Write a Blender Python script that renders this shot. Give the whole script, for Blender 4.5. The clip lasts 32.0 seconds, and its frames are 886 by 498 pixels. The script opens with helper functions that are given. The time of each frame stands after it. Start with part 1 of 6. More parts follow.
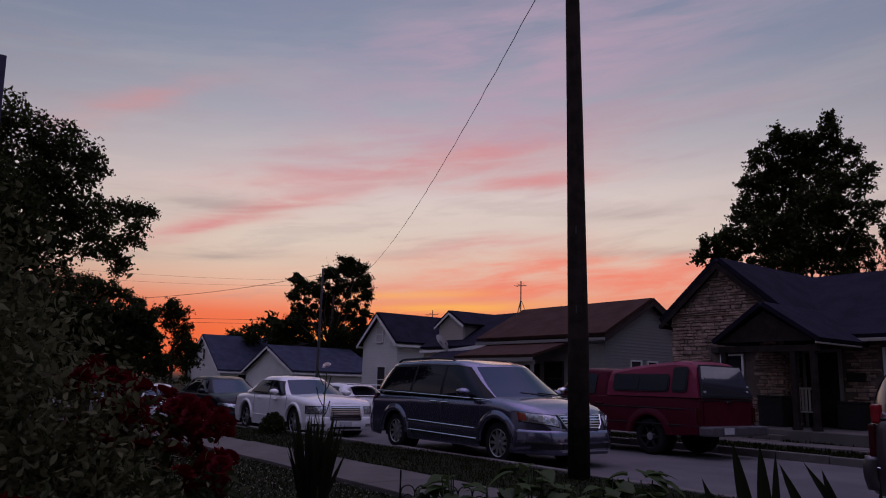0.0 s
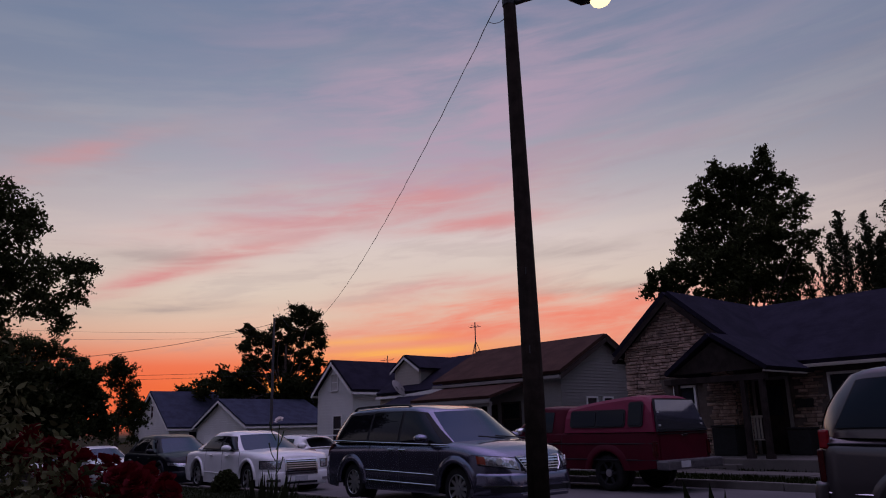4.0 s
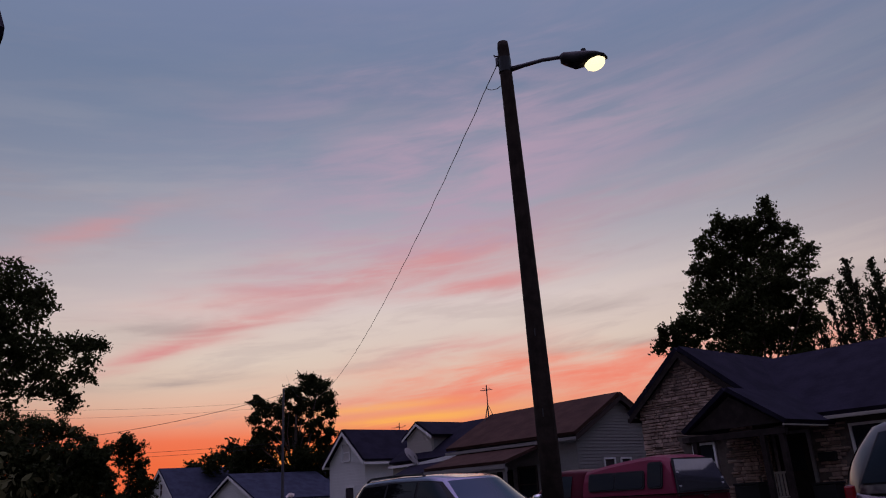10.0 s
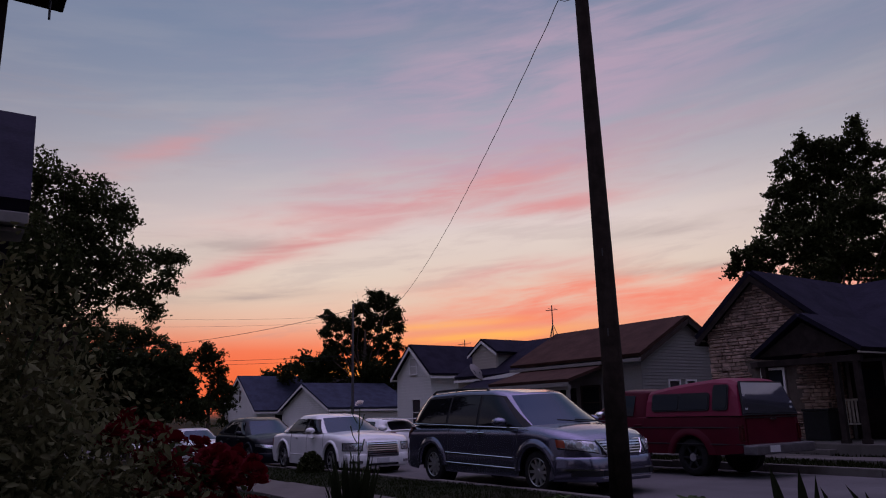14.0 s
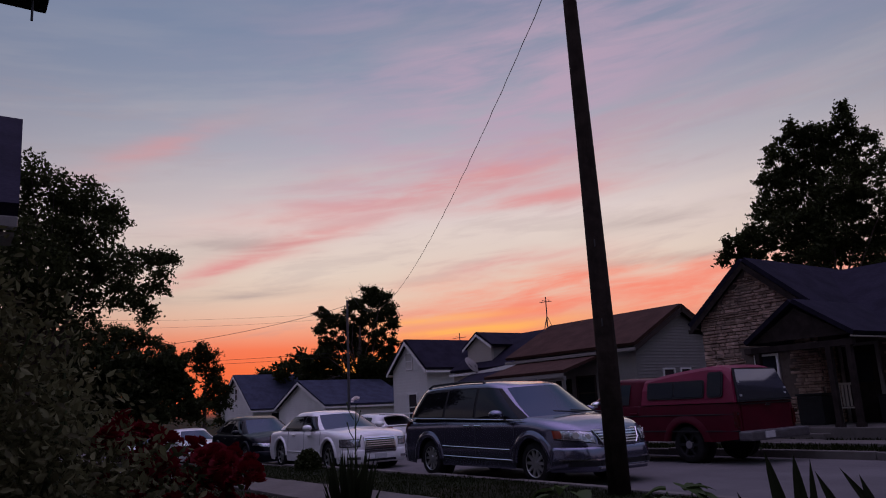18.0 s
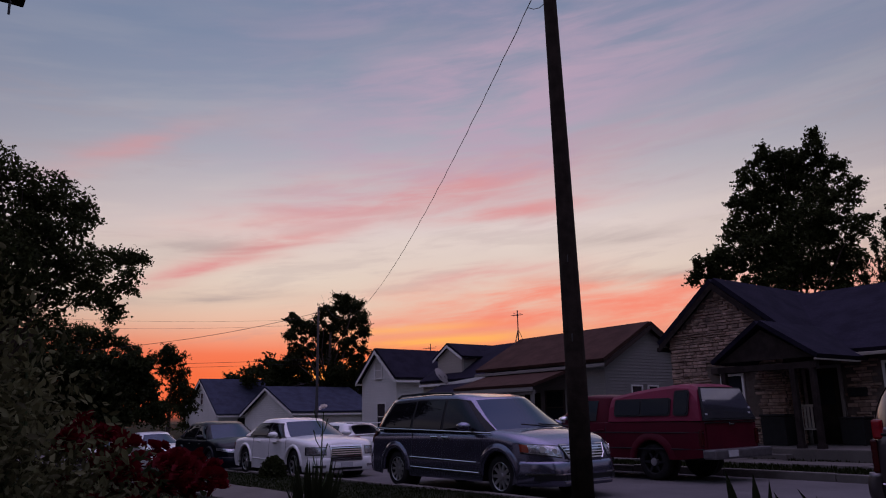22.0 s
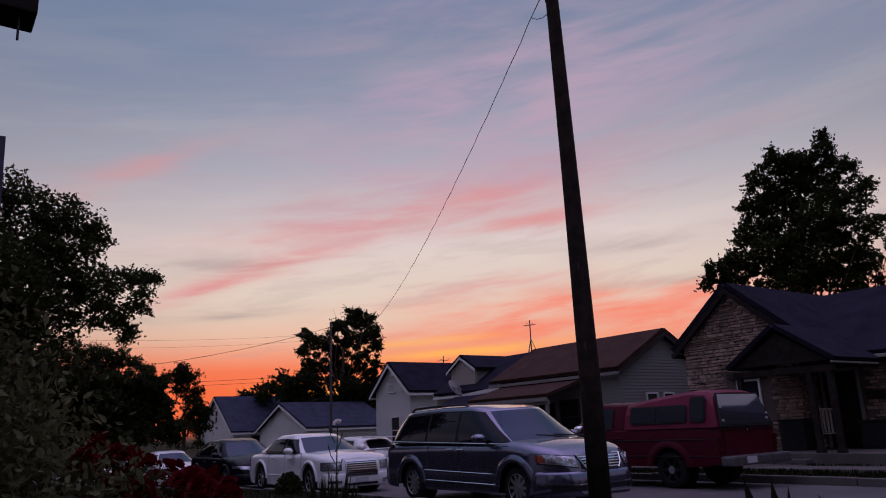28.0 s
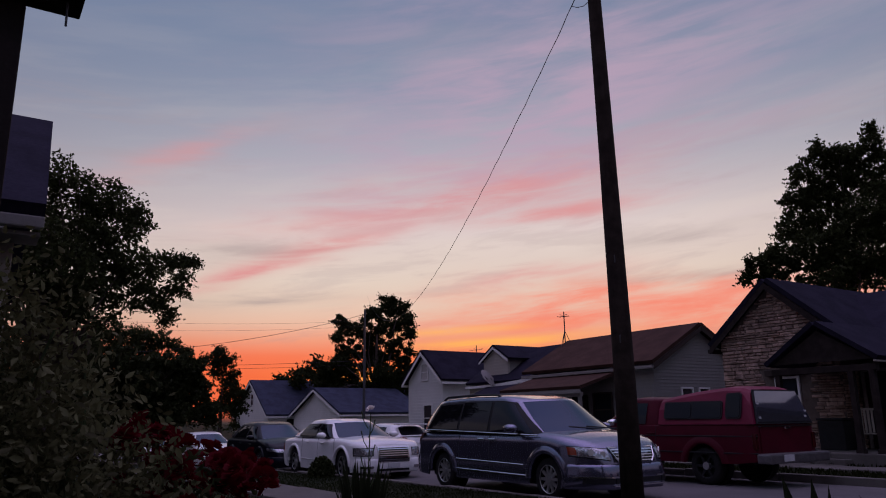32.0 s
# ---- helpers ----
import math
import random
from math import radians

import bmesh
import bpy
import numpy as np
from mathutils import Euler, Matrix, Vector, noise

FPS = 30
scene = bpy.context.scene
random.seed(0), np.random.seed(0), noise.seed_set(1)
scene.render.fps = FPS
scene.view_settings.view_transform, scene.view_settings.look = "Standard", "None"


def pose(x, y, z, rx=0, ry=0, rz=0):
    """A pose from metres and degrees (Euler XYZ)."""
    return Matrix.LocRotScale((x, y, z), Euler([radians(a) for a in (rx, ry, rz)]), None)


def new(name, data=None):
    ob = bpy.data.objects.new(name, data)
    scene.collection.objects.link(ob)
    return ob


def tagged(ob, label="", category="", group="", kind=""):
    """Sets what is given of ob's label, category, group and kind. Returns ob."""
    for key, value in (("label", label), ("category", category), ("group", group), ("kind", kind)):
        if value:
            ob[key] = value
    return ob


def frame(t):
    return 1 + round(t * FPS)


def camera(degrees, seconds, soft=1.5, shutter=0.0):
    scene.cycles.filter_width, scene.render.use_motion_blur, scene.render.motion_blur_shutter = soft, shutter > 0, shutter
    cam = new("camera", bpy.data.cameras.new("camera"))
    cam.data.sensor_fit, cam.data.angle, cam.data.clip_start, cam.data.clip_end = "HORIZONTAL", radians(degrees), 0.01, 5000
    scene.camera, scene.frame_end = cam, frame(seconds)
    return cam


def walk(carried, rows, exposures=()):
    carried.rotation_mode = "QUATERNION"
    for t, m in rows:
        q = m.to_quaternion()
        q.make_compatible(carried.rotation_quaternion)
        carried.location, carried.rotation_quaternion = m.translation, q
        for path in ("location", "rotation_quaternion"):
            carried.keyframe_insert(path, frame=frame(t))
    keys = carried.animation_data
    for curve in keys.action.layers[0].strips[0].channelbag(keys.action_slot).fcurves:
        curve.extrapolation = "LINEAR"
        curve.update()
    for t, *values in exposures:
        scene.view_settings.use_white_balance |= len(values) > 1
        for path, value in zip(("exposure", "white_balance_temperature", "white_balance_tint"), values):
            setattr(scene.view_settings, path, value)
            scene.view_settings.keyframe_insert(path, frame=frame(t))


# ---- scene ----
# ---- camera and walk: a phone held still in the front yard, turned by the wrist ----
cam = camera(62.47, 32.0, soft=1.05)
EYE = (0.0, 0.0, 1.33)
PATH = [
    (0, -0.029, -0.020, 1.304, 100.45, -1.59, 53.39),
    (0.5, -0.023, -0.026, 1.306, 100.85, -1.55, 53.65),
    (1, -0.028, -0.023, 1.308, 100.71, -1.38, 53.19),
    (1.5, -0.027, -0.018, 1.308, 101.14, -0.42, 53.38),
    (2, -0.032, -0.012, 1.306, 101.28, -0.24, 52.26),
    (2.5, -0.017, -0.016, 1.308, 102.78, 0.24, 51.33),
    (4.5, -0.002, -0.001, 1.337, 104.54, 2.06, 49.50),
    (5, 0.006, 0.014, 1.346, 106.19, 2.73, 49.12),
    (5.5, -0.002, 0.018, 1.347, 105.94, 2.44, 48.90),
    (6, -0.003, 0.015, 1.340, 105.33, 2.30, 48.52),
    (6.5, -0.002, 0.017, 1.346, 105.19, 2.29, 48.08),
    (7, 0.017, 0.021, 1.344, 105.55, 2.94, 48.14),
    (7.5, 0.010, 0.020, 1.343, 105.15, 2.46, 47.64),
    (8, 0.038, -0.000, 1.340, 105.53, 2.09, 47.33),
    (8.5, 0.003, 0.021, 1.342, 105.20, 1.24, 47.91),
    (9, -0.006, 0.015, 1.343, 105.35, 1.45, 48.81),
    (9.5, 0.013, 0.005, 1.342, 106.93, 2.79, 50.06),
    (10, 0.002, -0.009, 1.355, 108.77, 3.38, 51.35),
    (10.5, -0.009, 0.012, 1.354, 107.24, 2.91, 50.44),
    (11, -0.001, -0.001, 1.333, 105.95, 2.73, 50.50),
    (11.5, -0.003, 0.002, 1.329, 105.66, 2.73, 51.22),
    (12, -0.009, -0.000, 1.328, 104.96, 3.00, 51.75),
    (12.5, -0.001, -0.002, 1.331, 104.25, 2.50, 51.45),
    (13, -0.003, -0.001, 1.331, 102.85, 1.72, 52.95),
    (13.5, -0.003, -0.003, 1.327, 102.62, 1.30, 55.84),
    (14, -0.004, -0.003, 1.327, 102.72, 1.28, 56.21),
    (14.5, -0.000, -0.006, 1.328, 102.70, 1.23, 56.78),
    (16.5, -0.003, -0.001, 1.329, 102.85, 2.44, 56.36),
    (17, -0.004, -0.001, 1.327, 102.56, 2.44, 56.24),
    (17.5, -0.003, -0.002, 1.329, 102.48, 2.52, 55.85),
    (18, -0.005, 0.002, 1.327, 102.26, 2.69, 55.95),
    (18.5, -0.005, 0.000, 1.329, 101.82, 3.06, 56.80),
    (19, -0.006, 0.002, 1.326, 101.05, 2.28, 55.88),
    (19.5, -0.007, -0.000, 1.330, 101.59, 1.74, 55.58),
    (20, -0.005, 0.000, 1.326, 101.32, 0.57, 55.01),
    (20.5, 0.002, 0.001, 1.328, 102.52, 1.16, 54.36),
    (21, 0.001, -0.001, 1.328, 102.44, 0.96, 54.40),
    (21.5, 0.003, 0.001, 1.329, 102.79, 1.10, 53.91),
    (22, 0.005, -0.002, 1.329, 102.98, 1.10, 53.52),
    (22.5, 0.007, -0.002, 1.328, 102.94, 1.05, 53.21),
    (23, 0.007, -0.003, 1.328, 103.49, 1.38, 53.41),
    (23.5, 0.009, -0.001, 1.329, 103.96, 1.67, 53.41),
    (24, 0.012, -0.001, 1.328, 103.98, 1.80, 53.24),
    (24.5, 0.009, -0.001, 1.330, 103.90, 1.86, 52.93),
    (25, 0.010, -0.001, 1.328, 103.88, 1.86, 53.04),
    (25.5, 0.011, -0.002, 1.329, 103.72, 2.08, 53.34),
    (26, 0.012, -0.002, 1.329, 103.67, 2.18, 53.47),
    (26.5, 0.007, 0.003, 1.329, 103.77, 2.79, 54.34),
    (28.5, 0.007, 0.001, 1.328, 104.21, 2.14, 54.86),
    (29, 0.034, -0.004, 1.328, 104.75, 2.15, 55.49),
    (29.5, 0.005, -0.000, 1.330, 104.69, 2.38, 56.08),
    (30, 0.009, -0.004, 1.330, 104.45, 2.16, 55.94),
    (30.5, 0.001, 0.002, 1.329, 104.41, 2.16, 56.47),
    (31, -0.001, 0.001, 1.330, 103.91, 2.19, 56.35),
    (31.5, 0.000, -0.002, 1.328, 103.56, 1.05, 56.72),
    (32, -0.000, -0.001, 1.328, 103.17, 0.78, 57.07),
]

walk(cam, [(t, pose(x, y, z, rx, ry, rz)) for t, x, y, z, rx, ry, rz in PATH], exposures=[(0.0, 0.0), (12.0, 0.0), (13.0, 0.1), (32.0, 0.1)])

# ---- world: afterglow sky, sun just set beyond the far end of the street ----
GLOW_AZ = radians(-53)                       # clockwise from +y
GLOW = (math.sin(GLOW_AZ), math.cos(GLOW_AZ), 0.0)
SIDE = (math.cos(GLOW_AZ), -math.sin(GLOW_AZ), 0.0)


class Nodes:
    """A short way to write node trees."""

    def __init__(self, tree):
        self.t = tree
        tree.nodes.clear()

    def add(self, kind):
        return self.t.nodes.new(kind)

    def link(self, a, b):
        self.t.links.new(a, b)

    def put(self, socket, v):
        if isinstance(v, bpy.types.NodeSocket):
            self.link(v, socket)
        else:
            socket.default_value = v

    def math(self, op, a, b=0.0, c=0.0, clamp=False):
        n = self.add("ShaderNodeMath")
        n.operation, n.use_clamp = op, clamp
        for s, v in zip(n.inputs, (a, b, c)):
            self.put(s, v)
        return n.outputs[0]

    def dot(self, a, b):
        n = self.add("ShaderNodeVectorMath")
        n.operation = "DOT_PRODUCT"
        self.put(n.inputs[0], a)
        self.put(n.inputs[1], b)
        return n.outputs["Value"]

    def xyz(self, x, y, z):
        n = self.add("ShaderNodeCombineXYZ")
        for s, v in zip(n.inputs, (x, y, z)):
            self.put(s, v)
        return n.outputs[0]

    def noise(self, vec, scale, detail=3.0, rough=0.55, distort=0.0):
        n = self.add("ShaderNodeTexNoise")
        self.put(n.inputs["Vector"], vec)
        n.inputs["Scale"].default_value = scale
        n.inputs["Detail"].default_value = detail
        n.inputs["Roughness"].default_value = rough
        n.inputs["Distortion"].default_value = distort
        return n.outputs[0]

    def ramp(self, fac, stops, mode="EASE"):
        n = self.add("ShaderNodeValToRGB")
        n.color_ramp.interpolation = mode
        el = n.color_ramp.elements
        while len(el) < len(stops):
            el.new(0.5)
        for e, (p, c) in zip(el, stops):
            e.position = p
            e.color = (*c, 1) if isinstance(c, tuple) else (c, c, c, 1)
        self.put(n.inputs[0], fac)
        return n.outputs[0]

    def mix(self, fac, a, b, blend="MIX"):
        n = self.add("ShaderNodeMix")
        n.data_type, n.blend_type = "RGBA", blend
        self.put(n.inputs[0], fac)
        for s, v in ((n.inputs[6], a), (n.inputs[7], b)):
            self.put(s, (*v, 1) if isinstance(v, tuple) else v)
        return n.outputs[2]


world = bpy.data.worlds.new("dusk_sky")
scene.world = world
world.use_nodes = True
N = Nodes(world.node_tree)
way = N.add("ShaderNodeTexCoord").outputs["Generated"]
sep = N.add("ShaderNodeSeparateXYZ")
N.link(way, sep.inputs[0])
up = sep.outputs[2]
toward = N.dot(way, GLOW)
across = N.dot(way, SIDE)
west = N.ramp(up, [(0.0, (0.80, 0.13, 0.05)), (0.06, (0.87, 0.15, 0.052)), (0.085, (0.87, 0.185, 0.085)),
                   (0.105, (0.83, 0.32, 0.195)), (0.128, (0.77, 0.475, 0.35)), (0.152, (0.74, 0.55, 0.44)), (0.185, (0.72, 0.58, 0.495)), (0.25, (0.675, 0.565, 0.55)),
                   (0.34, (0.42, 0.415, 0.475)), (0.43, (0.255, 0.295, 0.40)), (0.52, (0.165, 0.218, 0.335)),
                   (0.68, (0.20, 0.215, 0.37)), (0.78, (0.46, 0.40, 0.70)), (1.0, (0.92, 0.74, 1.28))], "LINEAR")
east = N.ramp(up, [(0.0, (0.05, 0.03, 0.045)), (0.12, (0.12, 0.078, 0.105)), (0.30, (0.185, 0.16, 0.225)),
                   (0.42, (0.145, 0.168, 0.26)), (0.60, (0.175, 0.225, 0.36)), (0.78, (0.46, 0.40, 0.70)), (1.0, (0.92, 0.74, 1.28))], "LINEAR")
facing = N.ramp(toward, [(0.56, 0.0), (0.95, 1.0)], "LINEAR")
sky = N.mix(facing, east, west)
# drifting streaks of cloud, tilted up to the north
tilt = N.math("SUBTRACT", up, N.math("MULTIPLY", across, 0.10))
wide = N.noise(N.xyz(N.math("MULTIPLY", across, 3.4), N.math("MULTIPLY", tilt, 17.0), 7.4), 1.0, 6.0, 0.58, 0.5)
fine = N.noise(N.xyz(N.math("MULTIPLY", across, 6.0), N.math("MULTIPLY", tilt, 40.0), 1.7), 1.0, 5.0, 0.6, 0.4)
pale = N.ramp(N.noise(N.xyz(N.math("MULTIPLY", across, 3.0), N.math("MULTIPLY", tilt, 20.0), 21.0), 1.0, 5.0, 0.58),
              [(0.44, 0.0), (0.66, 1.0)])
pale = N.math("MULTIPLY", pale, N.ramp(up, [(0.13, 0.0), (0.19, 0.7), (0.34, 0.25), (0.55, 0.05), (0.8, 0.0)]))
sky = N.mix(N.math("MULTIPLY", pale, 0.42), sky, (0.74, 0.62, 0.55))
ash = N.math("MULTIPLY", N.ramp(fine, [(0.50, 0.0), (0.68, 1.0)]),
             N.ramp(up, [(0.075, 0.0), (0.115, 0.8), (0.30, 0.6), (0.50, 0.15), (0.8, 0.0)]))
sky = N.mix(N.math("MULTIPLY", ash, 0.32), sky, (0.37, 0.285, 0.30))
# banks of lit cloud: bearing, height, half length, half depth (degrees), slope, strength, colour
LILAC = (0.47, 0.33, 0.44)
ROSE, CORAL, MAUVE, GREY, GOLD = (0.69, 0.27, 0.27), (0.89, 0.215, 0.14), (0.42, 0.30, 0.39), (0.36, 0.285, 0.28), (1.0, 0.47, 0.09)
BANKS = ((-72.2, 11.2, 3.4, 0.55, 0.30, 0.95, ROSE), (-66.8, 13.0, 4.6, 0.75, 0.27, 0.75, ROSE), (-63.0, 16.2, 6.5, 1.3, 0.18, 0.60, ROSE), (-51.5, 18.0, 7.0, 1.9, 0.12, 0.85, ROSE),
         (-47.0, 15.8, 4.6, 0.7, 0.09, 0.85, ROSE), (-49.5, 10.8, 4.2, 0.8, 0.08, 0.75, ROSE), (-77.5, 19.6, 3.4, 1.0, 0.45, 0.45, ROSE),
         (-38.5, 20.6, 7.0, 1.2, 0.08, 0.6, MAUVE), (-47.0, 25.5, 12.0, 5.2, 0.12, 0.8, LILAC), (-57.0, 20.5, 8.0, 2.2, 0.15, 0.45, LILAC), (-72.5, 8.8, 5.0, 0.5, 0.06, 0.6, GREY), (-72.5, 12.6, 3.5, 0.6, 0.05, 0.45, GREY),
         (-37.5, 10.2, 5.0, 0.5, 0.05, 0.55, GREY), (-39.5, 13.2, 4.0, 0.5, 0.12, 0.4, GREY))
BANKS += ((-46.5, 8.0, 10.0, 1.6, 0.05, 0.9, CORAL), (-33.0, 8.4, 9.0, 1.4, 0.05, 0.8, CORAL), (-53.5, 5.8, 5.5, 0.45, 0.05, 0.9, GOLD),
          (-56.0, 6.8, 4.0, 0.3, 0.05, 0.75, GOLD), (-61.5, 3.0, 4.0, 0.9, 0.0, 0.8, GOLD))
for az, el, hl, hh, slope, power, tone in BANKS:
    da = N.math("SUBTRACT", across, math.sin(radians(az) - GLOW_AZ) * math.cos(radians(el)))
    de = N.math("SUBTRACT", N.math("SUBTRACT", up, math.sin(radians(el))), N.math("MULTIPLY", da, slope))
    de = N.math("ADD", de, N.math("MULTIPLY", N.math("SUBTRACT", wide, 0.5), radians(hh) * 3.4))
    qa = N.math("POWER", N.math("ABSOLUTE", N.math("MULTIPLY", da, 0.75 / radians(hl))), 2.0)
    qe = N.math("POWER", N.math("ABSOLUTE", N.math("MULTIPLY", de, 1 / radians(hh))), 2.0)
    mask = N.math("EXPONENT", N.math("MULTIPLY", N.math("ADD", qa, qe), -1.0))
    mask = N.math("MULTIPLY", mask, N.ramp(fine, [(0.30, 0.25), (0.62, 1.0)]))
    mask = N.math("MULTIPLY", mask, N.ramp(toward, [(0.2, 0.0), (0.5, power)]))
    sky = N.mix(mask, sky, tone)
# below the horizon: dim land
sky = N.mix(N.ramp(up, [(0.0, 1.0), (0.015, 0.0)]), sky, (0.05, 0.035, 0.035))
nishita = N.add("ShaderNodeTexSky")
nishita.sky_type, nishita.sun_disc, nishita.sun_elevation, nishita.sun_rotation = "NISHITA", False, radians(-1.5), GLOW_AZ
bg_sky, bg_air, both = N.add("ShaderNodeBackground"), N.add("ShaderNodeBackground"), N.add("ShaderNodeAddShader")
N.link(sky, bg_sky.inputs[0])
bg_sky.inputs[1].default_value = 1.0
N.link(nishita.outputs[0], bg_air.inputs[0])
bg_air.inputs[1].default_value = 0.001
N.link(bg_sky.outputs[0], both.inputs[0])
N.link(bg_air.outputs[0], both.inputs[1])
N.link(both.outputs[0], N.add("ShaderNodeOutputWorld").inputs[0])


# ---- materials ----
def material(name, base, rough=0.6, metal=0.0, vary=0.25, grain=8.0, fine=60.0, bump=0.15, bump_scale=80.0,
             stain=None, coat=0.0, spec=None, random_piece=0.0, island=0.0, waves=None, streaks=0.0):
    """A surface with colour variation at two scales, fine relief and, where asked, stains or board lines."""
    m = bpy.data.materials.new(name)
    m.use_nodes = True
    n = Nodes(m.node_tree)
    co = n.add("ShaderNodeTexCoord").outputs["Object"]
    a = n.noise(co, grain, 4.0, 0.6)
    b = n.noise(co, fine, 3.0, 0.6)
    dark = tuple(c * (1 - vary) for c in base)
    light = tuple(min(1.0, c * (1 + vary)) for c in base)
    col = n.mix(n.ramp(a, [(0.3, 0.0), (0.7, 1.0)]), dark, light)
    col = n.mix(n.math("MULTIPLY", n.ramp(b, [(0.35, 0.0), (0.7, 1.0)]), 0.35), col, tuple(c * 0.72 for c in base))
    if stain:
        s = n.noise(co, stain[1], 5.0, 0.62, 0.4)
        col = n.mix(n.ramp(s, [(0.52, 0.0), (0.66, stain[2])]), col, stain[0])
    if streaks:
        mp = n.add("ShaderNodeMapping")
        mp.inputs["Scale"].default_value = (9, 9, 0.6)
        n.link(co, mp.inputs[0])
        s = n.noise(mp.outputs[0], 2.2, 4.0, 0.6)
        col = n.mix(n.math("MULTIPLY", n.ramp(s, [(0.5, 0.0), (0.75, 1.0)]), streaks), col, tuple(c * 0.5 for c in base))
    if random_piece:
        r = n.add("ShaderNodeObjectInfo").outputs["Random"]
        col = n.mix(1.0, col, n.ramp(r, [(0.0, 1 - random_piece), (1.0, 1.0)], "LINEAR"), "MULTIPLY")
    if island:
        r = n.add("ShaderNodeNewGeometry").outputs["Random Per Island"]
        col = n.mix(1.0, col, n.ramp(r, [(0.0, 1 - island), (1.0, 1.0)], "LINEAR"), "MULTIPLY")
    p = n.add("ShaderNodeBsdfPrincipled")
    n.link(col, p.inputs["Base Color"])
    p.inputs["Metallic"].default_value = metal
    n.link(n.math("MULTIPLY_ADD", b, 0.25 * rough, rough * 0.87, clamp=True), p.inputs["Roughness"])
    p.inputs["Specular IOR Level"].default_value = spec if spec is not None else (0.06 if rough > 0.7 else 0.2 if rough > 0.45 else 0.5)
    p.inputs["Coat Weight"].default_value = coat
    p.inputs["Coat Roughness"].default_value = 0.06
    if bump or waves:
        bp = n.add("ShaderNodeBump")
        bp.inputs["Strength"].default_value = max(bump, 0.2 if waves else bump)
        bp.inputs["Distance"].default_value = 0.01
        h = n.noise(co, bump_scale, 3.0, 0.6)
        if waves:
            sp = n.add("ShaderNodeSeparateXYZ")
            n.link(co, sp.inputs[0])
            saw = n.math("FRACT", n.math("MULTIPLY", sp.outputs[2], 1 / waves))
            h = n.math("ADD", n.math("MULTIPLY", h, 0.15), saw)
            bp.inputs["Distance"].default_value = 0.02
            bp.inputs["Strength"].default_value = 0.8
        n.link(h, bp.inputs["Height"])
        n.link(bp.outputs[0], p.inputs["Normal"])
    n.link(p.outputs[0], n.add("ShaderNodeOutputMaterial").inputs[0])
    return m


def paint(name, base, metal=0.0, rough=0.32):
    return material(name, base, rough, metal, vary=0.06, grain=2.0, fine=400.0, bump=0.0, coat=0.7,
                    stain=(tuple(c * 0.72 for c in base), 3.0, 0.25))


def glass(name, tint, rough=0.03, spec=0.4, cast=(1.0, 1.0, 1.0), ior=1.45):
    m = bpy.data.materials.new(name)
    m.use_nodes = True
    p = m.node_tree.nodes["Principled BSDF"]
    p.inputs["Base Color"].default_value = (*tint, 1)
    p.inputs["Roughness"].default_value = rough
    p.inputs["Specular IOR Level"].default_value = spec
    p.inputs["Specular Tint"].default_value = (*cast, 1)
    p.inputs["IOR"].default_value = ior
    return m


def glow(name, colour, strength):
    m = bpy.data.materials.new(name)
    m.use_nodes = True
    p = m.node_tree.nodes["Principled BSDF"]
    p.inputs["Base Color"].default_value = (*colour, 1)
    p.inputs["Emission Color"].default_value = (*colour, 1)
    p.inputs["Emission Strength"].default_value = strength
    return m


def leaf_material(name, base, vary=0.5, rough=0.5, back=0.35, shine=0.12):
    m = bpy.data.materials.new(name)
    m.use_nodes = True
    n = Nodes(m.node_tree)
    r = n.add("ShaderNodeNewGeometry").outputs["Random Per Island"]
    co = n.add("ShaderNodeTexCoord").outputs["Object"]
    big = n.noise(co, 1.3, 3.0)
    col = n.mix(r, tuple(c * (1 - vary) for c in base), tuple(c * (1 + vary) for c in base))
    col = n.mix(n.math("MULTIPLY", big, 0.4), col, (base[0] * 1.3, base[1] * 1.05, base[2] * 0.6))
    p = n.add("ShaderNodeBsdfPrincipled")
    n.link(col, p.inputs["Base Color"])
    p.inputs["Roughness"].default_value = rough
    p.inputs["Specular IOR Level"].default_value = 0.0
    tr = n.add("ShaderNodeBsdfTranslucent")
    n.link(col, tr.inputs[0])
    mx = n.add("ShaderNodeMixShader")
    mx.inputs[0].default_value = back
    n.link(p.outputs[0], mx.inputs[1])
    n.link(tr.outputs[0], mx.inputs[2])
    gl, wax = n.add("ShaderNodeBsdfGlossy"), n.add("ShaderNodeMixShader")
    gl.inputs["Roughness"].default_value = rough
    wax.inputs[0].default_value = 0.06 * shine
    n.link(mx.outputs[0], wax.inputs[1])
    n.link(gl.outputs[0], wax.inputs[2])
    n.link(wax.outputs[0], n.add("ShaderNodeOutputMaterial").inputs[0])
    return m


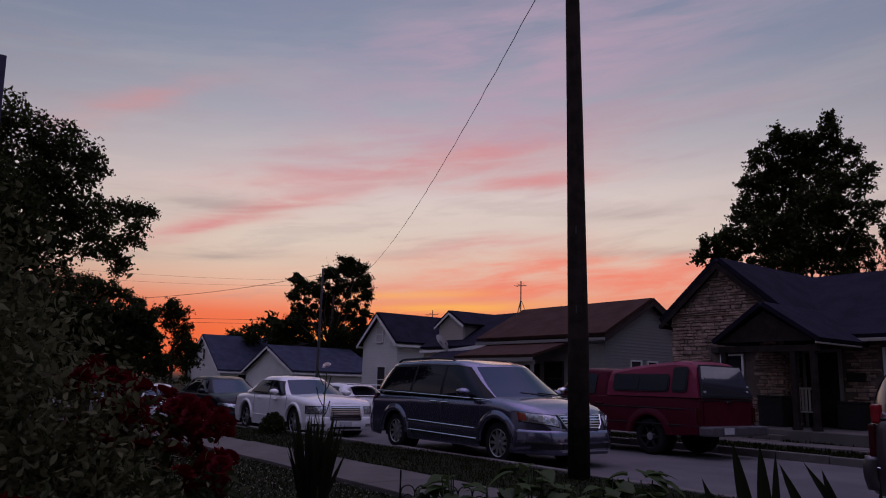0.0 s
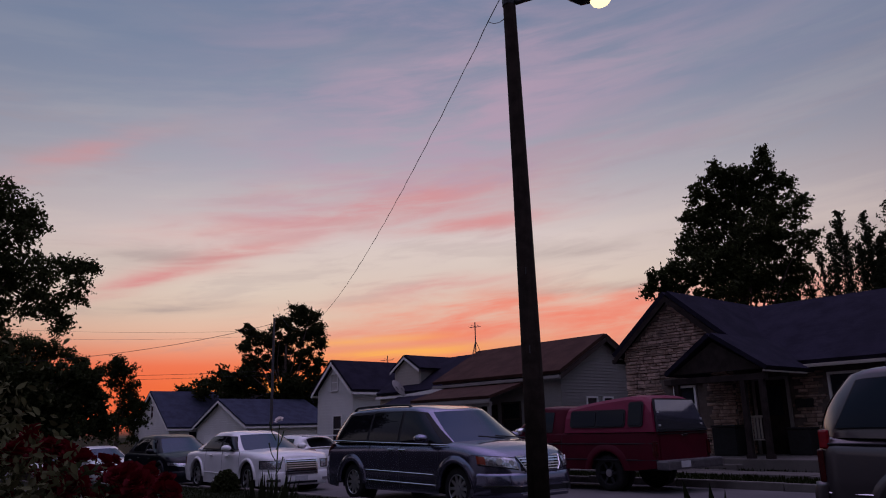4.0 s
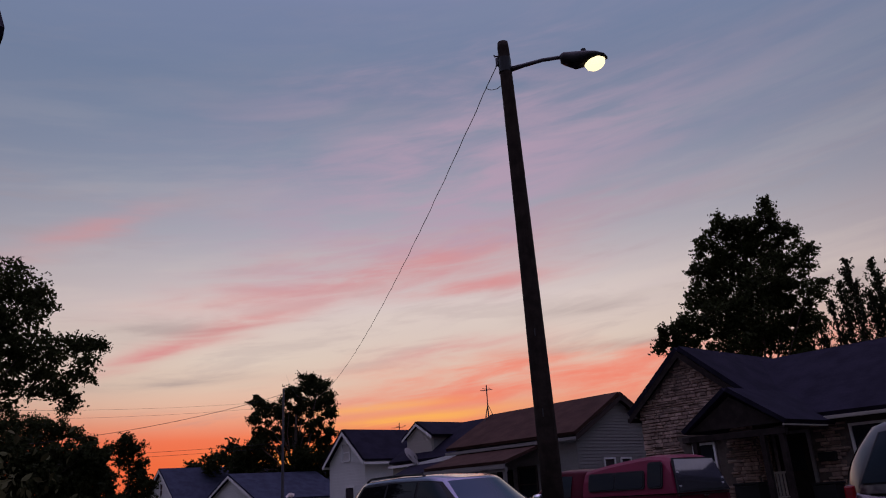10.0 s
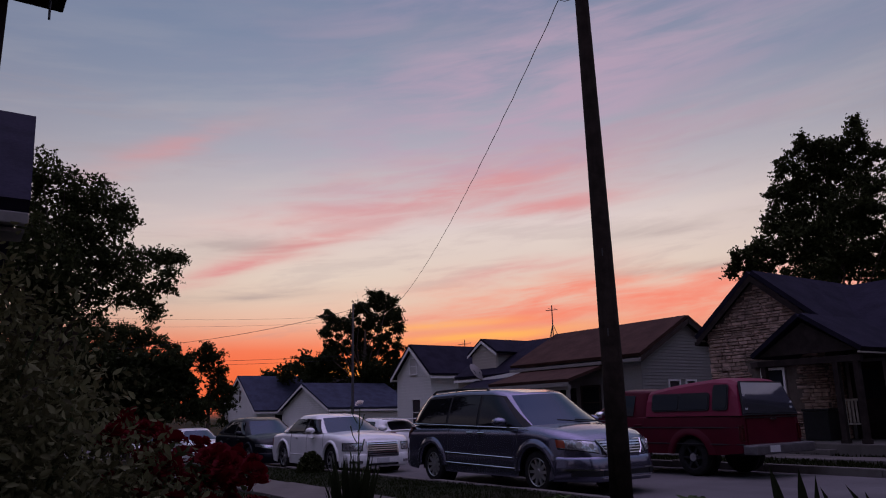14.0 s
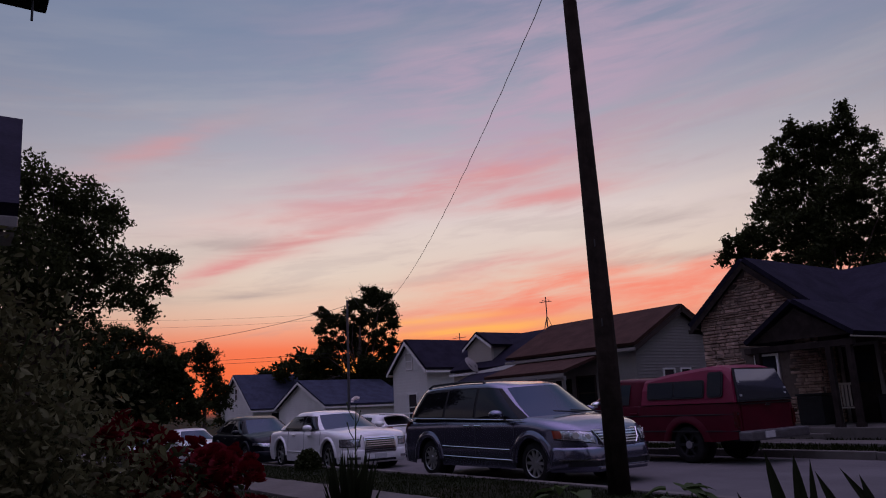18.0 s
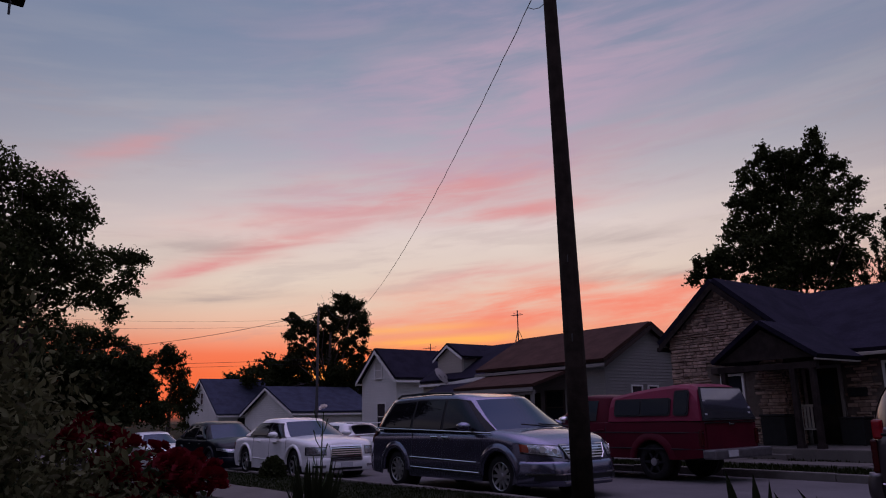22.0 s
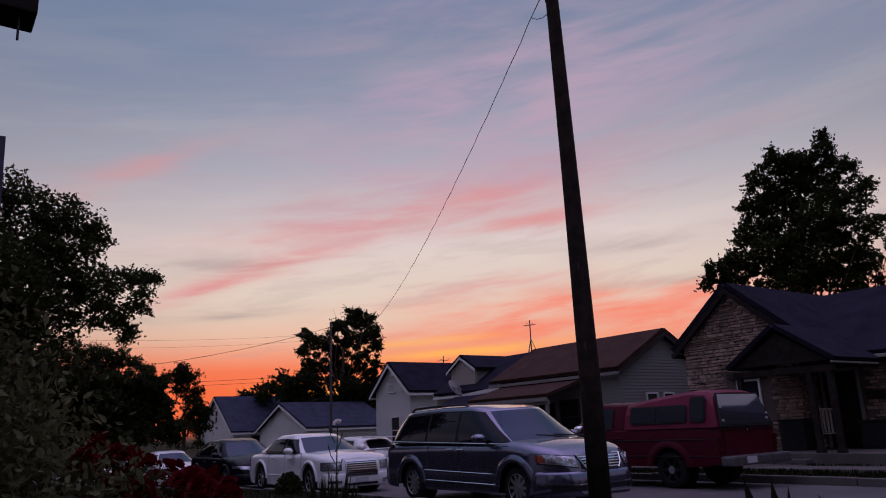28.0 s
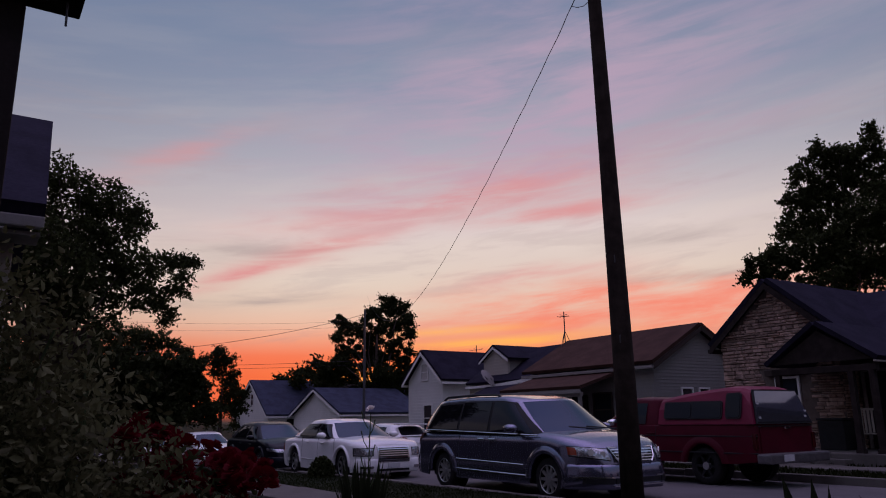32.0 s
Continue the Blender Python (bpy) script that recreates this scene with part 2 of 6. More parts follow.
M = {
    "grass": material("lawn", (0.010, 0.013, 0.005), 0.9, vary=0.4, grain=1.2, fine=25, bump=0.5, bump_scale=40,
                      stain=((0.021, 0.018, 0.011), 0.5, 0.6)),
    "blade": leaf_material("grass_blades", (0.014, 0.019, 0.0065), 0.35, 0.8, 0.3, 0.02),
    "asphalt": material("asphalt", (0.115, 0.108, 0.112), 0.85, vary=0.16, grain=0.7, fine=90, bump=0.4, bump_scale=160,
                        stain=((0.095, 0.09, 0.093), 0.35, 0.7)),
    "concrete": material("concrete", (0.125, 0.115, 0.108), 0.85, vary=0.14, grain=1.6, fine=60, bump=0.3, bump_scale=120,
                         stain=((0.09, 0.084, 0.076), 1.1, 0.8), random_piece=0.2),
    "kerb": material("kerb_concrete", (0.16, 0.15, 0.14), 0.85, vary=0.15, grain=2, fine=60, bump=0.3,
                     stain=((0.12, 0.11, 0.10), 1.5, 0.7), random_piece=0.2),
    "pole": material("weathered_pole_wood", (0.033, 0.025, 0.021), 0.85, vary=0.3, grain=6, fine=70, bump=0.6, bump_scale=50, streaks=0.6),
    "galv": material("galvanised_metal", (0.09, 0.09, 0.10), 0.6, 0.5, vary=0.1, bump=0.0),
    "cable": material("black_cable", (0.02, 0.02, 0.022), 0.6, bump=0.0),
    "siding_white": material("white_siding", (0.72, 0.71, 0.70), 0.6, vary=0.05, grain=1, fine=20, bump=0.1, waves=0.18, streaks=0.12),
    "siding_gray": material("gray_siding", (0.27, 0.255, 0.25), 0.6, vary=0.06, grain=1, fine=20, bump=0.1, waves=0.14, streaks=0.12),
    "siding_tan": material("tan_siding", (0.44, 0.40, 0.36), 0.6, vary=0.06, grain=1, fine=20, bump=0.1, waves=0.16, streaks=0.15),
    "white_trim": material("white_trim_paint", (0.75, 0.74, 0.73), 0.5, vary=0.05, grain=3, fine=30, bump=0.05),
    "dark_trim": material("dark_brown_trim", (0.045, 0.033, 0.03), 0.6, vary=0.2, grain=3, fine=30, bump=0.1),
    "shingle_dark": material("dark_shingles", (0.02, 0.018, 0.032), 0.9, vary=0.25, grain=1.5, fine=22, bump=0.7, bump_scale=30, waves=0.09),
    "shingle_blue": material("blue_gray_shingles", (0.045, 0.050, 0.080), 0.9, vary=0.2, grain=1.5, fine=22, bump=0.7, bump_scale=30, waves=0.09),
    "shingle_brown": material("brown_shingles", (0.066, 0.036, 0.030), 0.9, vary=0.2, grain=1.5, fine=22, bump=0.7, bump_scale=30, waves=0.09),
    "stone": material("limestone_facing", (0.50, 0.36, 0.30), 0.85, vary=0.25, grain=5, fine=40, bump=0.7, bump_scale=25,
                      stain=((0.22, 0.17, 0.15), 2.0, 0.7), random_piece=0.45, island=0.0),
    "stone_more": material("limestone_facing_upper", (0.50, 0.36, 0.30), 0.85, vary=0.25, grain=5, fine=40, bump=0.7, bump_scale=25,
                           stain=((0.22, 0.17, 0.15), 2.0, 0.7), island=0.45),
    "mortar": material("dark_mortar", (0.14, 0.115, 0.10), 0.95, vary=0.2, grain=6, fine=60, bump=0.4),
    "foundation": material("foundation_block", (0.25, 0.24, 0.23), 0.9, vary=0.15, grain=3, fine=50, bump=0.3),
    "window": glass("window_glass", (0.02, 0.022, 0.028)),
    "curtain": material("pale_curtain", (0.5, 0.48, 0.46), 0.9, vary=0.1, bump=0.2),
    "wood_dark": material("dark_porch_wood", (0.028, 0.022, 0.021), 0.75, vary=0.3, grain=4, fine=50, bump=0.3, streaks=0.3),
    "bark": material("bark", (0.075, 0.06, 0.05), 0.95, vary=0.35, grain=5, fine=40, bump=1.0, bump_scale=22),
    "leaf_tree": leaf_material("tree_leaves", (0.034, 0.044, 0.016)),
    "leaf_dark": leaf_material("dark_tree_leaves", (0.028, 0.036, 0.014)),
    "leaf_fir": leaf_material("conifer_sprays", (0.026, 0.034, 0.018)),
    "leaf_bush": leaf_material("shrub_leaves", (0.098, 0.102, 0.052), 0.7),
    "leaf_rose": leaf_material("rose_leaves", (0.05, 0.065, 0.03), 0.45),
    "leaf_pale": leaf_material("broad_garden_leaves", (0.042, 0.068, 0.024), 0.5, 0.45, 0.3, 0.35),
    "leaf_sword": leaf_material("sword_leaves", (0.020, 0.027, 0.014), 0.35),
    "petal_red": leaf_material("red_rose_petals", (0.075, 0.002, 0.006), 0.6, 0.6, 0.3),
    "petal_pale": leaf_material("pale_petals", (0.75, 0.72, 0.74), 0.1, 0.6),
    "clover": leaf_material("clover_heads", (0.26, 0.26, 0.22), 0.2),
    "stem": material("green_stem", (0.06, 0.085, 0.035), 0.7, vary=0.3, bump=0.1),
    "iron": material("black_wrought_wire", (0.012, 0.012, 0.014), 0.45, 0.5, bump=0.05),
    "rubber": material("tyre_rubber", (0.022, 0.021, 0.022), 0.8, vary=0.2, bump=0.2),
    "alloy": material("alloy_wheel", (0.62, 0.62, 0.64), 0.3, 0.85, vary=0.08, bump=0.0),
    "chrome": material("chrome_trim", (0.72, 0.72, 0.74), 0.14, 1.0, vary=0.03, bump=0.0),
    "black_plastic": material("black_plastic", (0.018, 0.018, 0.02), 0.55, vary=0.15, bump=0.05),
    "auto_glass": glass("tinted_auto_glass", (0.005, 0.005, 0.007), 0.02, 0.42, (0.66, 0.78, 1.0), 1.42),
    "wind_glass": glass("windscreen_glass", (0.009, 0.022, 0.050), 0.02, 0.45, (0.40, 0.68, 1.0), 1.45),
    "lens": material("headlight_lens", (0.42, 0.42, 0.46), 0.12, 0.75, vary=0.6, grain=22, fine=40, bump=0.5, bump_scale=24, coat=0.9),
    "tail": material("tail_lamp_red", (0.24, 0.006, 0.012), 0.2, 0.0, vary=0.2, grain=14, bump=0.0, coat=0.6),
    "amber": material("amber_lens", (0.28, 0.05, 0.025), 0.15, vary=0.1, bump=0.0, coat=0.6),
    "plate": material("number_plate", (0.5, 0.5, 0.52), 0.4, vary=0.05, bump=0.0),
    "lamp_glow": glow("lit_lamp_glass", (1.0, 0.80, 0.44), 1.55),
}


# ---- building helpers ----
def mesh_object(name, bm, mat, smooth=False):
    me = bpy.data.meshes.new(name)
    bm.to_mesh(me)
    bm.free()
    me.materials.append(mat)
    if smooth:
        me.polygons.foreach_set("use_smooth", [True] * len(me.polygons))
    return me


def part(name, bm, mat, parent, label="", smooth=False):
    """One bmesh as one mesh object under a thing or under a part."""
    ob = new(name, mesh_object(name, bm, mat, smooth))
    ob.parent = parent
    if label:
        ob["label"] = label
    return ob


def thing(name, label, category, at=(0, 0, 0), turn=0.0, group="", kind=""):
    ob = new(name)
    ob.matrix_world = pose(*at, 0, 0, turn)
    return tagged(ob, label, category, group, kind)


def solid(name, bm, mat, label, category, kind="", group="", smooth=False):
    return tagged(new(name, mesh_object(name, bm, mat, smooth)), label, category, group, kind)


def quick(name, verts, faces, mat, parent=None, smooth=False):
    me = bpy.data.meshes.new(name)
    me.from_pydata(verts, [], faces)
    me.materials.append(mat)
    if smooth:
        me.polygons.foreach_set("use_smooth", [True] * len(me.polygons))
    ob = new(name, me)
    ob.parent = parent
    return ob


def box(bm, x0, x1, y0, y1, z0, z1, bevel=0.0):
    vs = [bm.verts.new((x, y, z)) for x in (x0, x1) for y in (y0, y1) for z in (z0, z1)]
    fs = [bm.faces.new([vs[i] for i in f]) for f in
          ((0, 1, 3, 2), (4, 6, 7, 5), (0, 4, 5, 1), (2, 3, 7, 6), (0, 2, 6, 4), (1, 5, 7, 3))]
    if bevel:
        es = {e for f in fs for e in f.edges}
        bmesh.ops.bevel(bm, geom=list(es), offset=bevel, segments=2, affect="EDGES", profile=0.6)
    return bm


def boxes(*list_of, bevel=0.0):
    bm = bmesh.new()
    for b in list_of:
        box(bm, *b, bevel=bevel)
    return bm


def slab(bm, pts, depth):
    """A flat polygon (in order) given thickness along its normal."""
    pts = [Vector(p) for p in pts]
    nrm = (pts[1] - pts[0]).cross(pts[2] - pts[0]).normalized() * depth
    a = [bm.verts.new(p) for p in pts]
    b = [bm.verts.new(p - nrm) for p in pts]
    k = len(pts)
    bm.faces.new(a)
    bm.faces.new(b[::-1])
    for i in range(k):
        j = (i + 1) % k
        bm.faces.new((a[j], a[i], b[i], b[j]))
    return bm


def tube(bm, points, radii, seg=8, cap=True):
    """A tube through points with a radius at each."""
    pts = [Vector(p) for p in points]
    if not isinstance(radii, (list, tuple)):
        radii = [radii] * len(pts)
    rings = []
    for i, p in enumerate(pts):
        d = (pts[min(i + 1, len(pts) - 1)] - pts[max(i - 1, 0)]).normalized()
        u = d.orthogonal().normalized() if i == 0 else (u - d * u.dot(d)).normalized()
        v = d.cross(u)
        rings.append([bm.verts.new(p + (u * math.cos(2 * math.pi * k / seg) + v * math.sin(2 * math.pi * k / seg)) * radii[i])
                      for k in range(seg)])
    for r, s in zip(rings, rings[1:]):
        for k in range(seg):
            bm.faces.new((r[k], r[(k + 1) % seg], s[(k + 1) % seg], s[k]))
    if cap:
        bm.faces.new(rings[0][::-1])
        bm.faces.new(rings[-1])
    return bm


def ring_loft(bm, rings, cap0=True, cap1=True):
    vs = [[bm.verts.new(p) for p in r] for r in rings]
    k = len(vs[0])
    for a, b in zip(vs, vs[1:]):
        for i in range(k):
            j = (i + 1) % k
            bm.faces.new((a[i], a[j], b[j], b[i]))
    if cap0:
        bm.faces.new(vs[0][::-1])
    if cap1:
        bm.faces.new(vs[-1])
    bmesh.ops.recalc_face_normals(bm, faces=bm.faces)
    return bm


def grid_patch(bm, rows, depth=0.0):
    """A surface patch from rows of points."""
    vs = [[bm.verts.new(p) for p in r] for r in rows]
    for a, b in zip(vs, vs[1:]):
        for i in range(len(a) - 1):
            bm.faces.new((a[i], a[i + 1], b[i + 1], b[i]))
    return bm


def lerp(a, b, t):
    return a + (b - a) * t


def poly(table, x):
    """Smooth value from (x, y) pairs in order of x."""
    if x <= table[0][0]:
        return table[0][1]
    for (xa, ya), (xb, yb) in zip(table, table[1:]):
        if x <= xb:
            return lerp(ya, yb, (x - xa) / (xb - xa))
    return table[-1][1]


def dip(x):
    """The street falls away gently towards its far end."""
    return -0.0009 * min(max(-x - 8, 0), 22) ** 2 - 0.03 * min(max(-x - 30, 0), 30)


# ---- ground, street, kerbs, pavement ----
KERB_NEAR, KERB_FAR = 7.92, 14.55
XS = [-1500, -600, -250, -150, -100] + [-90 + 2.5 * i for i in range(44)] + [30, 50, 80, 150, 400, 1500]


def strip(bm, y_profile, xs):
    rows = [[(x, y, z + dip(x)) for y, z in y_profile] for x in xs]
    return grid_patch(bm, rows[::-1])


def lawn_height(x, y):
    return 0.12 + 0.03 * noise.noise((x * 0.35, y * 0.35, 0)) + 0.012 * noise.noise((x * 2.1, y * 2.1, 3))


bm = bmesh.new()
ys = [-1500, -300, -60, -20, -10, -6] + [-5 + 0.5 * i for i in range(26)] + [7.72, 7.74, 14.72, 14.74] + \
     [15 + 0.8 * i for i in range(20)] + [34, 40, 50, 80, 150, 400, 1500]
rows = []
for x in XS[::-1]:
    rows.append([(x, y, dip(x) + (-0.12 if 7.73 < y < 14.73 else lawn_height(x, y))) for y in ys])
grid_patch(bm, rows)
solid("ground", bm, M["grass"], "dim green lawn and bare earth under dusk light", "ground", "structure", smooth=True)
road = tagged(new("road"), "grey asphalt street with a faint camber between concrete kerbs", "road", kind="structure")
bm = strip(bmesh.new(), [(KERB_NEAR - 0.1, -0.01), (9.5, 0.02), (11.2, 0.05), (13.0, 0.02), (KERB_FAR + 0.1, -0.01)], XS)
part("road_surface", bm, M["asphalt"], road, smooth=True)


def kerb_line(name, y0, y1, label):
    run = tagged(new(name), label, "kerb", kind="structure")
    base = None
    for i in range(34):
        x = -72 + 2.4 * i
        if base is None:
            base = mesh_object("kerb_stone", boxes((0, 2.385, 0, y1 - y0, -0.25, 0.14), bevel=0.018), M["kerb"])
        ob = new("kerb_stone", base)
        ob.parent = run
        ob.matrix_world = Matrix.Translation((x, y0, 0)) @ Matrix.Translation((0, 0, dip(x + 1.2) + 0.004 * (i % 3)))
    return run


kerb_line("kerb_near", KERB_NEAR - 0.16, KERB_NEAR, "worn concrete kerb along the street")
kerb_line("kerb_far", KERB_FAR, KERB_FAR + 0.16, "worn concrete kerb along the street")


def pavement(name, y0, y1, z, label):
    run = tagged(new(name), label, "pavement", kind="structure")
    base = mesh_object("paving_slab", boxes((0.012, 1.488, 0, y1 - y0, -0.1, 0), bevel=0.012), M["concrete"])
    for i in range(44):
        x = -60 + 1.5 * i
        ob = new("paving_slab", base)
        ob.parent = run
        ob.matrix_world = pose(x, y0, z + dip(x + 0.75) + 0.012 * noise.noise((i * 1.7, y0, 0)), 0.4 * noise.noise((i, 2, 0)), 0.5 * noise.noise((i, 5, 0)), 0)
    return run


pavement("pavement_near", 4.42, 5.58, 0.165, "cracked concrete sidewalk slabs across the front lawn")
pavement("pavement_far", 16.3, 17.4, 0.165, "concrete sidewalk slabs before the houses opposite")


# ---- houses ----
def gable_window(name, parent, at, w, h, facing, mats=("white_trim", "window"), curtain=False, sash=True):
    """A framed window. facing: 'y-' looks to the street, 'x+' looks along it."""
    x, y, z = at
    win = new(name)
    win.parent = parent
    win.location = (x, y, z)
    if facing == "x+":
        win.rotation_euler = (0, 0, radians(90))
    f = 0.07
    fr = boxes((-w / 2 - f, -w / 2, -0.06, 0.03, -f, h + f), (w / 2, w / 2 + f, -0.06, 0.03, -f, h + f),
               (-w / 2, w / 2, -0.06, 0.03, h, h + f), (-w / 2 - 0.03, w / 2 + 0.03, -0.09, 0.03, -f, 0))
    part("frame", fr, M[mats[0]], win)
    if sash:
        part("sash", boxes((-w / 2, w / 2, -0.035, 0.0, h / 2 - 0.025, h / 2 + 0.025)), M[mats[0]], win)
    part("pane", boxes((-w / 2, w / 2, -0.012, 0.0, 0, h)), M[mats[1]], win)
    return win


def wall_prism(name, pts, depth_vec, mat, parent, label=""):
    """A vertical wall from its outline and a thickness vector."""
    bm = bmesh.new()
    a = [bm.verts.new(p) for p in pts]
    b = [bm.verts.new(Vector(p) + Vector(depth_vec)) for p in pts]
    k = len(pts)
    bm.faces.new(a)
    bm.faces.new(b[::-1])
    for i in range(k):
        bm.faces.new((a[(i + 1) % k], a[i], b[i], b[(i + 1) % k]))
    bmesh.ops.recalc_face_normals(bm, faces=bm.faces)
    return part(name, bm, mat, parent, label)


def gable_house(name, label, x0, x1, y0, y1, base, eave, ridge, axis, wall, roof, trim="white_trim", over=0.35, thick=0.14, rake=None):
    """A gabled block with four walls, two roof slopes, rake boards and gutters. axis: the way its ridge runs."""
    h = thing(name, label, "house")
    t = 0.2
    if axis == "y":
        xm = (x0 + x1) / 2
        for y, d in ((y0, t), (y1, -t)):
            wall_prism("gable_wall", [(x0, y, base), (x1, y, base), (x1, y, eave), (xm, y, ridge), (x0, y, eave)], (0, d, 0), M[wall], h)
        for x, d in ((x0, t), (x1, -t)):
            wall_prism("side_wall", [(x, y0 + t, base), (x, y1 - t, base), (x, y1 - t, eave), (x, y0 + t, eave)], (d, 0, 0), M[wall], h)
        k = (ridge - eave) / (xm - x0)
        for s in (-1, 1):
            xe = xm + s * ((x1 - x0) / 2 + over)
            ze = eave - k * over
            bm = slab(bmesh.new(), [(xm, y0 - over, ridge + 0.1), (xm, y1 + over, ridge + 0.1), (xe, y1 + over, ze + 0.1), (xe, y0 - over, ze + 0.1)], thick * s)
            bmesh.ops.recalc_face_normals(bm, faces=bm.faces)
            part("roof_slope", bm, M[roof], h)
            bm = slab(bmesh.new(), [(xm, y0 - over - 0.025, ridge + 0.07), (xe, y0 - over - 0.025, ze + 0.07), (xe, y0 - over - 0.025, ze - 0.13), (xm, y0 - over - 0.025, ridge - 0.13)], 0.022)
            bmesh.ops.recalc_face_normals(bm, faces=bm.faces)
            part("rake_board", bm, M[rake or trim], h)
            part("gutter", boxes((xe - 0.02 if s > 0 else xe - 0.1, xe + 0.1 if s > 0 else xe + 0.02, y0 - over, y1 + over, ze - 0.1, ze + 0.03), bevel=0.012), M[trim], h)
    else:
        ym = (y0 + y1) / 2
        for x, d in ((x0, t), (x1, -t)):
            wall_prism("gable_wall", [(x, y0, base), (x, y1, base), (x, y1, eave), (x, ym, ridge), (x, y0, eave)], (d, 0, 0), M[wall], h)
        for y, d in ((y0, t), (y1, -t)):
            wall_prism("side_wall", [(x0 + t, y, base), (x1 - t, y, base), (x1 - t, y, eave), (x0 + t, y, eave)], (0, d, 0), M[wall], h)
        k = (ridge - eave) / (ym - y0)
        for s in (-1, 1):
            ye = ym + s * ((y1 - y0) / 2 + over)
            ze = eave - k * over
            bm = slab(bmesh.new(), [(x0 - over, ym, ridge + 0.1), (x1 + over, ym, ridge + 0.1), (x1 + over, ye, ze + 0.1), (x0 - over, ye, ze + 0.1)], -thick * s)
            bmesh.ops.recalc_face_normals(bm, faces=bm.faces)
            part("roof_slope", bm, M[roof], h)
            bm = slab(bmesh.new(), [(x1 + over + 0.025, ym, ridge + 0.07), (x1 + over + 0.025, ye, ze + 0.07), (x1 + over + 0.025, ye, ze - 0.13), (x1 + over + 0.025, ym, ridge - 0.13)], 0.022)
            bmesh.ops.recalc_face_normals(bm, faces=bm.faces)
            part("rake_board", bm, M[rake or trim], h)
            part("gutter", boxes((x0 - over, x1 + over, ye - 0.02 if s > 0 else ye - 0.1, ye + 0.1 if s > 0 else ye + 0.02, ze - 0.1, ze + 0.03), bevel=0.012), M[trim], h)
    return h


# stone-faced house opposite
stone_house = gable_house("stone_house", "single-storey limestone-faced house with a dark shingled roof and a gabled porch",
                          -14.65, -10.95, 20.0, 29.0, -0.1, 3.56, 5.12, "y", "mortar", "shingle_dark", "wood_dark", over=0.24)
wall_prism("side_wall", [(-10.75, 20.8, -0.1), (6.0, 20.8, -0.1), (6.0, 20.8, 2.72), (-10.75, 20.8, 2.72)], (0, 0.2, 0), M["mortar"], stone_house)
wall_prism("side_wall", [(6.0, 21.0, -0.1), (6.0, 27.4, -0.1), (6.0, 27.4, 2.72), (6.0, 24.2, 4.6), (6.0, 21.0, 2.72)], (-0.2, 0, 0), M["mortar"], stone_house)
bm = slab(bmesh.new(), [(-12.85, 24.2, 5.0), (6.4, 24.2, 5.0), (6.4, 20.35, 2.78), (-10.6, 20.35, 2.78)], 0.14)
part("roof_slope", bm, M["shingle_dark"], stone_house)
bm = slab(bmesh.new(), [(6.4, 24.2, 5.0), (-12.4, 24.2, 5.0), (-10.4, 28.0, 2.78), (6.4, 28.0, 2.78)], 0.14)
part("roof_slope", bm, M["shingle_dark"], stone_house)
part("gutter", boxes((-9.1, 6.4, 20.24, 20.35, 2.70, 2.79), bevel=0.012), M["siding_tan"], stone_house, "dull metal gutter")
part("gutter", boxes((-9.02, -8.96, 17.9, 20.23, 2.53, 2.575), bevel=0.008), M["siding_tan"], stone_house, "dull metal gutter")
# porch: gabled roof on dark posts over steps
bm = bmesh.new()
PX, PY0, PY1, PH, PE = -10.38, 17.9, 20.0, 3.54, 2.63
for s in (-1, 1):
    b2 = slab(bmesh.new(), [(PX, PY0, PH), (PX, PY1 + 1.6, PH), (PX + s * 1.42, PY1 + (0.0 if s < 0 else 0.6), PE - 0.06), (PX + s * 1.42, PY0, PE - 0.06)], 0.12 * s)
    bmesh.ops.recalc_face_normals(b2, faces=b2.faces)
    part("porch_roof", b2, M["shingle_dark"], stone_house)
wall_prism("porch_gable", [(PX - 1.3, PY0 + 0.12, PE - 0.02), (PX + 1.3, PY0 + 0.12, PE - 0.02), (PX, PY0 + 0.12, PH - 0.14)], (0, 0.06, 0), M["wood_dark"], stone_house)
part("porch_beam", boxes((PX - 1.35, PX + 1.35, PY0 + 0.1, PY0 + 0.26, 2.34, 2.5), bevel=0.01), M["wood_dark"], stone_house)
for x in (PX - 1.2, PX + 0.72, PX + 1.22):
    part("porch_post", boxes((x - 0.065, x + 0.065, PY0 + 0.1, PY0 + 0.23, 0.42, 2.34), (x - 0.09, x + 0.09, PY0 + 0.075, PY0 + 0.255, 0.42, 0.52)), M["wood_dark"], stone_house)
part("porch_floor", boxes((PX - 1.7, -7.6, PY0, 20.8, -0.1, 0.42), bevel=0.02), M["concrete"], stone_house, "weathered concrete porch floor")
for i, (d, z) in enumerate(((0.32, 0.29), (0.64, 0.17))):
    part("step", boxes((PX - 1.3, PX + 0.55, PY0 - d, PY0 - d + 0.33, -0.1, z), bevel=0.02), M["concrete"], stone_house)
front_door = new("door")
front_door.parent = stone_house
front_door.location = (-10.3, 20.8, 0.42)
part("door_leaf", boxes((-0.45, 0.45, -0.04, 0.0, 0, 2.03), (-0.3, 0.3, -0.055, -0.04, 0.15, 0.9)), M["wood_dark"], front_door)
part("door_glass", boxes((-0.3, 0.3, -0.052, -0.042, 1.05, 1.85)), M["window"], front_door)
part("door_frame", boxes((-0.54, -0.455, -0.07, 0.0, 0, 2.12), (0.455, 0.54, -0.07, 0.0, 0, 2.12), (-0.455, 0.455, -0.07, 0.0, 2.04, 2.12)), M["siding_gray"], front_door, "worn pale door frame")
part("mailbox", boxes((-9.62, -9.14, 20.66, 20.8, 1.66, 1.9), bevel=0.03), M["black_plastic"], stone_house)
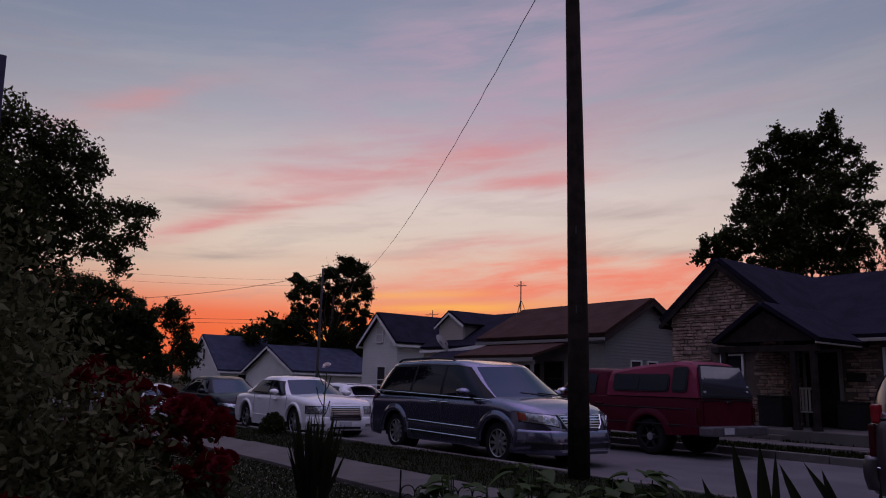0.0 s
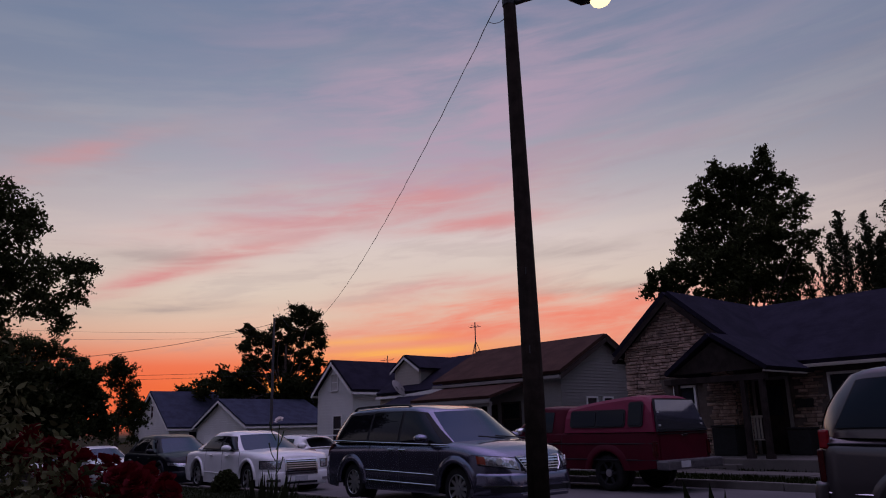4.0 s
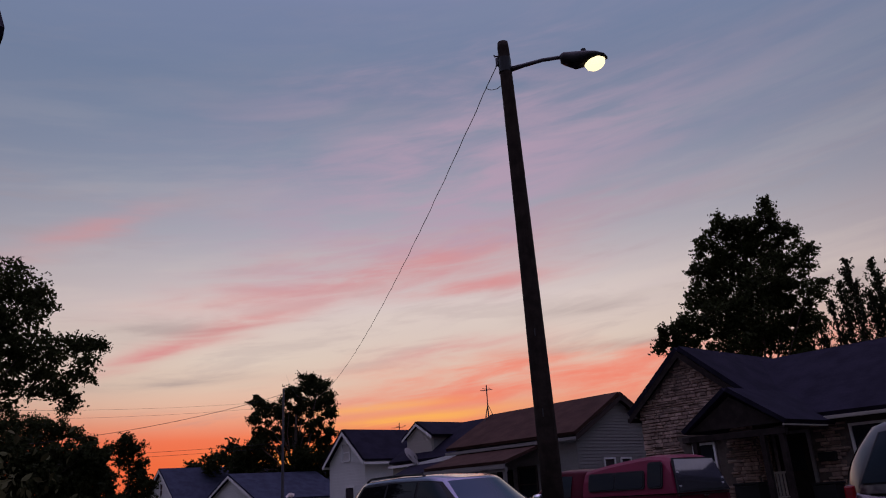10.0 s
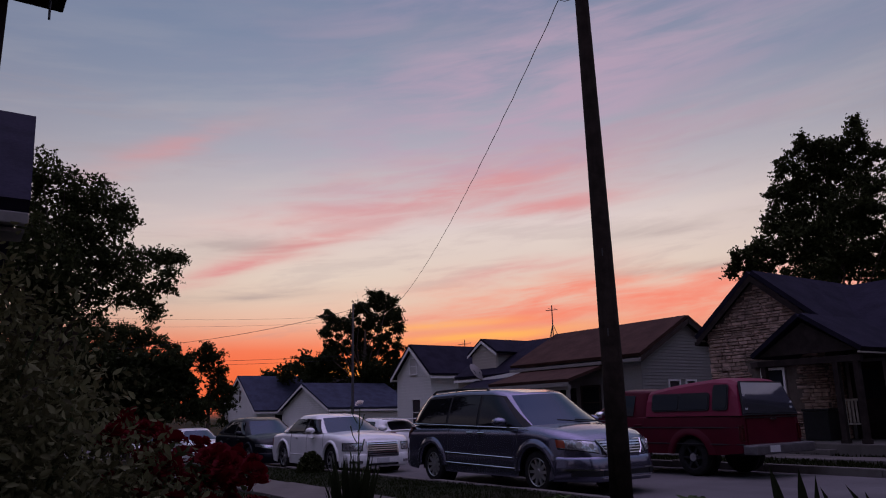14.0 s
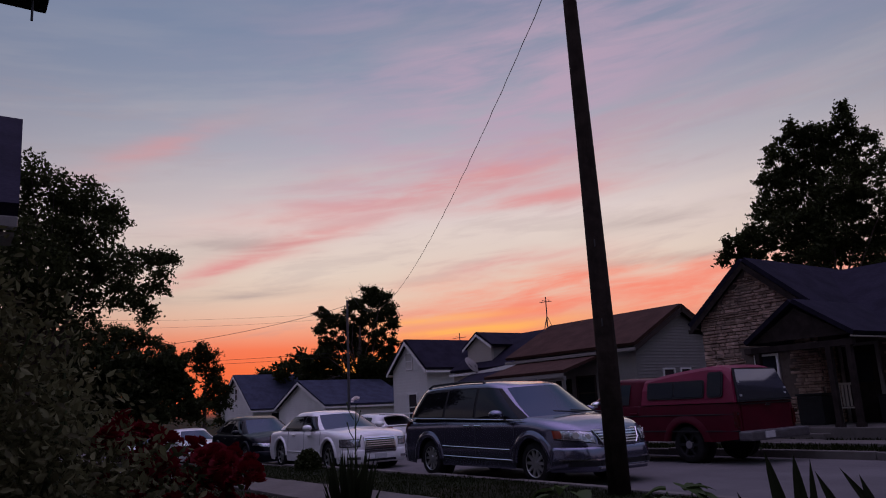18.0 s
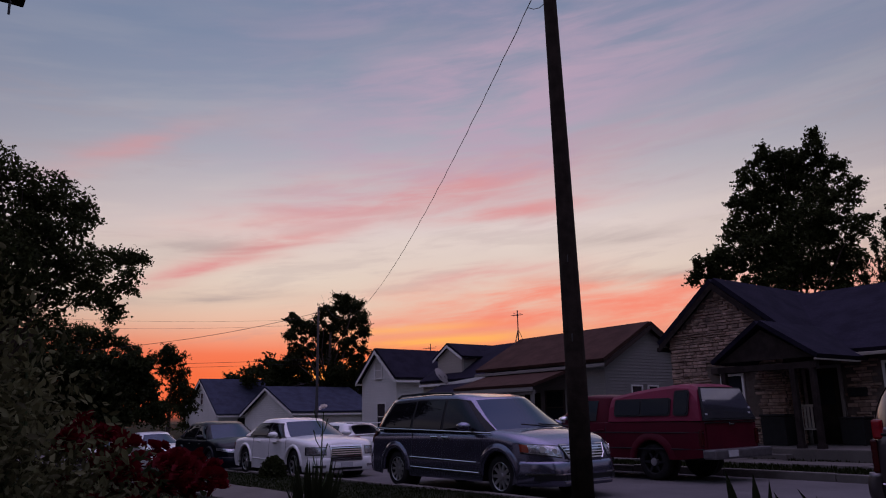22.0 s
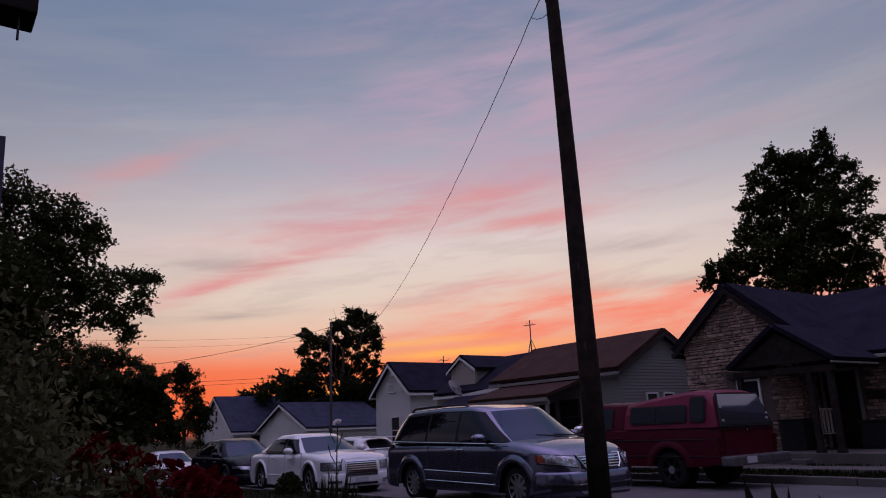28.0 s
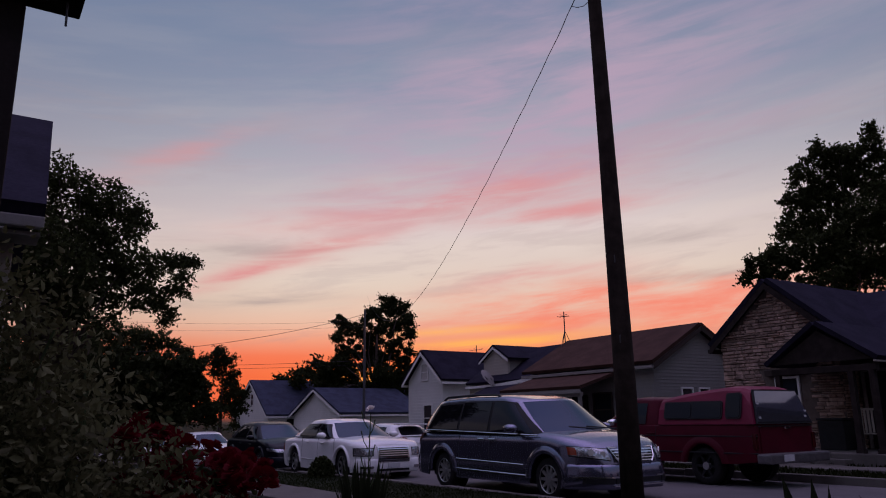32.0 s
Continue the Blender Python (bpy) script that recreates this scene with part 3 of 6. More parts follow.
gable_window("window", stone_house, (-12.55, 20.0, 1.35), 0.62, 1.0, "y-")
gable_window("window", stone_house, (-8.0, 20.8, 1.05), 1.25, 1.45, "y-")
gable_window("window", stone_house, (4.0, 20.8, 1.05), 1.3, 1.45, "y-")
part("window_hood", boxes((-13.15, -11.95, 19.82, 20.0, 2.44, 2.62), bevel=0.02), M["dark_trim"], stone_house)
# second gable at the far end of the wing
b2 = slab(bmesh.new(), [(-3.9, 19.2, 4.5), (-3.9, 24.0, 4.5), (-6.3, 22.6, 2.66), (-6.3, 19.2, 2.66)], 0.12)
bmesh.ops.recalc_face_normals(b2, faces=b2.faces)
part("porch_roof", b2, M["shingle_dark"], stone_house)
b2 = slab(bmesh.new(), [(-3.9, 24.0, 4.5), (-3.9, 19.2, 4.5), (-1.5, 19.2, 2.66), (-1.5, 22.6, 2.66)], 0.12)
bmesh.ops.recalc_face_normals(b2, faces=b2.faces)
part("porch_roof", b2, M["shingle_dark"], stone_house)
wall_prism("gable_wall", [(-6.0, 19.5, -0.1), (-1.8, 19.5, -0.1), (-1.8, 19.5, 2.7), (-3.9, 19.5, 4.3), (-6.0, 19.5, 2.7)], (0, 0.2, 0), M["wood_dark"], stone_house)

# dark bins and a chair on the porch
def porch_bin(at, w, d, hgt, label):
    b = thing("storage_box", label, "box", at)
    part("body", boxes((-w / 2, w / 2, -d / 2, d / 2, 0, hgt * 0.92), bevel=0.03), M["black_plastic"], b)
    part("lid", boxes((-w / 2 - 0.02, w / 2 + 0.02, -d / 2 - 0.02, d / 2 + 0.02, hgt * 0.925, hgt), bevel=0.02), M["black_plastic"], b)


def slat_chair(at, turn):
    c = thing("porch_chair", "pale slatted wooden chair standing on the porch", "chair", at, turn)
    part("seat", boxes((-0.25, 0.25, -0.22, 0.22, 0.4, 0.43), bevel=0.01), M["siding_tan"], c)
    for i in range(6):
        part("back_slat", boxes((-0.24 + 0.085 * i, -0.19 + 0.085 * i, 0.2, 0.225, 0.44, 1.0)), M["siding_tan"], c)
    part("back_rail", boxes((-0.26, 0.26, 0.195, 0.23, 1.0, 1.06), bevel=0.01), M["siding_tan"], c)
    for x in (-0.22, 0.22):
        for y in (-0.19, 0.19):
            part("leg", boxes((x - 0.025, x + 0.025, y - 0.025, y + 0.025, 0, 0.4)), M["siding_tan"], c)


porch_bin((-11.0, 19.5, 0.42), 0.7, 0.6, 0.82, "dark storage box standing on the porch")
porch_bin((-9.35, 20.35, 0.42), 0.6, 0.55, 0.72, "dark covered box standing by the porch wall")
slat_chair((-10.25, 19.7, 0.42), 15)

# grey house with a brown roof and front porch
gray_house = gable_house("gray_house", "grey-sided house with a long brown shingle roof and lean-to porch", -27.2, -19.8, 22.66, 28.14, -0.4, 3.42, 4.9, "x", "siding_gray", "shingle_brown", "siding_gray", over=0.3, rake="dark_trim")
b2 = slab(bmesh.new(), [(-26.8, 22.66, 3.10), (-21.6, 22.66, 3.10), (-21.6, 20.45, 2.46), (-26.8, 20.45, 2.46)], 0.12)
part("porch_roof", b2, M["shingle_brown"], gray_house)
part("porch_fascia", boxes((-26.8, -21.6, 20.40, 20.45, 2.28, 2.44)), M["siding_gray"], gray_house)
part("porch_beam", boxes((-26.7, -21.7, 20.52, 20.66, 2.16, 2.34), bevel=0.01), M["siding_gray"], gray_house)
for x in (-26.6, -25.0, -23.3, -21.8):
    part("porch_post", boxes((x - 0.06, x + 0.06, 20.53, 20.65, 0.1, 2.17)), M["siding_gray"], gray_house)
part("porch_floor", boxes((-26.8, -21.6, 20.45, 22.66, -0.4, 0.25)), M["concrete"], gray_house)
gable_window("window", gray_house, (-19.8, 24.54, 1.36), 0.6, 1.06, "x+")
gable_window("window", gray_house, (-19.8, 25.6, 1.36), 0.56, 1.06, "x+")
gable_window("window", gray_house, (-22.6, 22.66, 1.0), 1.0, 1.3, "y-", ("dark_trim", "window"))
gable_window("window", gray_house, (-25.6, 22.66, 1.0), 1.0, 1.3, "y-", ("dark_trim", "window"))
part("door_leaf", boxes((-24.4, -23.5, 22.58, 22.66, 0.25, 2.28)), M["wood_dark"], gray_house)
for i in range(38):
    z = -0.1 + 0.13 * i
    half = 2.74 if z < 3.3 else 2.74 - (z + 0.13 - 3.42) * 1.85
    if half < 0.15:
        break
    gap = (24.15, 25.97) if 1.2 < z < 2.45 else None
    for y0, y1 in ((25.4 - half, gap[0]), (gap[1], 25.4 + half)) if gap else ((25.4 - half, 25.4 + half),):
        bm = bmesh.new()
        ring_loft(bm, [[(-19.79, y, z + 0.006), (-19.765, y, z + 0.006), (-19.785, y, z + 0.128), (-19.79, y, z + 0.128)] for y in (y0, y1)])
        part("clapboard", bm, M["siding_gray"], gray_house)
part("vent_pipe", tube(bmesh.new(), [(-22.2, 26.0, 4.4), (-22.2, 26.0, 5.08)], 0.05, 8), M["galv"], gray_house)

# older house behind with a dormer
dormer_house = gable_house("dormer_house", "dark-roofed house with a grey gabled dormer", -33.4, -27.6, 23.4, 28.8, -0.6, 3.12, 4.88, "x", "siding_tan", "shingle_dark", over=0.12)
wall_prism("dormer_wall", [(-32.5, 23.75, 3.1), (-30.4, 23.75, 3.1), (-30.4, 23.75, 4.42), (-31.45, 23.75, 5.0), (-32.5, 23.75, 4.42)], (0, 0.15, 0), M["siding_tan"], dormer_house)
wall_prism("dormer_wall", [(-30.4, 23.9, 3.1), (-30.4, 26.0, 3.1), (-30.4, 26.0, 4.42), (-30.4, 23.9, 4.42)], (-0.15, 0, 0), M["siding_gray"], dormer_house)
for s in (-1, 1):
    b2 = slab(bmesh.new(), [(-31.45, 23.6, 5.12), (-31.45, 27.6, 5.12), (-31.45 + s * 1.3, 27.6, 4.36), (-31.45 + s * 1.3, 23.6, 4.36)], 0.1 * s)
    bmesh.ops.recalc_face_normals(b2, faces=b2.faces)
    part("dormer_roof", b2, M["shingle_dark"], dormer_house)
    b2 = slab(bmesh.new(), [(-31.45, 23.57, 5.1), (-31.45 + s * 1.3, 23.57, 4.34), (-31.45 + s * 1.3, 23.57, 4.22), (-31.45, 23.57, 4.97)], 0.022)
    bmesh.ops.recalc_face_normals(b2, faces=b2.faces)
    part("rake_board", b2, M["white_trim"], dormer_house)
b2 = slab(bmesh.new(), [(-31.2, 23.16, 3.06), (-27.5, 23.16, 3.30), (-27.5, 23.16, 3.12), (-31.2, 23.16, 2.90)], 0.03)
bmesh.ops.recalc_face_normals(b2, faces=b2.faces)
part("fascia_board", b2, M["white_trim"], dormer_house, "pale sagging fascia board")
b2 = slab(bmesh.new(), [(-31.4, 23.12, 2.88), (-27.4, 23.12, 2.92), (-27.4, 21.6, 2.42), (-31.0, 21.6, 2.36)], 0.1)
part("porch_roof", b2, M["shingle_dark"], dormer_house)
for x in (-30.6, -28.9):
    part("porch_post", boxes((x - 0.07, x + 0.07, 21.68, 21.8, -0.6, 2.34)), M["siding_gray"], dormer_house)

# white gable-front house
white_house = gable_house("white_house", "narrow white gable-fronted house with a dark roof", -41.05, -37.05, 24.0, 33.0, -1.0, 3.74, 5.38, "y", "siding_white", "shingle_dark", over=0.3)
gable_window("window", white_house, (-38.7, 24.0, 0.7), 0.9, 1.5, "y-")
gable_window("attic_window", white_house, (-39.05, 24.0, 3.75), 0.75, 0.95, "y-", ("white_trim", "curtain"))
gable_window("window", white_house, (-37.05, 26.3, 0.9), 0.8, 1.3, "x+")

# low white garage and a far white house
garage = gable_house("garage", "low white garage with a blue-grey shingled roof", -65.4, -55.2, 26.0, 33.5, -1.6, 1.95, 4.0, "y", "siding_white", "shingle_blue", over=0.35)
part("garage_door", boxes((-63.5, -57.5, 25.93, 26.0, -1.5, 1.2)), M["white_trim"], garage)
far_house = gable_house("far_house", "white house with a broad blue-grey roof at the far corner", -76.0, -66.6, 24.0, 41.0, -1.8, 2.05, 5.2, "y", "siding_white", "shingle_blue", over=0.35)
gable_window("attic_window", far_house, (-71.3, 24.0, 3.0), 0.7, 1.0, "y-", ("white_trim", "window"))
for y in (26.2, 28.6, 31.0):
    gable_window("window", far_house, (-66.6, y, 0.2), 0.9, 1.4, "x+")

# neighbour's porch on this side of the street
neighbour = thing("neighbour_house", "pale-sided neighbouring house with a dark shingled roof", "house")
RX0, RX1 = -8.0, -11.1
b2 = slab(bmesh.new(), [(RX0, 0.50, 3.34), (RX1, 0.66, 5.38), (RX1, -8.0, 5.38), (RX0, -8.0, 3.34)], -0.14)
bmesh.ops.recalc_face_normals(b2, faces=b2.faces)
part("roof_slope", b2, M["shingle_dark"], neighbour)
b2 = slab(bmesh.new(), [(RX1, 0.66, 5.38), (RX1 * 2 - RX0, 0.55, 3.34), (RX1 * 2 - RX0, -8.0, 3.34), (RX1, -8.0, 5.38)], -0.14)
bmesh.ops.recalc_face_normals(b2, faces=b2.faces)
part("roof_slope", b2, M["shingle_dark"], neighbour)
part("gutter", boxes((RX0, RX0 + 0.11, -8.0, 0.50, 3.20, 3.32), bevel=0.015), M["siding_gray"], neighbour)
part("soffit", boxes((RX0 - 0.45, RX0, -8.0, 0.48, 3.14, 3.18)), M["siding_gray"], neighbour)
part("corner_board", boxes((-8.62, -8.40, 0.06, 0.28, 0.1, 3.14), bevel=0.01), M["siding_tan"], neighbour)
wall_prism("side_wall", [(-8.45, -8.0, 0.1), (-8.45, 0.05, 0.1), (-8.45, 0.05, 3.14), (-8.45, -8.0, 3.14)], (-0.2, 0, 0), M["siding_white"], neighbour)
wall_prism("gable_wall", [(-8.65, 0.2, 0.1), (-13.6, 0.2, 0.1), (-13.6, 0.2, 3.1), (RX1, 0.2, 5.2), (-8.65, 0.2, 3.1)], (0, -0.15, 0), M["siding_white"], neighbour)

# the house the camera stands by: a corner post, a raking eave, and plain walls behind the camera
own = thing("near_house", "dark clapboard house corner with a raking eave", "house")
part("corner_board", boxes((-2.62, -2.44, -0.10, 0.035, 0.1, 2.644), bevel=0.006), M["wood_dark"], own)
part("corner_board", boxes((-2.60, -2.43, -0.25, -0.106, 0.1, 2.644), bevel=0.006), M["foundation"], own, "weathered grey corner board")
for i in range(18):
    part("clapboard", boxes((-2.58, -2.45 - 0.002 * (i % 2), -4.0, -0.25, 0.1 + 0.137 * i, 0.1 + 0.137 * i + 0.134)), M["wood_dark"], own)
part("eave_box", boxes((-2.50, -2.36, -4.0, 0.192, 2.645, 2.80), bevel=0.006), M["wood_dark"], own)
part("roof_edge", boxes((-2.52, -2.34, -4.0, 0.20, 2.804, 2.84)), M["shingle_dark"], own)
part("drip_wire", tube(bmesh.new(), [(-2.40, 0.145, 2.66), (-2.40, 0.147, 2.56)], 0.004, 5), M["galv"], own)
b2 = slab(bmesh.new(), [(-2.34, -4.0, 2.84), (-2.34, 0.20, 2.84), (-5.2, 0.20, 5.4), (-5.2, -4.0, 5.4)], 0.05)
bmesh.ops.recalc_face_normals(b2, faces=b2.faces)
part("roof_slope", b2, M["shingle_dark"], own)
part("back_wall", boxes((-2.4, 7.0, -4.2, -4.0, 0.0, 5.0)), M["wood_dark"], own)
part("roof", boxes((-2.4, 7.0, -9.0, -3.6, 5.0, 5.2)), M["shingle_dark"], own)
part("end_wall", boxes((6.8, 7.0, -9.0, -4.2, 0.0, 5.0)), M["wood_dark"], own)

# limestone facing on the stone house, laid in uneven courses
def lay_stones(x0, x1, z0, top_at, y, gaps, seedling):
    g = np.random.default_rng(seedling)
    out, z = [], z0
    while z < 5.2:
        h = g.uniform(0.055, 0.125)
        x = x0 - g.uniform(0, 0.3)
        while x < x1:
            w = g.uniform(0.12, 0.42) * (1.25 if h < 0.085 else 0.85)
            a, b = max(x + 0.007, x0), min(x + w - 0.007, x1)
            ok = b - a > 0.07 and top_at((a + b) / 2) > z + h and not any(a < q[1] and b > q[0] and z < q[3] and z + h > q[2] for q in gaps)
            if ok:
                out.append((a, b, z + 0.006, z + h - 0.006, y, g.uniform(0.012, 0.075), g.uniform(-0.014, 0.014, 4)))
            x += w
        z += h
    return out


def stone_mesh(bm, s):
    a, b, z0, z1, y, proud, j = s
    c = 0.014
    back = [bm.verts.new(p) for p in ((a, y, z0), (b, y, z0), (b, y, z1), (a, y, z1))]
    face = [bm.verts.new(p) for p in ((a + c, y - proud, z0 + c + j[0]), (b - c, y - proud * 0.9, z0 + c + j[1]), (b - c, y - proud, z1 - c + j[2]), (a + c, y - proud * 1.1, z1 - c + j[3]))]
    bm.faces.new(face)
    for i in range(4):
        k = (i + 1) % 4
        bm.faces.new((back[i], back[k], face[k], face[i]))


gable_top = lambda x: 3.52 + 1.5 * (1 - abs(x + 12.8) / 1.85)
STONES = lay_stones(-14.65, -10.95, 0.0, gable_top, 20.0, [(-13.2, -11.9, 1.2, 2.66)], 21)
STONES += lay_stones(-10.75, -5.9, 0.42, lambda x: 2.66, 20.8, [(-10.9, -9.72, 0.4, 2.6), (-8.75, -7.25, 0.9, 2.64)], 22)
for s in STONES[:300]:
    bm = bmesh.new()
    stone_mesh(bm, s)
    part("stone", bm, M["stone"], stone_house)
bm = bmesh.new()
for s in STONES[300:]:
    stone_mesh(bm, s)
n_before = len(bm.verts)
for s in lay_stones(20.0, 20.78, 0.42, lambda y: 2.6, 0.0, [], 23):
    stone_mesh(bm, s)
bm.verts.ensure_lookup_table()
for v in bm.verts[n_before:]:
    along, out, z = v.co
    v.co = (-10.95 - out, along, z)
bmesh.ops.recalc_face_normals(bm, faces=bm.faces)
tagged(part("stone_facing", bm, M["stone_more"], stone_house), kind="stuff")

# plain added houses beyond the camera's view, closing the near side against sky glow
# walls kept dark so the van's side mirrors no pale siding
gable_house("blocker_house", "plain dark house added out of view to block low sky glow", -27.5, -18.5, -12.0, -1.2, -0.6, 3.2, 5.6, "y", "wood_dark", "shingle_dark", "dark_trim")
gable_house("blocker_house", "plain dark house added out of view to block low sky glow", -42.0, -32.0, -13.0, -2.5, -1.2, 3.0, 5.4, "y", "wood_dark", "shingle_brown", "dark_trim")
gable_house("blocker_house", "plain grey house added out of view behind the yard", 9.0, 18.0, -12.0, -1.0, -0.1, 3.2, 5.6, "y", "siding_gray", "shingle_dark")


# ---- utility pole with street lamp, cables, aerials ----
POLE = (-7.03, 7.472)
pole = thing("utility_pole", "tall dark weathered wooden utility pole on the verge", "pole", (*POLE, 0.0))
bm = bmesh.new()
tube(bm, [(0.0, 0.0, -0.2), (0.0, 0, 2.0), (-0.02, -0.02, 5.0), (-0.05, -0.05, 8.18), (-0.05, -0.05, 8.28)], [0.150, 0.141, 0.117, 0.094, 0.085], 20)
part("shaft", bm, M["pole"], pole, smooth=True)
part("cap_band", tube(bmesh.new(), [(-0.05, -0.05, 7.72), (-0.05, -0.05, 7.98)], 0.104, 16), M["iron"], pole)
part("insulator_pin", tube(bmesh.new(), [(-0.09, -0.09, 8.04), (-0.16, -0.155, 8.045), (-0.165, -0.16, 8.07)], 0.013, 8), M["galv"], pole)
part("hook", tube(bmesh.new(), [(-0.10, -0.10, 7.90), (-0.145, -0.14, 7.885), (-0.155, -0.145, 7.86)], 0.014, 6), M["galv"], pole)
part("clevis", boxes((-0.155, -0.10, -0.150, -0.095, 7.87, 8.01), bevel=0.008), M["galv"], pole)
for z in (2.3, 3.4):
    part("staple", tube(bmesh.new(), [(0.1, -0.14, z), (0.12, -0.16, z + 0.1)], 0.008, 6), M["galv"], pole)
lamp = thing("street_lamp", "lit cobra-head street lamp on a steel arm", "street lamp", (POLE[0] - 0.05, POLE[1] - 0.05, 7.80), 38.5)
part("arm", tube(bmesh.new(), [(0.1, 0, -0.03), (0.3, 0, 0.0), (0.6, 0, 0.035), (0.85, 0, 0.03), (1.0, 0, 0.01)], [0.045, 0.034, 0.03, 0.03, 0.03], 10), M["galv"], lamp, smooth=True)
rings = []
for s, w, zt, zb in ((0.88, 0.07, 0.06, -0.08), (0.94, 0.11, 0.10, -0.11), (1.1, 0.13, 0.115, -0.18), (1.27, 0.14, 0.12, -0.12), (1.42, 0.135, 0.11, -0.04), (1.55, 0.09, 0.08, 0.0), (1.6, 0.03, 0.035, 0.0)):
    rings.append([(s, w * math.cos(a), lerp(zb, zt, 0.5 + 0.5 * math.sin(a)) - 0.2 * (s - 0.9)) for a in [2 * math.pi * k / 14 for k in range(14)]])
part("housing", ring_loft(bmesh.new(), rings), M["black_plastic"], lamp, "dark weathered lamp housing", smooth=True)
rings = []
for k, (r, d) in enumerate(((1.0, 0.0), (0.96, 0.06), (0.82, 0.12), (0.5, 0.165), (0.15, 0.18))):
    rings.append([(1.395 + 0.165 * r * math.cos(a) + 0.010 * k, 0.10 * r * math.sin(a), -0.13 - d * 0.95 + 0.045 * r * math.cos(a)) for a in [2 * math.pi * i / 18 for i in range(18)]])
part("lens", ring_loft(bmesh.new(), rings), M["lamp_glow"], lamp, "glowing warm yellow glass lens", smooth=True)
part("photocell", tube(bmesh.new(), [(1.25, 0, 0.03), (1.25, 0, 0.10)], [0.045, 0.04], 10), M["black_plastic"], lamp)


def cable(name, a, b, sag, r, label, twist=0.0, n=40):
    pts = []
    for i in range(n + 1):
        t = i / n
        p = Vector(a).lerp(Vector(b), t)
        p.z -= sag * 4 * t * (1 - t)
        if twist:
            p += Vector((math.sin(i * 2.1), math.cos(i * 2.1), math.sin(i * 1.3))) * twist
        pts.append(p)
    return solid(name, tube(bmesh.new(), pts, r, 5), M["cable"], label, "cable")


def polar(az, el, d):
    """A far point from bearing (clockwise from +y), height angle and distance, seen from the yard."""
    a = radians(az)
    return Vector((math.sin(a) * d, math.cos(a) * d, EYE[2] + math.tan(radians(el)) * d))


CABLE_END = Vector((-63.5, 32.5, 13.2))
TOP = Vector((POLE[0] - 0.155, POLE[1] - 0.145, 7.86))
cable("overhead_cable", TOP, CABLE_END, 3.65, 0.0075, "twisted overhead service cable sagging from the pole", 0.006, 160)
tie = new("tie_wire")
tagged(tie, "thin guy wire looped from cable to pole", "wire")
q = TOP.lerp(CABLE_END, 0.0088) - Vector((0, 0, 0.127))
pin = Vector((POLE[0] - 0.11, POLE[1] - 0.105, q.z - 0.27))
part("loop", tube(bmesh.new(), [q, q.lerp(pin, 0.35) - Vector((0, 0, 0.05)), q.lerp(pin, 0.7) - Vector((0, 0, 0.05)), pin], 0.006, 5), M["cable"], tie)

FAR_POLE = polar(-63.1, 8.5, 46)
far_pole = thing("utility_pole", "distant bare utility pole among the houses", "pole", (FAR_POLE.x, FAR_POLE.y, dip(FAR_POLE.x)))
part("shaft", tube(bmesh.new(), [(0, 0, -0.3), (0, 0, FAR_POLE.z - dip(FAR_POLE.x))], [0.10, 0.065], 12), M["galv"], far_pole)
for a, b, sag, r in ((polar(-63.1, 8.1, 46), polar(-80, 5.0, 44), 0.35, 0.013), (polar(-62, 4.6, 62), polar(-84, 4.0, 62), 0.2, 0.014),
                     (polar(-62, 4.3, 62), polar(-84, 3.75, 62), 0.2, 0.012), (polar(-63.1, 7.6, 60), polar(-84, 7.2, 60), 0.3, 0.007),
                     (polar(-63.1, 7.2, 60), polar(-84, 6.6, 60), 0.3, 0.007)):
    cable("overhead_cable", a, b, sag, r, "thin dark overhead line across the sky", 0.0, 24)


def aerial(at, h, w, n, label):
    a = thing("tv_aerial", label, "aerial", at, 25)
    part("mast", tube(bmesh.new(), [(0, 0, 0), (0, 0, h)], 0.03, 6), M["galv"], a)
    part("boom", tube(bmesh.new(), [(-w / 2, 0, h * 0.86), (w / 2, 0, h * 0.86)], 0.018, 6), M["galv"], a)
    for i in range(n):
        x = -w / 2 + w * i / (n - 1)
        part("element", tube(bmesh.new(), [(x, -0.22 + 0.03 * i, h * 0.86 + 0.08 * (i % 2)), (x, 0.22 - 0.03 * i, h * 0.86 + 0.08 * (i % 2))], 0.011, 5), M["galv"], a)
    for k in range(3):
        an = k * 2.094 + 0.3
        part("brace", tube(bmesh.new(), [(0.35 * math.cos(an), 0.35 * math.sin(an), -0.05), (0.03 * math.cos(an), 0.03 * math.sin(an), h * 0.42)], 0.016, 5), M["galv"], a)


aerial((-27.3, 25.0, 4.80), 1.75, 0.55, 5, "rusty rooftop television aerial on a tripod mast")
aerial((-41.2, 29.5, 4.1), 2.2, 0.9, 4, "small rooftop television aerial")
dish = thing("satellite_dish", "pale grey satellite dish on the porch roof", "satellite dish", (-30.9, 23.0, 3.12))
bm = bmesh.new()
rings = []
for k in range(5):
    r = 0.50 * k / 4 + 0.01
    rings.append([(r * math.cos(a), -0.15 + 0.35 * r * r, r * math.sin(a) + 0.35) for a in [2 * math.pi * i / 16 for i in range(16)]])
ring_loft(bm, rings, True, False)
d = part("reflector", bm, M["siding_gray"], dish, smooth=True)
d.rotation_euler = (radians(-35), 0, radians(112))
part("bracket", tube(bmesh.new(), [(0, 0.1, -0.1), (0, 0, 0.3)], 0.03, 6), M["galv"], dish)
part("feed_arm", tube(bmesh.new(), [(0, -0.1, 0.1), (0.25, -0.55, 0.35)], 0.018, 6), M["galv"], dish)

# ---- vehicles ----
SEG = 26


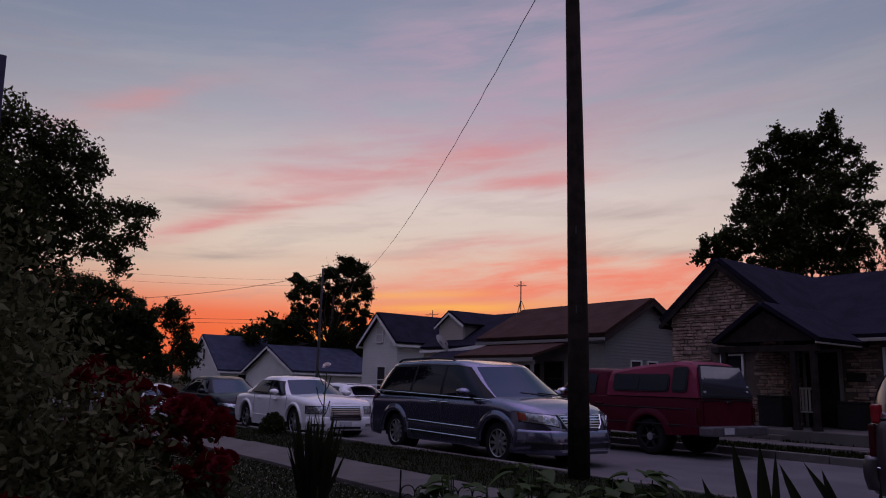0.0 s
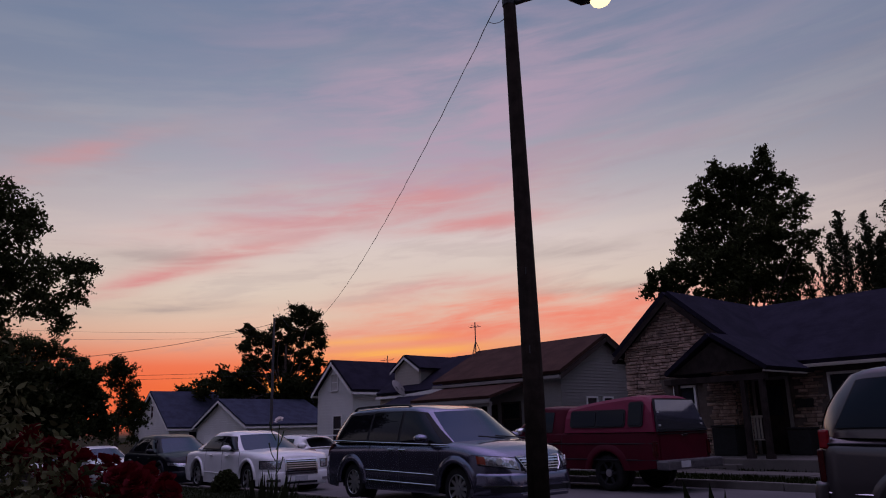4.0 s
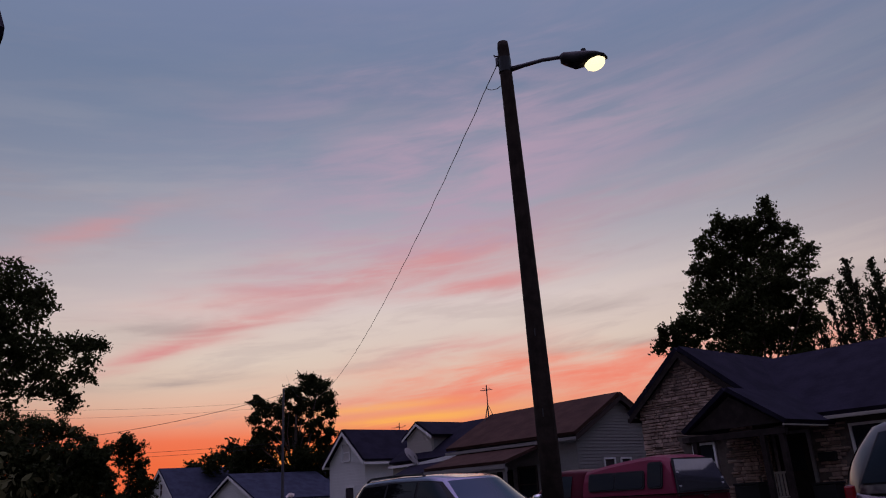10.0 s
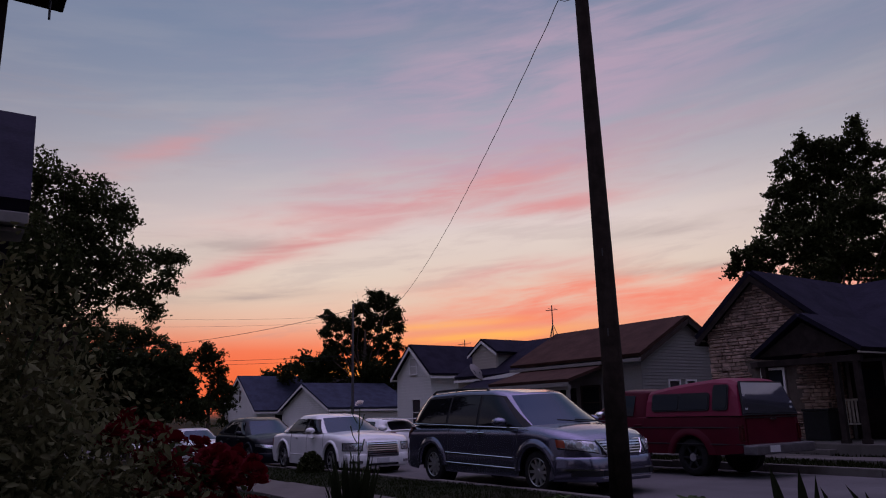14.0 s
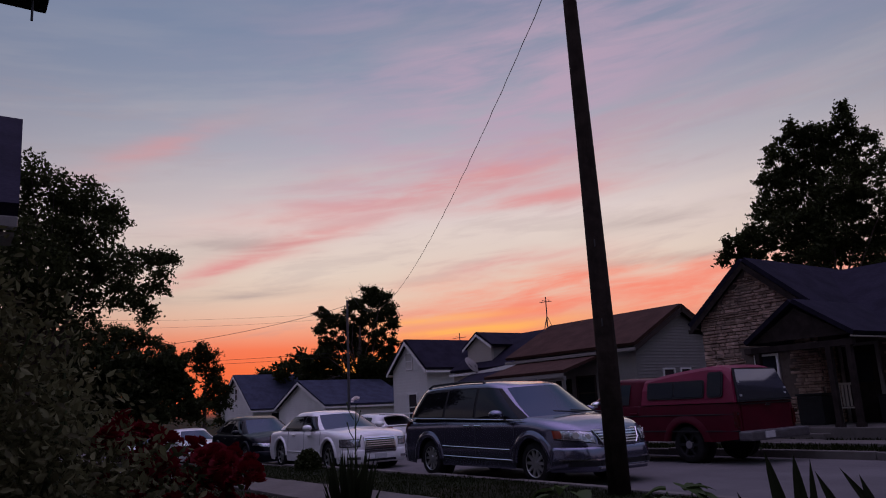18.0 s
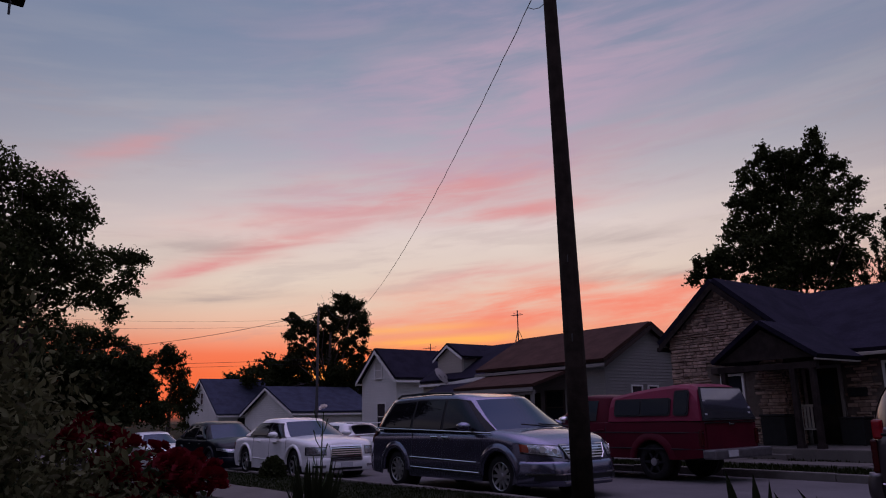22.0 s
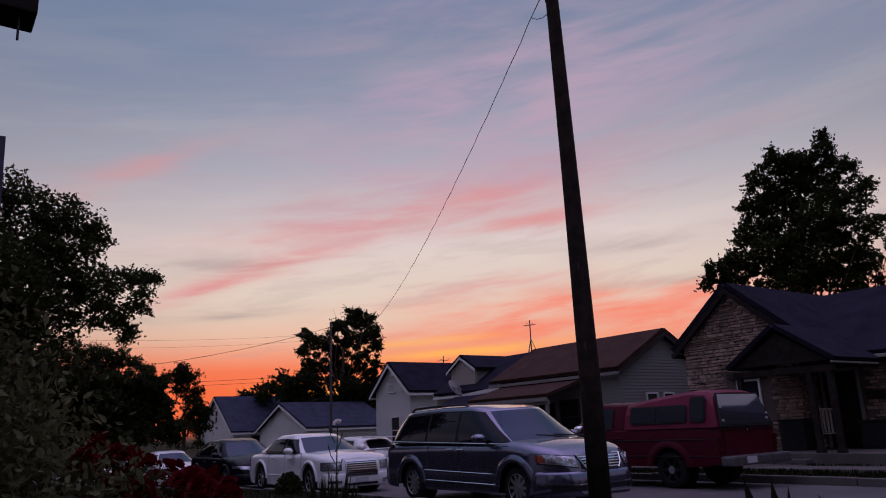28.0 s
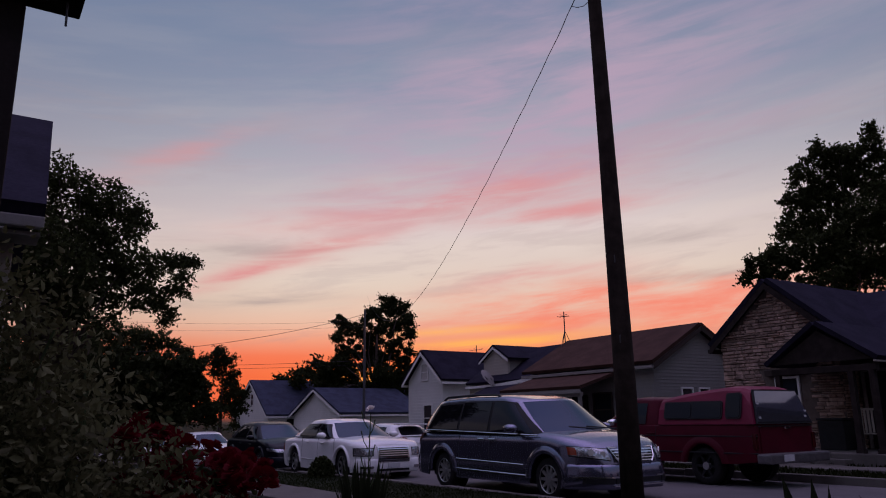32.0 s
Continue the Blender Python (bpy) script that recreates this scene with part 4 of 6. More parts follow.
def wheel(parent, at, r, width, side, spokes=9, rim="alloy"):
    w = new("wheel")
    w.parent = parent
    w.location = at
    bm = bmesh.new()
    prof = [(r * 0.66, -width / 2), (r * 0.9, -width / 2), (r * 0.985, -width * 0.36), (r, 0), (r * 0.985, width * 0.36), (r * 0.9, width / 2), (r * 0.66, width / 2)]
    vs = [[bm.verts.new((p * math.cos(a), y, p * math.sin(a))) for p, y in prof] for a in [2 * math.pi * k / SEG for k in range(SEG)]]
    for i in range(SEG):
        for j in range(len(prof) - 1):
            bm.faces.new((vs[i][j], vs[(i + 1) % SEG][j], vs[(i + 1) % SEG][j + 1], vs[i][j + 1]))
    bmesh.ops.recalc_face_normals(bm, faces=bm.faces)
    part("tyre", bm, M["rubber"], w, smooth=True)
    s = side
    bm = bmesh.new()
    ring = [(r * 0.66, width * 0.46), (r * 0.60, width * 0.40), (r * 0.60, -width * 0.3), (r * 0.1, -width * 0.3)]
    vs = [[bm.verts.new((p * math.cos(a), y * s, p * math.sin(a))) for p, y in ring] for a in [2 * math.pi * k / SEG for k in range(SEG)]]
    for i in range(SEG):
        for j in range(len(ring) - 1):
            bm.faces.new((vs[i][j], vs[(i + 1) % SEG][j], vs[(i + 1) % SEG][j + 1], vs[i][j + 1]))
    part("rim", bm, M["black_plastic"], w)
    for k in range(spokes):
        a = 2 * math.pi * k / spokes
        c, n = Vector((math.cos(a), 0, math.sin(a))), Vector((-math.sin(a), 0, math.cos(a)))
        bm = bmesh.new()
        pts = [c * r * 0.1 + n * r * 0.09, c * r * 0.63 + n * r * 0.06, c * r * 0.63 - n * r * 0.06, c * r * 0.1 - n * r * 0.09]
        a1 = [bm.verts.new(p + Vector((0, s * width * 0.40, 0))) for p in pts]
        a2 = [bm.verts.new(p + Vector((0, s * width * 0.28, 0))) for p in pts]
        bm.faces.new(a1), bm.faces.new(a2[::-1])
        for i in range(4):
            bm.faces.new((a1[(i + 1) % 4], a1[i], a2[i], a2[(i + 1) % 4]))
        part("spoke", bm, M[rim], w)
    part("hub", tube(bmesh.new(), [(0, s * width * 0.2, 0), (0, s * width * 0.46, 0)], [r * 0.2, r * 0.15] if rim == "alloy" else [r * 0.26, r * 0.2], 14), M["alloy"], w)
    part("rim_lip", tube(bmesh.new(), [(r * 0.64 * math.cos(a), s * width * 0.45, r * 0.64 * math.sin(a)) for a in [2 * math.pi * k / SEG for k in range(SEG + 1)]], r * 0.025, 5, False), M[rim], w)
    return w


class Car:
    """A car from its side profile. x forward, y to its left, z up, origin on the ground amidships."""

    def __init__(self, c):
        self.c = c

    def half_width(self, s):
        c = self.c
        L, W = c["L"], c["W"] / 2
        tp = c["taper"] if s > 0 else c.get("rtaper", c["taper"])
        e = max(0.0, (abs(s) - (L / 2 - tp)) / tp)
        return W * (1 - c["nose" if s > 0 else "tail"] * e ** 2.2)

    def low(self, s):
        c = self.c
        z = c["sill"] + (0.05 * max(0, (abs(s) - c["L"] / 2 + 0.5) / 0.5))
        for ax in (c["rear_axle"], c["rear_axle"] + c["WB"]):
            R = c["R"] + 0.08
            if abs(s - ax) < R:
                z = max(z, c["R"] + math.sqrt(R * R - (s - ax) ** 2))
        return z

    def section(self, s, n=9):
        """Half section from the lower edge up the side and over to the middle."""
        c = self.c
        w, lo = self.half_width(s), self.low(s)
        top = poly(c["top"], s)
        sh = top - c.get("shoulder", 0.09)
        pts = []
        for k in range(n):
            t = k / (n - 1)
            z = lerp(lo, max(sh, lo + 0.02), t)
            q = (z - 0.62) / 0.5
            y = w * (1 - 0.045 * min(abs(q), 1.3) ** 2.2)
            pts.append((s, y, z))
        y0, z0 = pts[-1][1], pts[-1][2]
        for t in (0.2, 0.4, 0.6, 0.8, 1.0):
            pts.append((s, y0 - c.get("round", 0.12) * t * t, z0 + (top - z0) * math.sin(t * math.pi / 2)))
        ye = pts[-1][1]
        for t in (0.35, 0.7, 1.0):
            pts.append((s, ye * (1 - t), top + c.get("crown", 0.035) * (1 - (1 - t) ** 2)))
        return pts

    def ring_side(self, u, v):
        """A point of the cabin's left side: u from back (0) to front (1), v from belt (0) to roof rail (1)."""
        c = self.c
        x = lerp(lerp(c["rb"], c["rt"], v ** c.get("rcurve", 1.0)), lerp(c["wb"], c["wt"], v ** c.get("wcurve", 1.0)), u)
        zb = poly(c["belt"], x)
        zr = poly(c["roof"], x)
        z = lerp(zb, zr, v)
        wb = self.half_width(x) - 0.055
        y = lerp(wb, wb - c.get("tumble", 0.2), v ** 1.25)
        y -= 0.10 * (max(0, abs(2 * u - 1) - 0.7) / 0.3) ** 2
        return Vector((x, y, z))

    def side_at(self, x, v):
        """A point of the cabin's left side at x along the car."""
        c = self.c
        xa = lerp(c["rb"], c["rt"], v ** c.get("rcurve", 1.0))
        xb = lerp(c["wb"], c["wt"], v ** c.get("wcurve", 1.0))
        return self.ring_side(min(max((x - xa) / (xb - xa), 0), 1), v)

    def ring_end(self, w, v, front):
        """A point of the screen (front) or rear window; w from the left side (0) to the right (1)."""
        a = self.ring_side(1 if front else 0, v)
        y = a.y * (1 - 2 * w)
        bow = self.c.get("bow", 0.16) * (1 - (2 * w - 1) ** 2)
        return Vector((a.x + (bow if front else -bow * 0.6), y, a.z + 0.02 * (1 - (2 * w - 1) ** 2)))

    def build(self, name, label, at, turn, group="parked cars"):
        c = self.c
        car = thing(name, label, c.get("kind", "car"), at, turn, group)
        body = M[c["paint"]]
        L = c["L"]
        ss = sorted(set([round(-L / 2 + L * i / 80, 4) for i in range(81)] + [round(e * (L / 2 - 0.36 * (i / 14) ** 2), 4) for i in range(15) for e in (-1, 1)]))
        bm = bmesh.new()
        prev = None
        first = None
        for s in ss:
            half = self.section(s)
            ring = half + [(x, -y, z) for x, y, z in half[::-1][1:]]
            vs = [bm.verts.new(p) for p in ring]
            if prev:
                for i in range(len(vs) - 1):
                    bm.faces.new((prev[i], vs[i], vs[i + 1], prev[i + 1]))
            else:
                first = vs
            prev = vs
        bm.faces.new(first)
        bm.faces.new(prev[::-1])
        bmesh.ops.recalc_face_normals(bm, faces=bm.faces)
        part("body", bm, body, car, smooth=True)
        # floor pan between the wheels
        part("floor_pan", boxes((-L / 2 + 0.25, L / 2 - 0.3, -c["W"] / 2 + 0.3, c["W"] / 2 - 0.3, c["sill"] - 0.02, c["R"] * 2)), M["black_plastic"], car)
        # cabin
        rings = []
        NS, NF = 22, 10
        for v in (0.0, 0.12, 0.3, 0.5, 0.7, 0.86, 0.95, 1.0):
            left = [self.ring_side(i / NS, v) for i in range(NS + 1)]
            frontp = [self.ring_end(i / NF, v, True) for i in range(1, NF)]
            right = [Vector((p.x, -p.y, p.z)) for p in left[::-1]]
            back = [self.ring_end(1 - i / NF, v, False) for i in range(1, NF)]
            rings.append(left + frontp + right + back)
        mid = sum(rings[-1], Vector()) / len(rings[-1])
        for k, dz in ((0.93, 0.03), (0.78, 0.048), (0.5, 0.062), (0.1, 0.068)):
            rings.append([Vector((lerp(mid.x, p.x, k), p.y * k, lerp(poly(c["roof"], lerp(mid.x, p.x, k)), p.z, 0.0) + dz)) for p in rings[7]])
        bm = ring_loft(bmesh.new(), rings, False, True)
        part("cabin", bm, body, car, smooth=True)
        # glass
        def side_pane(nm, b0, b1, t0, t1, v0, v1, mat, push, cols=12):
            for sgn in (1, -1):
                rws = []
                for j in range(7):
                    v = lerp(v0, v1, j / 6)
                    rw = []
                    for i in range(cols + 1):
                        p = self.side_at(lerp(lerp(b0, t0, j / 6), lerp(b1, t1, j / 6), i / cols), v)
                        rw.append((p.x, sgn * (p.y + push), p.z + push * 0.3))
                    rws.append(rw)
                b = grid_patch(bmesh.new(), rws if sgn < 0 else rws[::-1])
                part(nm, b, mat, car, smooth=True)
        for pane in c["panes"]:
            side_pane("side_window", *pane, M["auto_glass"], 0.020)
        for pil in c.get("pillars", ()):
            side_pane("pillar_trim", *pil, M["black_plastic"], 0.013, 44)
        for front, (w0, w1, v0, v1) in ((True, c.get("wind", (0.04, 0.96, 0.04, 0.93))), (False, c.get("backlight", (0.08, 0.92, 0.1, 0.9)))):
            rws = []
            for j in range(7):
                v = lerp(v0, v1, j / 6)
                rws.append([self.ring_end(lerp(w0, w1, i / 10), v, front) + Vector((0.007 if front else -0.007, 0, 0.004)) for i in range(11)])
            b = grid_patch(bmesh.new(), rws)
            bmesh.ops.recalc_face_normals(b, faces=b.faces)
            part("windscreen" if front else "rear_window", b, M["wind_glass" if front else "auto_glass"], car, smooth=True)
        # door seams, belt trim, mouldings, handles
        def side_strip(nm, x0, x1, z0, z1, mat, out=0.006, thick=0.012, n=10, lab=""):
            """A strip on the flank from (x0, z0) to (x1, z1)."""
            for sgn in (1, -1):
                pts = []
                for i in range(n + 1):
                    x, z = lerp(x0, x1, i / n), lerp(z0, z1, i / n)
                    q = (z - 0.62) / 0.5
                    y = self.half_width(x) * (1 - 0.045 * min(abs(q), 1.3) ** 2.2)
                    pts.append((x, sgn * (y + out), z))
                part(nm, tube(bmesh.new(), pts, thick, 6), mat, car, lab)
        for x, z0, z1 in c.get("seams", ()):
            side_strip("door_seam", x, x, z0, z1, M["black_plastic"], -0.002, 0.006, 6)
        for x0, x1, z0, z1, mat in c.get("strips", ()):
            side_strip("side_moulding", x0, x1, z0, z1, M[mat], 0.004, 0.013)
        for x, z in c.get("handles", ()):
            side_strip("door_handle", x - 0.1, x + 0.1, z, z, M[c.get("handle_mat", c["paint"])], 0.02, 0.018, 4)
        # arches
        for ax in (c["rear_axle"], c["rear_axle"] + c["WB"]):
            for sgn in (1, -1):
                rows = []
                for dr, out in ((0.055, -0.03), (0.062, 0.022), (0.085, 0.034), (0.12, 0.03), (c.get("flare", 0.15), 0.012), (c.get("flare", 0.15) + 0.04, -0.008)):
                    rw = []
                    for k in range(21):
                        a = math.pi * (k / 20)
                        x, z = ax + (c["R"] + dr) * math.cos(a), c["R"] + (c["R"] + dr) * math.sin(a)
                        z = max(z, c["sill"])
                        y = self.half_width(x) * (1 - 0.045 * min(abs((z - 0.62) / 0.5), 1.3) ** 2.2)
                        rw.append((x, sgn * (y + out), z))
                    rows.append(rw)
                b = grid_patch(bmesh.new(), rows if sgn > 0 else rows[::-1])
                part("wheel_arch", b, M[c.get("arch", c["paint"])], car, smooth=True)
                w = c["tread"] / 2
                wheel(car, (ax, sgn * w, c["R"]), c["R"], 0.23, sgn, c.get("spokes", 9), c.get("rim", "alloy"))
                part("wheel_well", tube(bmesh.new(), [(ax, sgn * (w - 0.22), c["R"] + 0.02), (ax, sgn * (w - 0.16), c["R"] + 0.02)], c["R"] + 0.05, 20), M["black_plastic"], car)
        # mirrors
        if "mirror" in c:
            x, z = c["mirror"]
            for sgn in (1, -1):
                y = self.half_width(x) - 0.02
                b = bmesh.new()
                rg = []
                for s, r in ((-0.09, 0.6), (-0.06, 0.95), (0.02, 1.0), (0.10, 0.75), (0.14, 0.3)):
                    rg.append([(x + s, sgn * (y + 0.14 + 0.12 * r * math.cos(a)), z + 0.08 * r * math.sin(a)) for a in [2 * math.pi * k / 12 for k in range(12)]])
                ring_loft(b, rg)
                m = part("mirror", b, M[c.get("mirror_mat", c["paint"])], car, smooth=True)
                part("mirror_arm", tube(bmesh.new(), [(x, sgn * (y - 0.05), z - 0.05), (x, sgn * (y + 0.08), z - 0.03)], 0.025, 6), M["black_plastic"], car)
        return car

    def flank(self, s, z):
        """Half width of the body at s along the car and height z; negative above its top."""
        c = self.c
        w, lo, top = self.half_width(s), self.low(s), poly(c["top"], s)
        if z > top:
            return -1.0
        sh = max(top - c.get("shoulder", 0.09), lo + 0.02)
        y = w * (1 - 0.045 * min(abs((min(z, sh) - 0.62) / 0.5), 1.3) ** 2.2)
        if z > sh and top > sh:
            y -= c.get("round", 0.12) * (math.asin(min(1.0, (z - sh) / (top - sh))) * 2 / math.pi) ** 2
        return y

    def reach(self, y, z, sg):
        """How far the end of the body reaches at half width y and height z."""
        e = self.c["L"] / 2
        a, b = e, e - (self.c["taper"] if sg > 0 else self.c.get("rtaper", self.c["taper"]))
        while a > b:
            if self.flank(sg * a, z) >= y:
                break
            a -= 0.05
        if a == e:
            return e
        lo, hi = a, a + 0.05
        for _ in range(6):
            m = (lo + hi) / 2
            if self.flank(sg * m, z) >= y:
                lo = m
            else:
                hi = m
        return lo

    def nose_point(self, y, z, front=True, out=0.01):
        """A point on the rounded end of the body, lifted off it by out."""
        sg = 1 if front else -1
        a = abs(y)
        x = self.reach(a, z, sg)
        m = max(0.0, (self.reach(max(a - 0.04, 0), z, sg) - x) / 0.04)
        k = 1 / math.sqrt(1 + m * m)
        return Vector((sg * (x + out * k), math.copysign(a + out * m * k, y), z))

    def end_cap(self, car, z0, z1, front=True, name="front_bumper", mat=None, k=0.90, out=0.02):
        """The rounded bumper or grille panel closing one end of the car."""
        W = self.c["W"] / 2 * k
        rws = []
        for j in range(9):
            z = lerp(z0, z1, j / 8)
            rws.append([self.nose_point(lerp(-W, W, i / 24), z, front, out + 0.03 * math.sin(math.pi * j / 8)) for i in range(25)])
        b = grid_patch(bmesh.new(), rws)
        ext = bmesh.ops.extrude_face_region(b, geom=b.faces[:])
        for v in ext["geom"]:
            if isinstance(v, bmesh.types.BMVert):
                v.co.x -= 0.14 if front else -0.14
        bmesh.ops.recalc_face_normals(b, faces=b.faces)
        return part(name, b, mat or M[self.c["paint"]], car, smooth=True)

    def end_patch(self, car, name, y0, y1, z0, z1, mat, front=True, out=0.06, slant=0.0, parent=None, n=8, rows=4, label="", trim=0.0):
        """A lamp, grille or plate lying on the end face. slant lifts its outer edge."""
        rws = []
        for j in range(rows + 1):
            rw = []
            for i in range(n + 1):
                y = lerp(y0, y1, i / n)
                t = abs(y - y0) / max(1e-6, abs(y1 - y0))
                z = lerp(z0 + slant * t, z1 + slant * t * 0.6, j / rows)
                rw.append(self.nose_point(y, z, front, out))
            rws.append(rw)
        b = grid_patch(bmesh.new(), rws)
        ext = bmesh.ops.extrude_face_region(b, geom=b.faces[:])
        for v in ext["geom"]:
            if isinstance(v, bmesh.types.BMVert):
                v.co.x -= 0.06 if front else -0.06
        bmesh.ops.recalc_face_normals(b, faces=b.faces)
        return part(name, b, mat, parent or car, label, smooth=False)


M["film_glass"] = material("mirror_tinted_glass", (0.36, 0.38, 0.44), 0.05, 0.92, vary=0.04, bump=0.0)
M["bumper"] = material("dull_bumper_metal", (0.16, 0.15, 0.16), 0.4, 0.6, vary=0.2, grain=6, bump=0.1)
M["tail_dark"] = material("dull_tail_lamp", (0.05, 0.003, 0.004), 0.25, vary=0.2, bump=0.0)
M["van_paint"] = paint("slate_metallic_paint", (0.175, 0.178, 0.262), 0.85, 0.20)
M["white_paint"] = paint("white_car_paint", (0.80, 0.79, 0.80), 0.0, 0.3)
M["navy_paint"] = material("black_blue_paint", (0.004, 0.005, 0.010), 0.3, vary=0.1, grain=2, fine=300, bump=0.0, spec=0.16, coat=0.05)
M["red_paint"] = material("maroon_truck_paint", (0.066, 0.003, 0.012), 0.5, vary=0.15, grain=2, fine=200, bump=0.0, spec=0.12, coat=0.04)
M["silver_paint"] = paint("pewter_metallic_paint", (0.095, 0.083, 0.09), 0.7, 0.32)
M["cap_paint"] = material("faded_maroon_cap_paint", (0.150, 0.010, 0.036), 0.5, vary=0.15, grain=2, fine=200, bump=0.0, spec=0.18, coat=0.06)

van_c = dict(L=5.14, W=2.0, WB=3.1, rear_axle=-1.57, R=0.345, sill=0.24, taper=0.85, rtaper=0.24, nose=0.40, tail=0.12, tread=1.66,
             top=[(-2.57, 1.0), (-2.4, 1.08), (-1.0, 1.10), (1.0, 1.08), (1.35, 1.09), (1.65, 1.065), (1.95, 1.02), (2.18, 0.965), (2.34, 0.905), (2.44, 0.84), (2.51, 0.74), (2.55, 0.62), (2.57, 0.5)],
             belt=[(-2.6, 1.10), (1.8, 1.02)], roof=[(-2.5, 1.60), (-2.1, 1.66), (-0.8, 1.70), (0.2, 1.68), (0.75, 1.61), (1.0, 1.56)],
             rb=-2.5, rt=-2.12, wb=1.42, wt=0.52, tumble=0.2, bow=0.34, paint="van_paint", kind="minivan", rcurve=1.6,
             panes=[(-2.15, -1.10, -1.86, -1.08, 0.08, 0.86), (-1.02, -0.10, -1.02, -0.12, 0.05, 0.88), (-0.02, 1.18, -0.04, 0.48, 0.05, 0.88)],
             pillars=[(-2.24, 1.415, -1.96, 0.519, 0.02, 0.92)],
             seams=[(-0.98, 0.3, 1.05), (0.0, 0.3, 1.05), (1.10, 0.78, 1.02)],
             strips=[(-2.3, 1.35, 1.12, 1.035, "chrome"), (-1.05, 0.98, 0.59, 0.55, "chrome"), (-1.05, 1.05, 0.41, 0.38, "chrome")],
             handles=[(-0.24, 0.96), (0.10, 0.955)], handle_mat="chrome", mirror=(0.80, 1.15), spokes=10, wind=(0.008, 0.992, 0.03, 0.94), shoulder=0.20, crown=0.05, round=0.20, flare=0.16)
van = Car(van_c)


def town_van():
    v = van.build("minivan", "slate grey minivan with chrome trim parked at the kerb", (-11.03, 9.12, 0.02), 0.0)
    van.end_cap(v, 0.22, 0.60, True, "front_bumper", k=0.95, out=0.008)
    van.end_cap(v, 0.28, 0.72, False, "rear_bumper")
    g = van.end_patch(v, "grille", -0.46, 0.46, 0.63, 0.82, M["black_plastic"], True, 0.012)
    for i in range(5):
        van.end_patch(v, "grille_bar", -0.37 - 0.022 * i, 0.37 + 0.022 * i, 0.638 + 0.042 * i, 0.656 + 0.042 * i, M["chrome"], True, 0.026, parent=g, rows=1)
    part("grille_edge", tube(bmesh.new(), [van.nose_point(lerp(-0.50, 0.50, k / 12), 0.845, True, 0.012) for k in range(13)], 0.014, 6), M["chrome"], g)
    for s in (-1, 1):
        part("grille_edge", tube(bmesh.new(), [van.nose_point(s * 0.36, 0.62, True, 0.02), van.nose_point(s * 0.43, 0.70, True, 0.02), van.nose_point(s * 0.50, 0.845, True, 0.02)], 0.017, 6), M["chrome"], g)
        van.end_patch(v, "headlight_bezel", s * 0.515, s * 0.945, 0.645, 0.835, M["black_plastic"], True, 0.006, 0.07, n=14)
        hl = van.end_patch(v, "headlight", s * 0.53, s * 0.93, 0.66, 0.825, M["lens"], True, 0.016, 0.07, n=14, label="clear headlight with an amber corner")
        van.end_patch(v, "indicator", s * 0.895, s * 0.935, 0.735, 0.855, M["amber"], True, 0.024, 0.01, parent=hl, n=3)
        for yy, zz, rr in ((0.63, 0.75, 0.05), (0.77, 0.78, 0.055)):
            q = van.nose_point(s * yy, zz, True, 0.010)
            part("reflector", tube(bmesh.new(), [q, q + Vector((0.010, s * 0.008, 0.002))], [rr, rr * 0.9], 14), M["alloy"], hl)
        van.end_patch(v, "fog_surround", s * 0.52, s * 0.84, 0.31, 0.39, M["black_plastic"], True, 0.045)
        van.end_patch(v, "fog_trim", s * 0.40, s * 0.90, 0.40, 0.42, M["chrome"], True, 0.055, rows=1)
        van.end_patch(v, "tail_lamp", s * 0.80, s * 0.97, 0.82, 1.06, M["tail_dark"], False, 0.012)
        part("roof_rail", tube(bmesh.new(), [(-1.95, s * 0.66, 1.70), (-1.8, s * 0.67, 1.75), (-0.9, s * 0.68, 1.77), (-0.1, s * 0.68, 1.75), (0.0, s * 0.67, 1.70)], 0.022, 6), M["black_plastic"], v)
        part("wiper", tube(bmesh.new(), [(1.70, s * 0.2 + 0.35, 1.12), (1.66, s * 0.2 - 0.05, 1.15), (1.60, s * 0.2 - 0.3, 1.17)], 0.012, 5), M["black_plastic"], v)
    van.end_patch(v, "lower_trim", -0.55, 0.55, 0.27, 0.29, M["chrome"], True, 0.06, rows=1)
    van.end_patch(v, "air_intake", -0.50, 0.50, 0.31, 0.39, M["black_plastic"], True, 0.045)


town_van()

sedan_c = dict(L=5.0, W=1.88, WB=3.05, rear_axle=-1.5, R=0.35, sill=0.2, taper=0.6, rtaper=0.35, nose=0.30, tail=0.2, tread=1.6,
               top=[(-2.5, 0.84), (-2.3, 0.95), (-1.6, 1.0), (0.8, 1.0), (1.2, 0.995), (1.7, 0.965), (2.1, 0.925), (2.32, 0.885), (2.42, 0.83), (2.47, 0.74), (2.5, 0.55)],
               round=0.2, shoulder=0.13, crown=0.05, flare=0.12, belt=[(-2.0, 1.02), (1.5, 0.99)], roof=[(-1.4, 1.36), (-0.8, 1.41), (-0.2, 1.42), (0.3, 1.39), (0.6, 1.36)],
               rb=-1.85, rt=-1.05, wb=1.0, wt=0.18, tumble=0.24, bow=0.26, paint="white_paint",
               panes=[(-1.22, -0.14, -0.95, -0.14, 0.08, 0.80), (-0.06, 0.80, -0.06, 0.26, 0.06, 0.80)],
               pillars=[(-1.27, 0.88, -1.0, 0.30, 0.02, 0.85)], wind=(0.02, 0.98, 0.02, 0.92),
               seams=[(-0.95, 0.5, 1.0), (0.1, 0.25, 1.0), (1.1, 0.6, 0.98)], strips=[(-1.0, 1.0, 0.45, 0.44, "white_paint")],
               handles=[(-0.55, 0.88), (0.45, 0.87)], mirror=(0.62, 1.06), spokes=7)
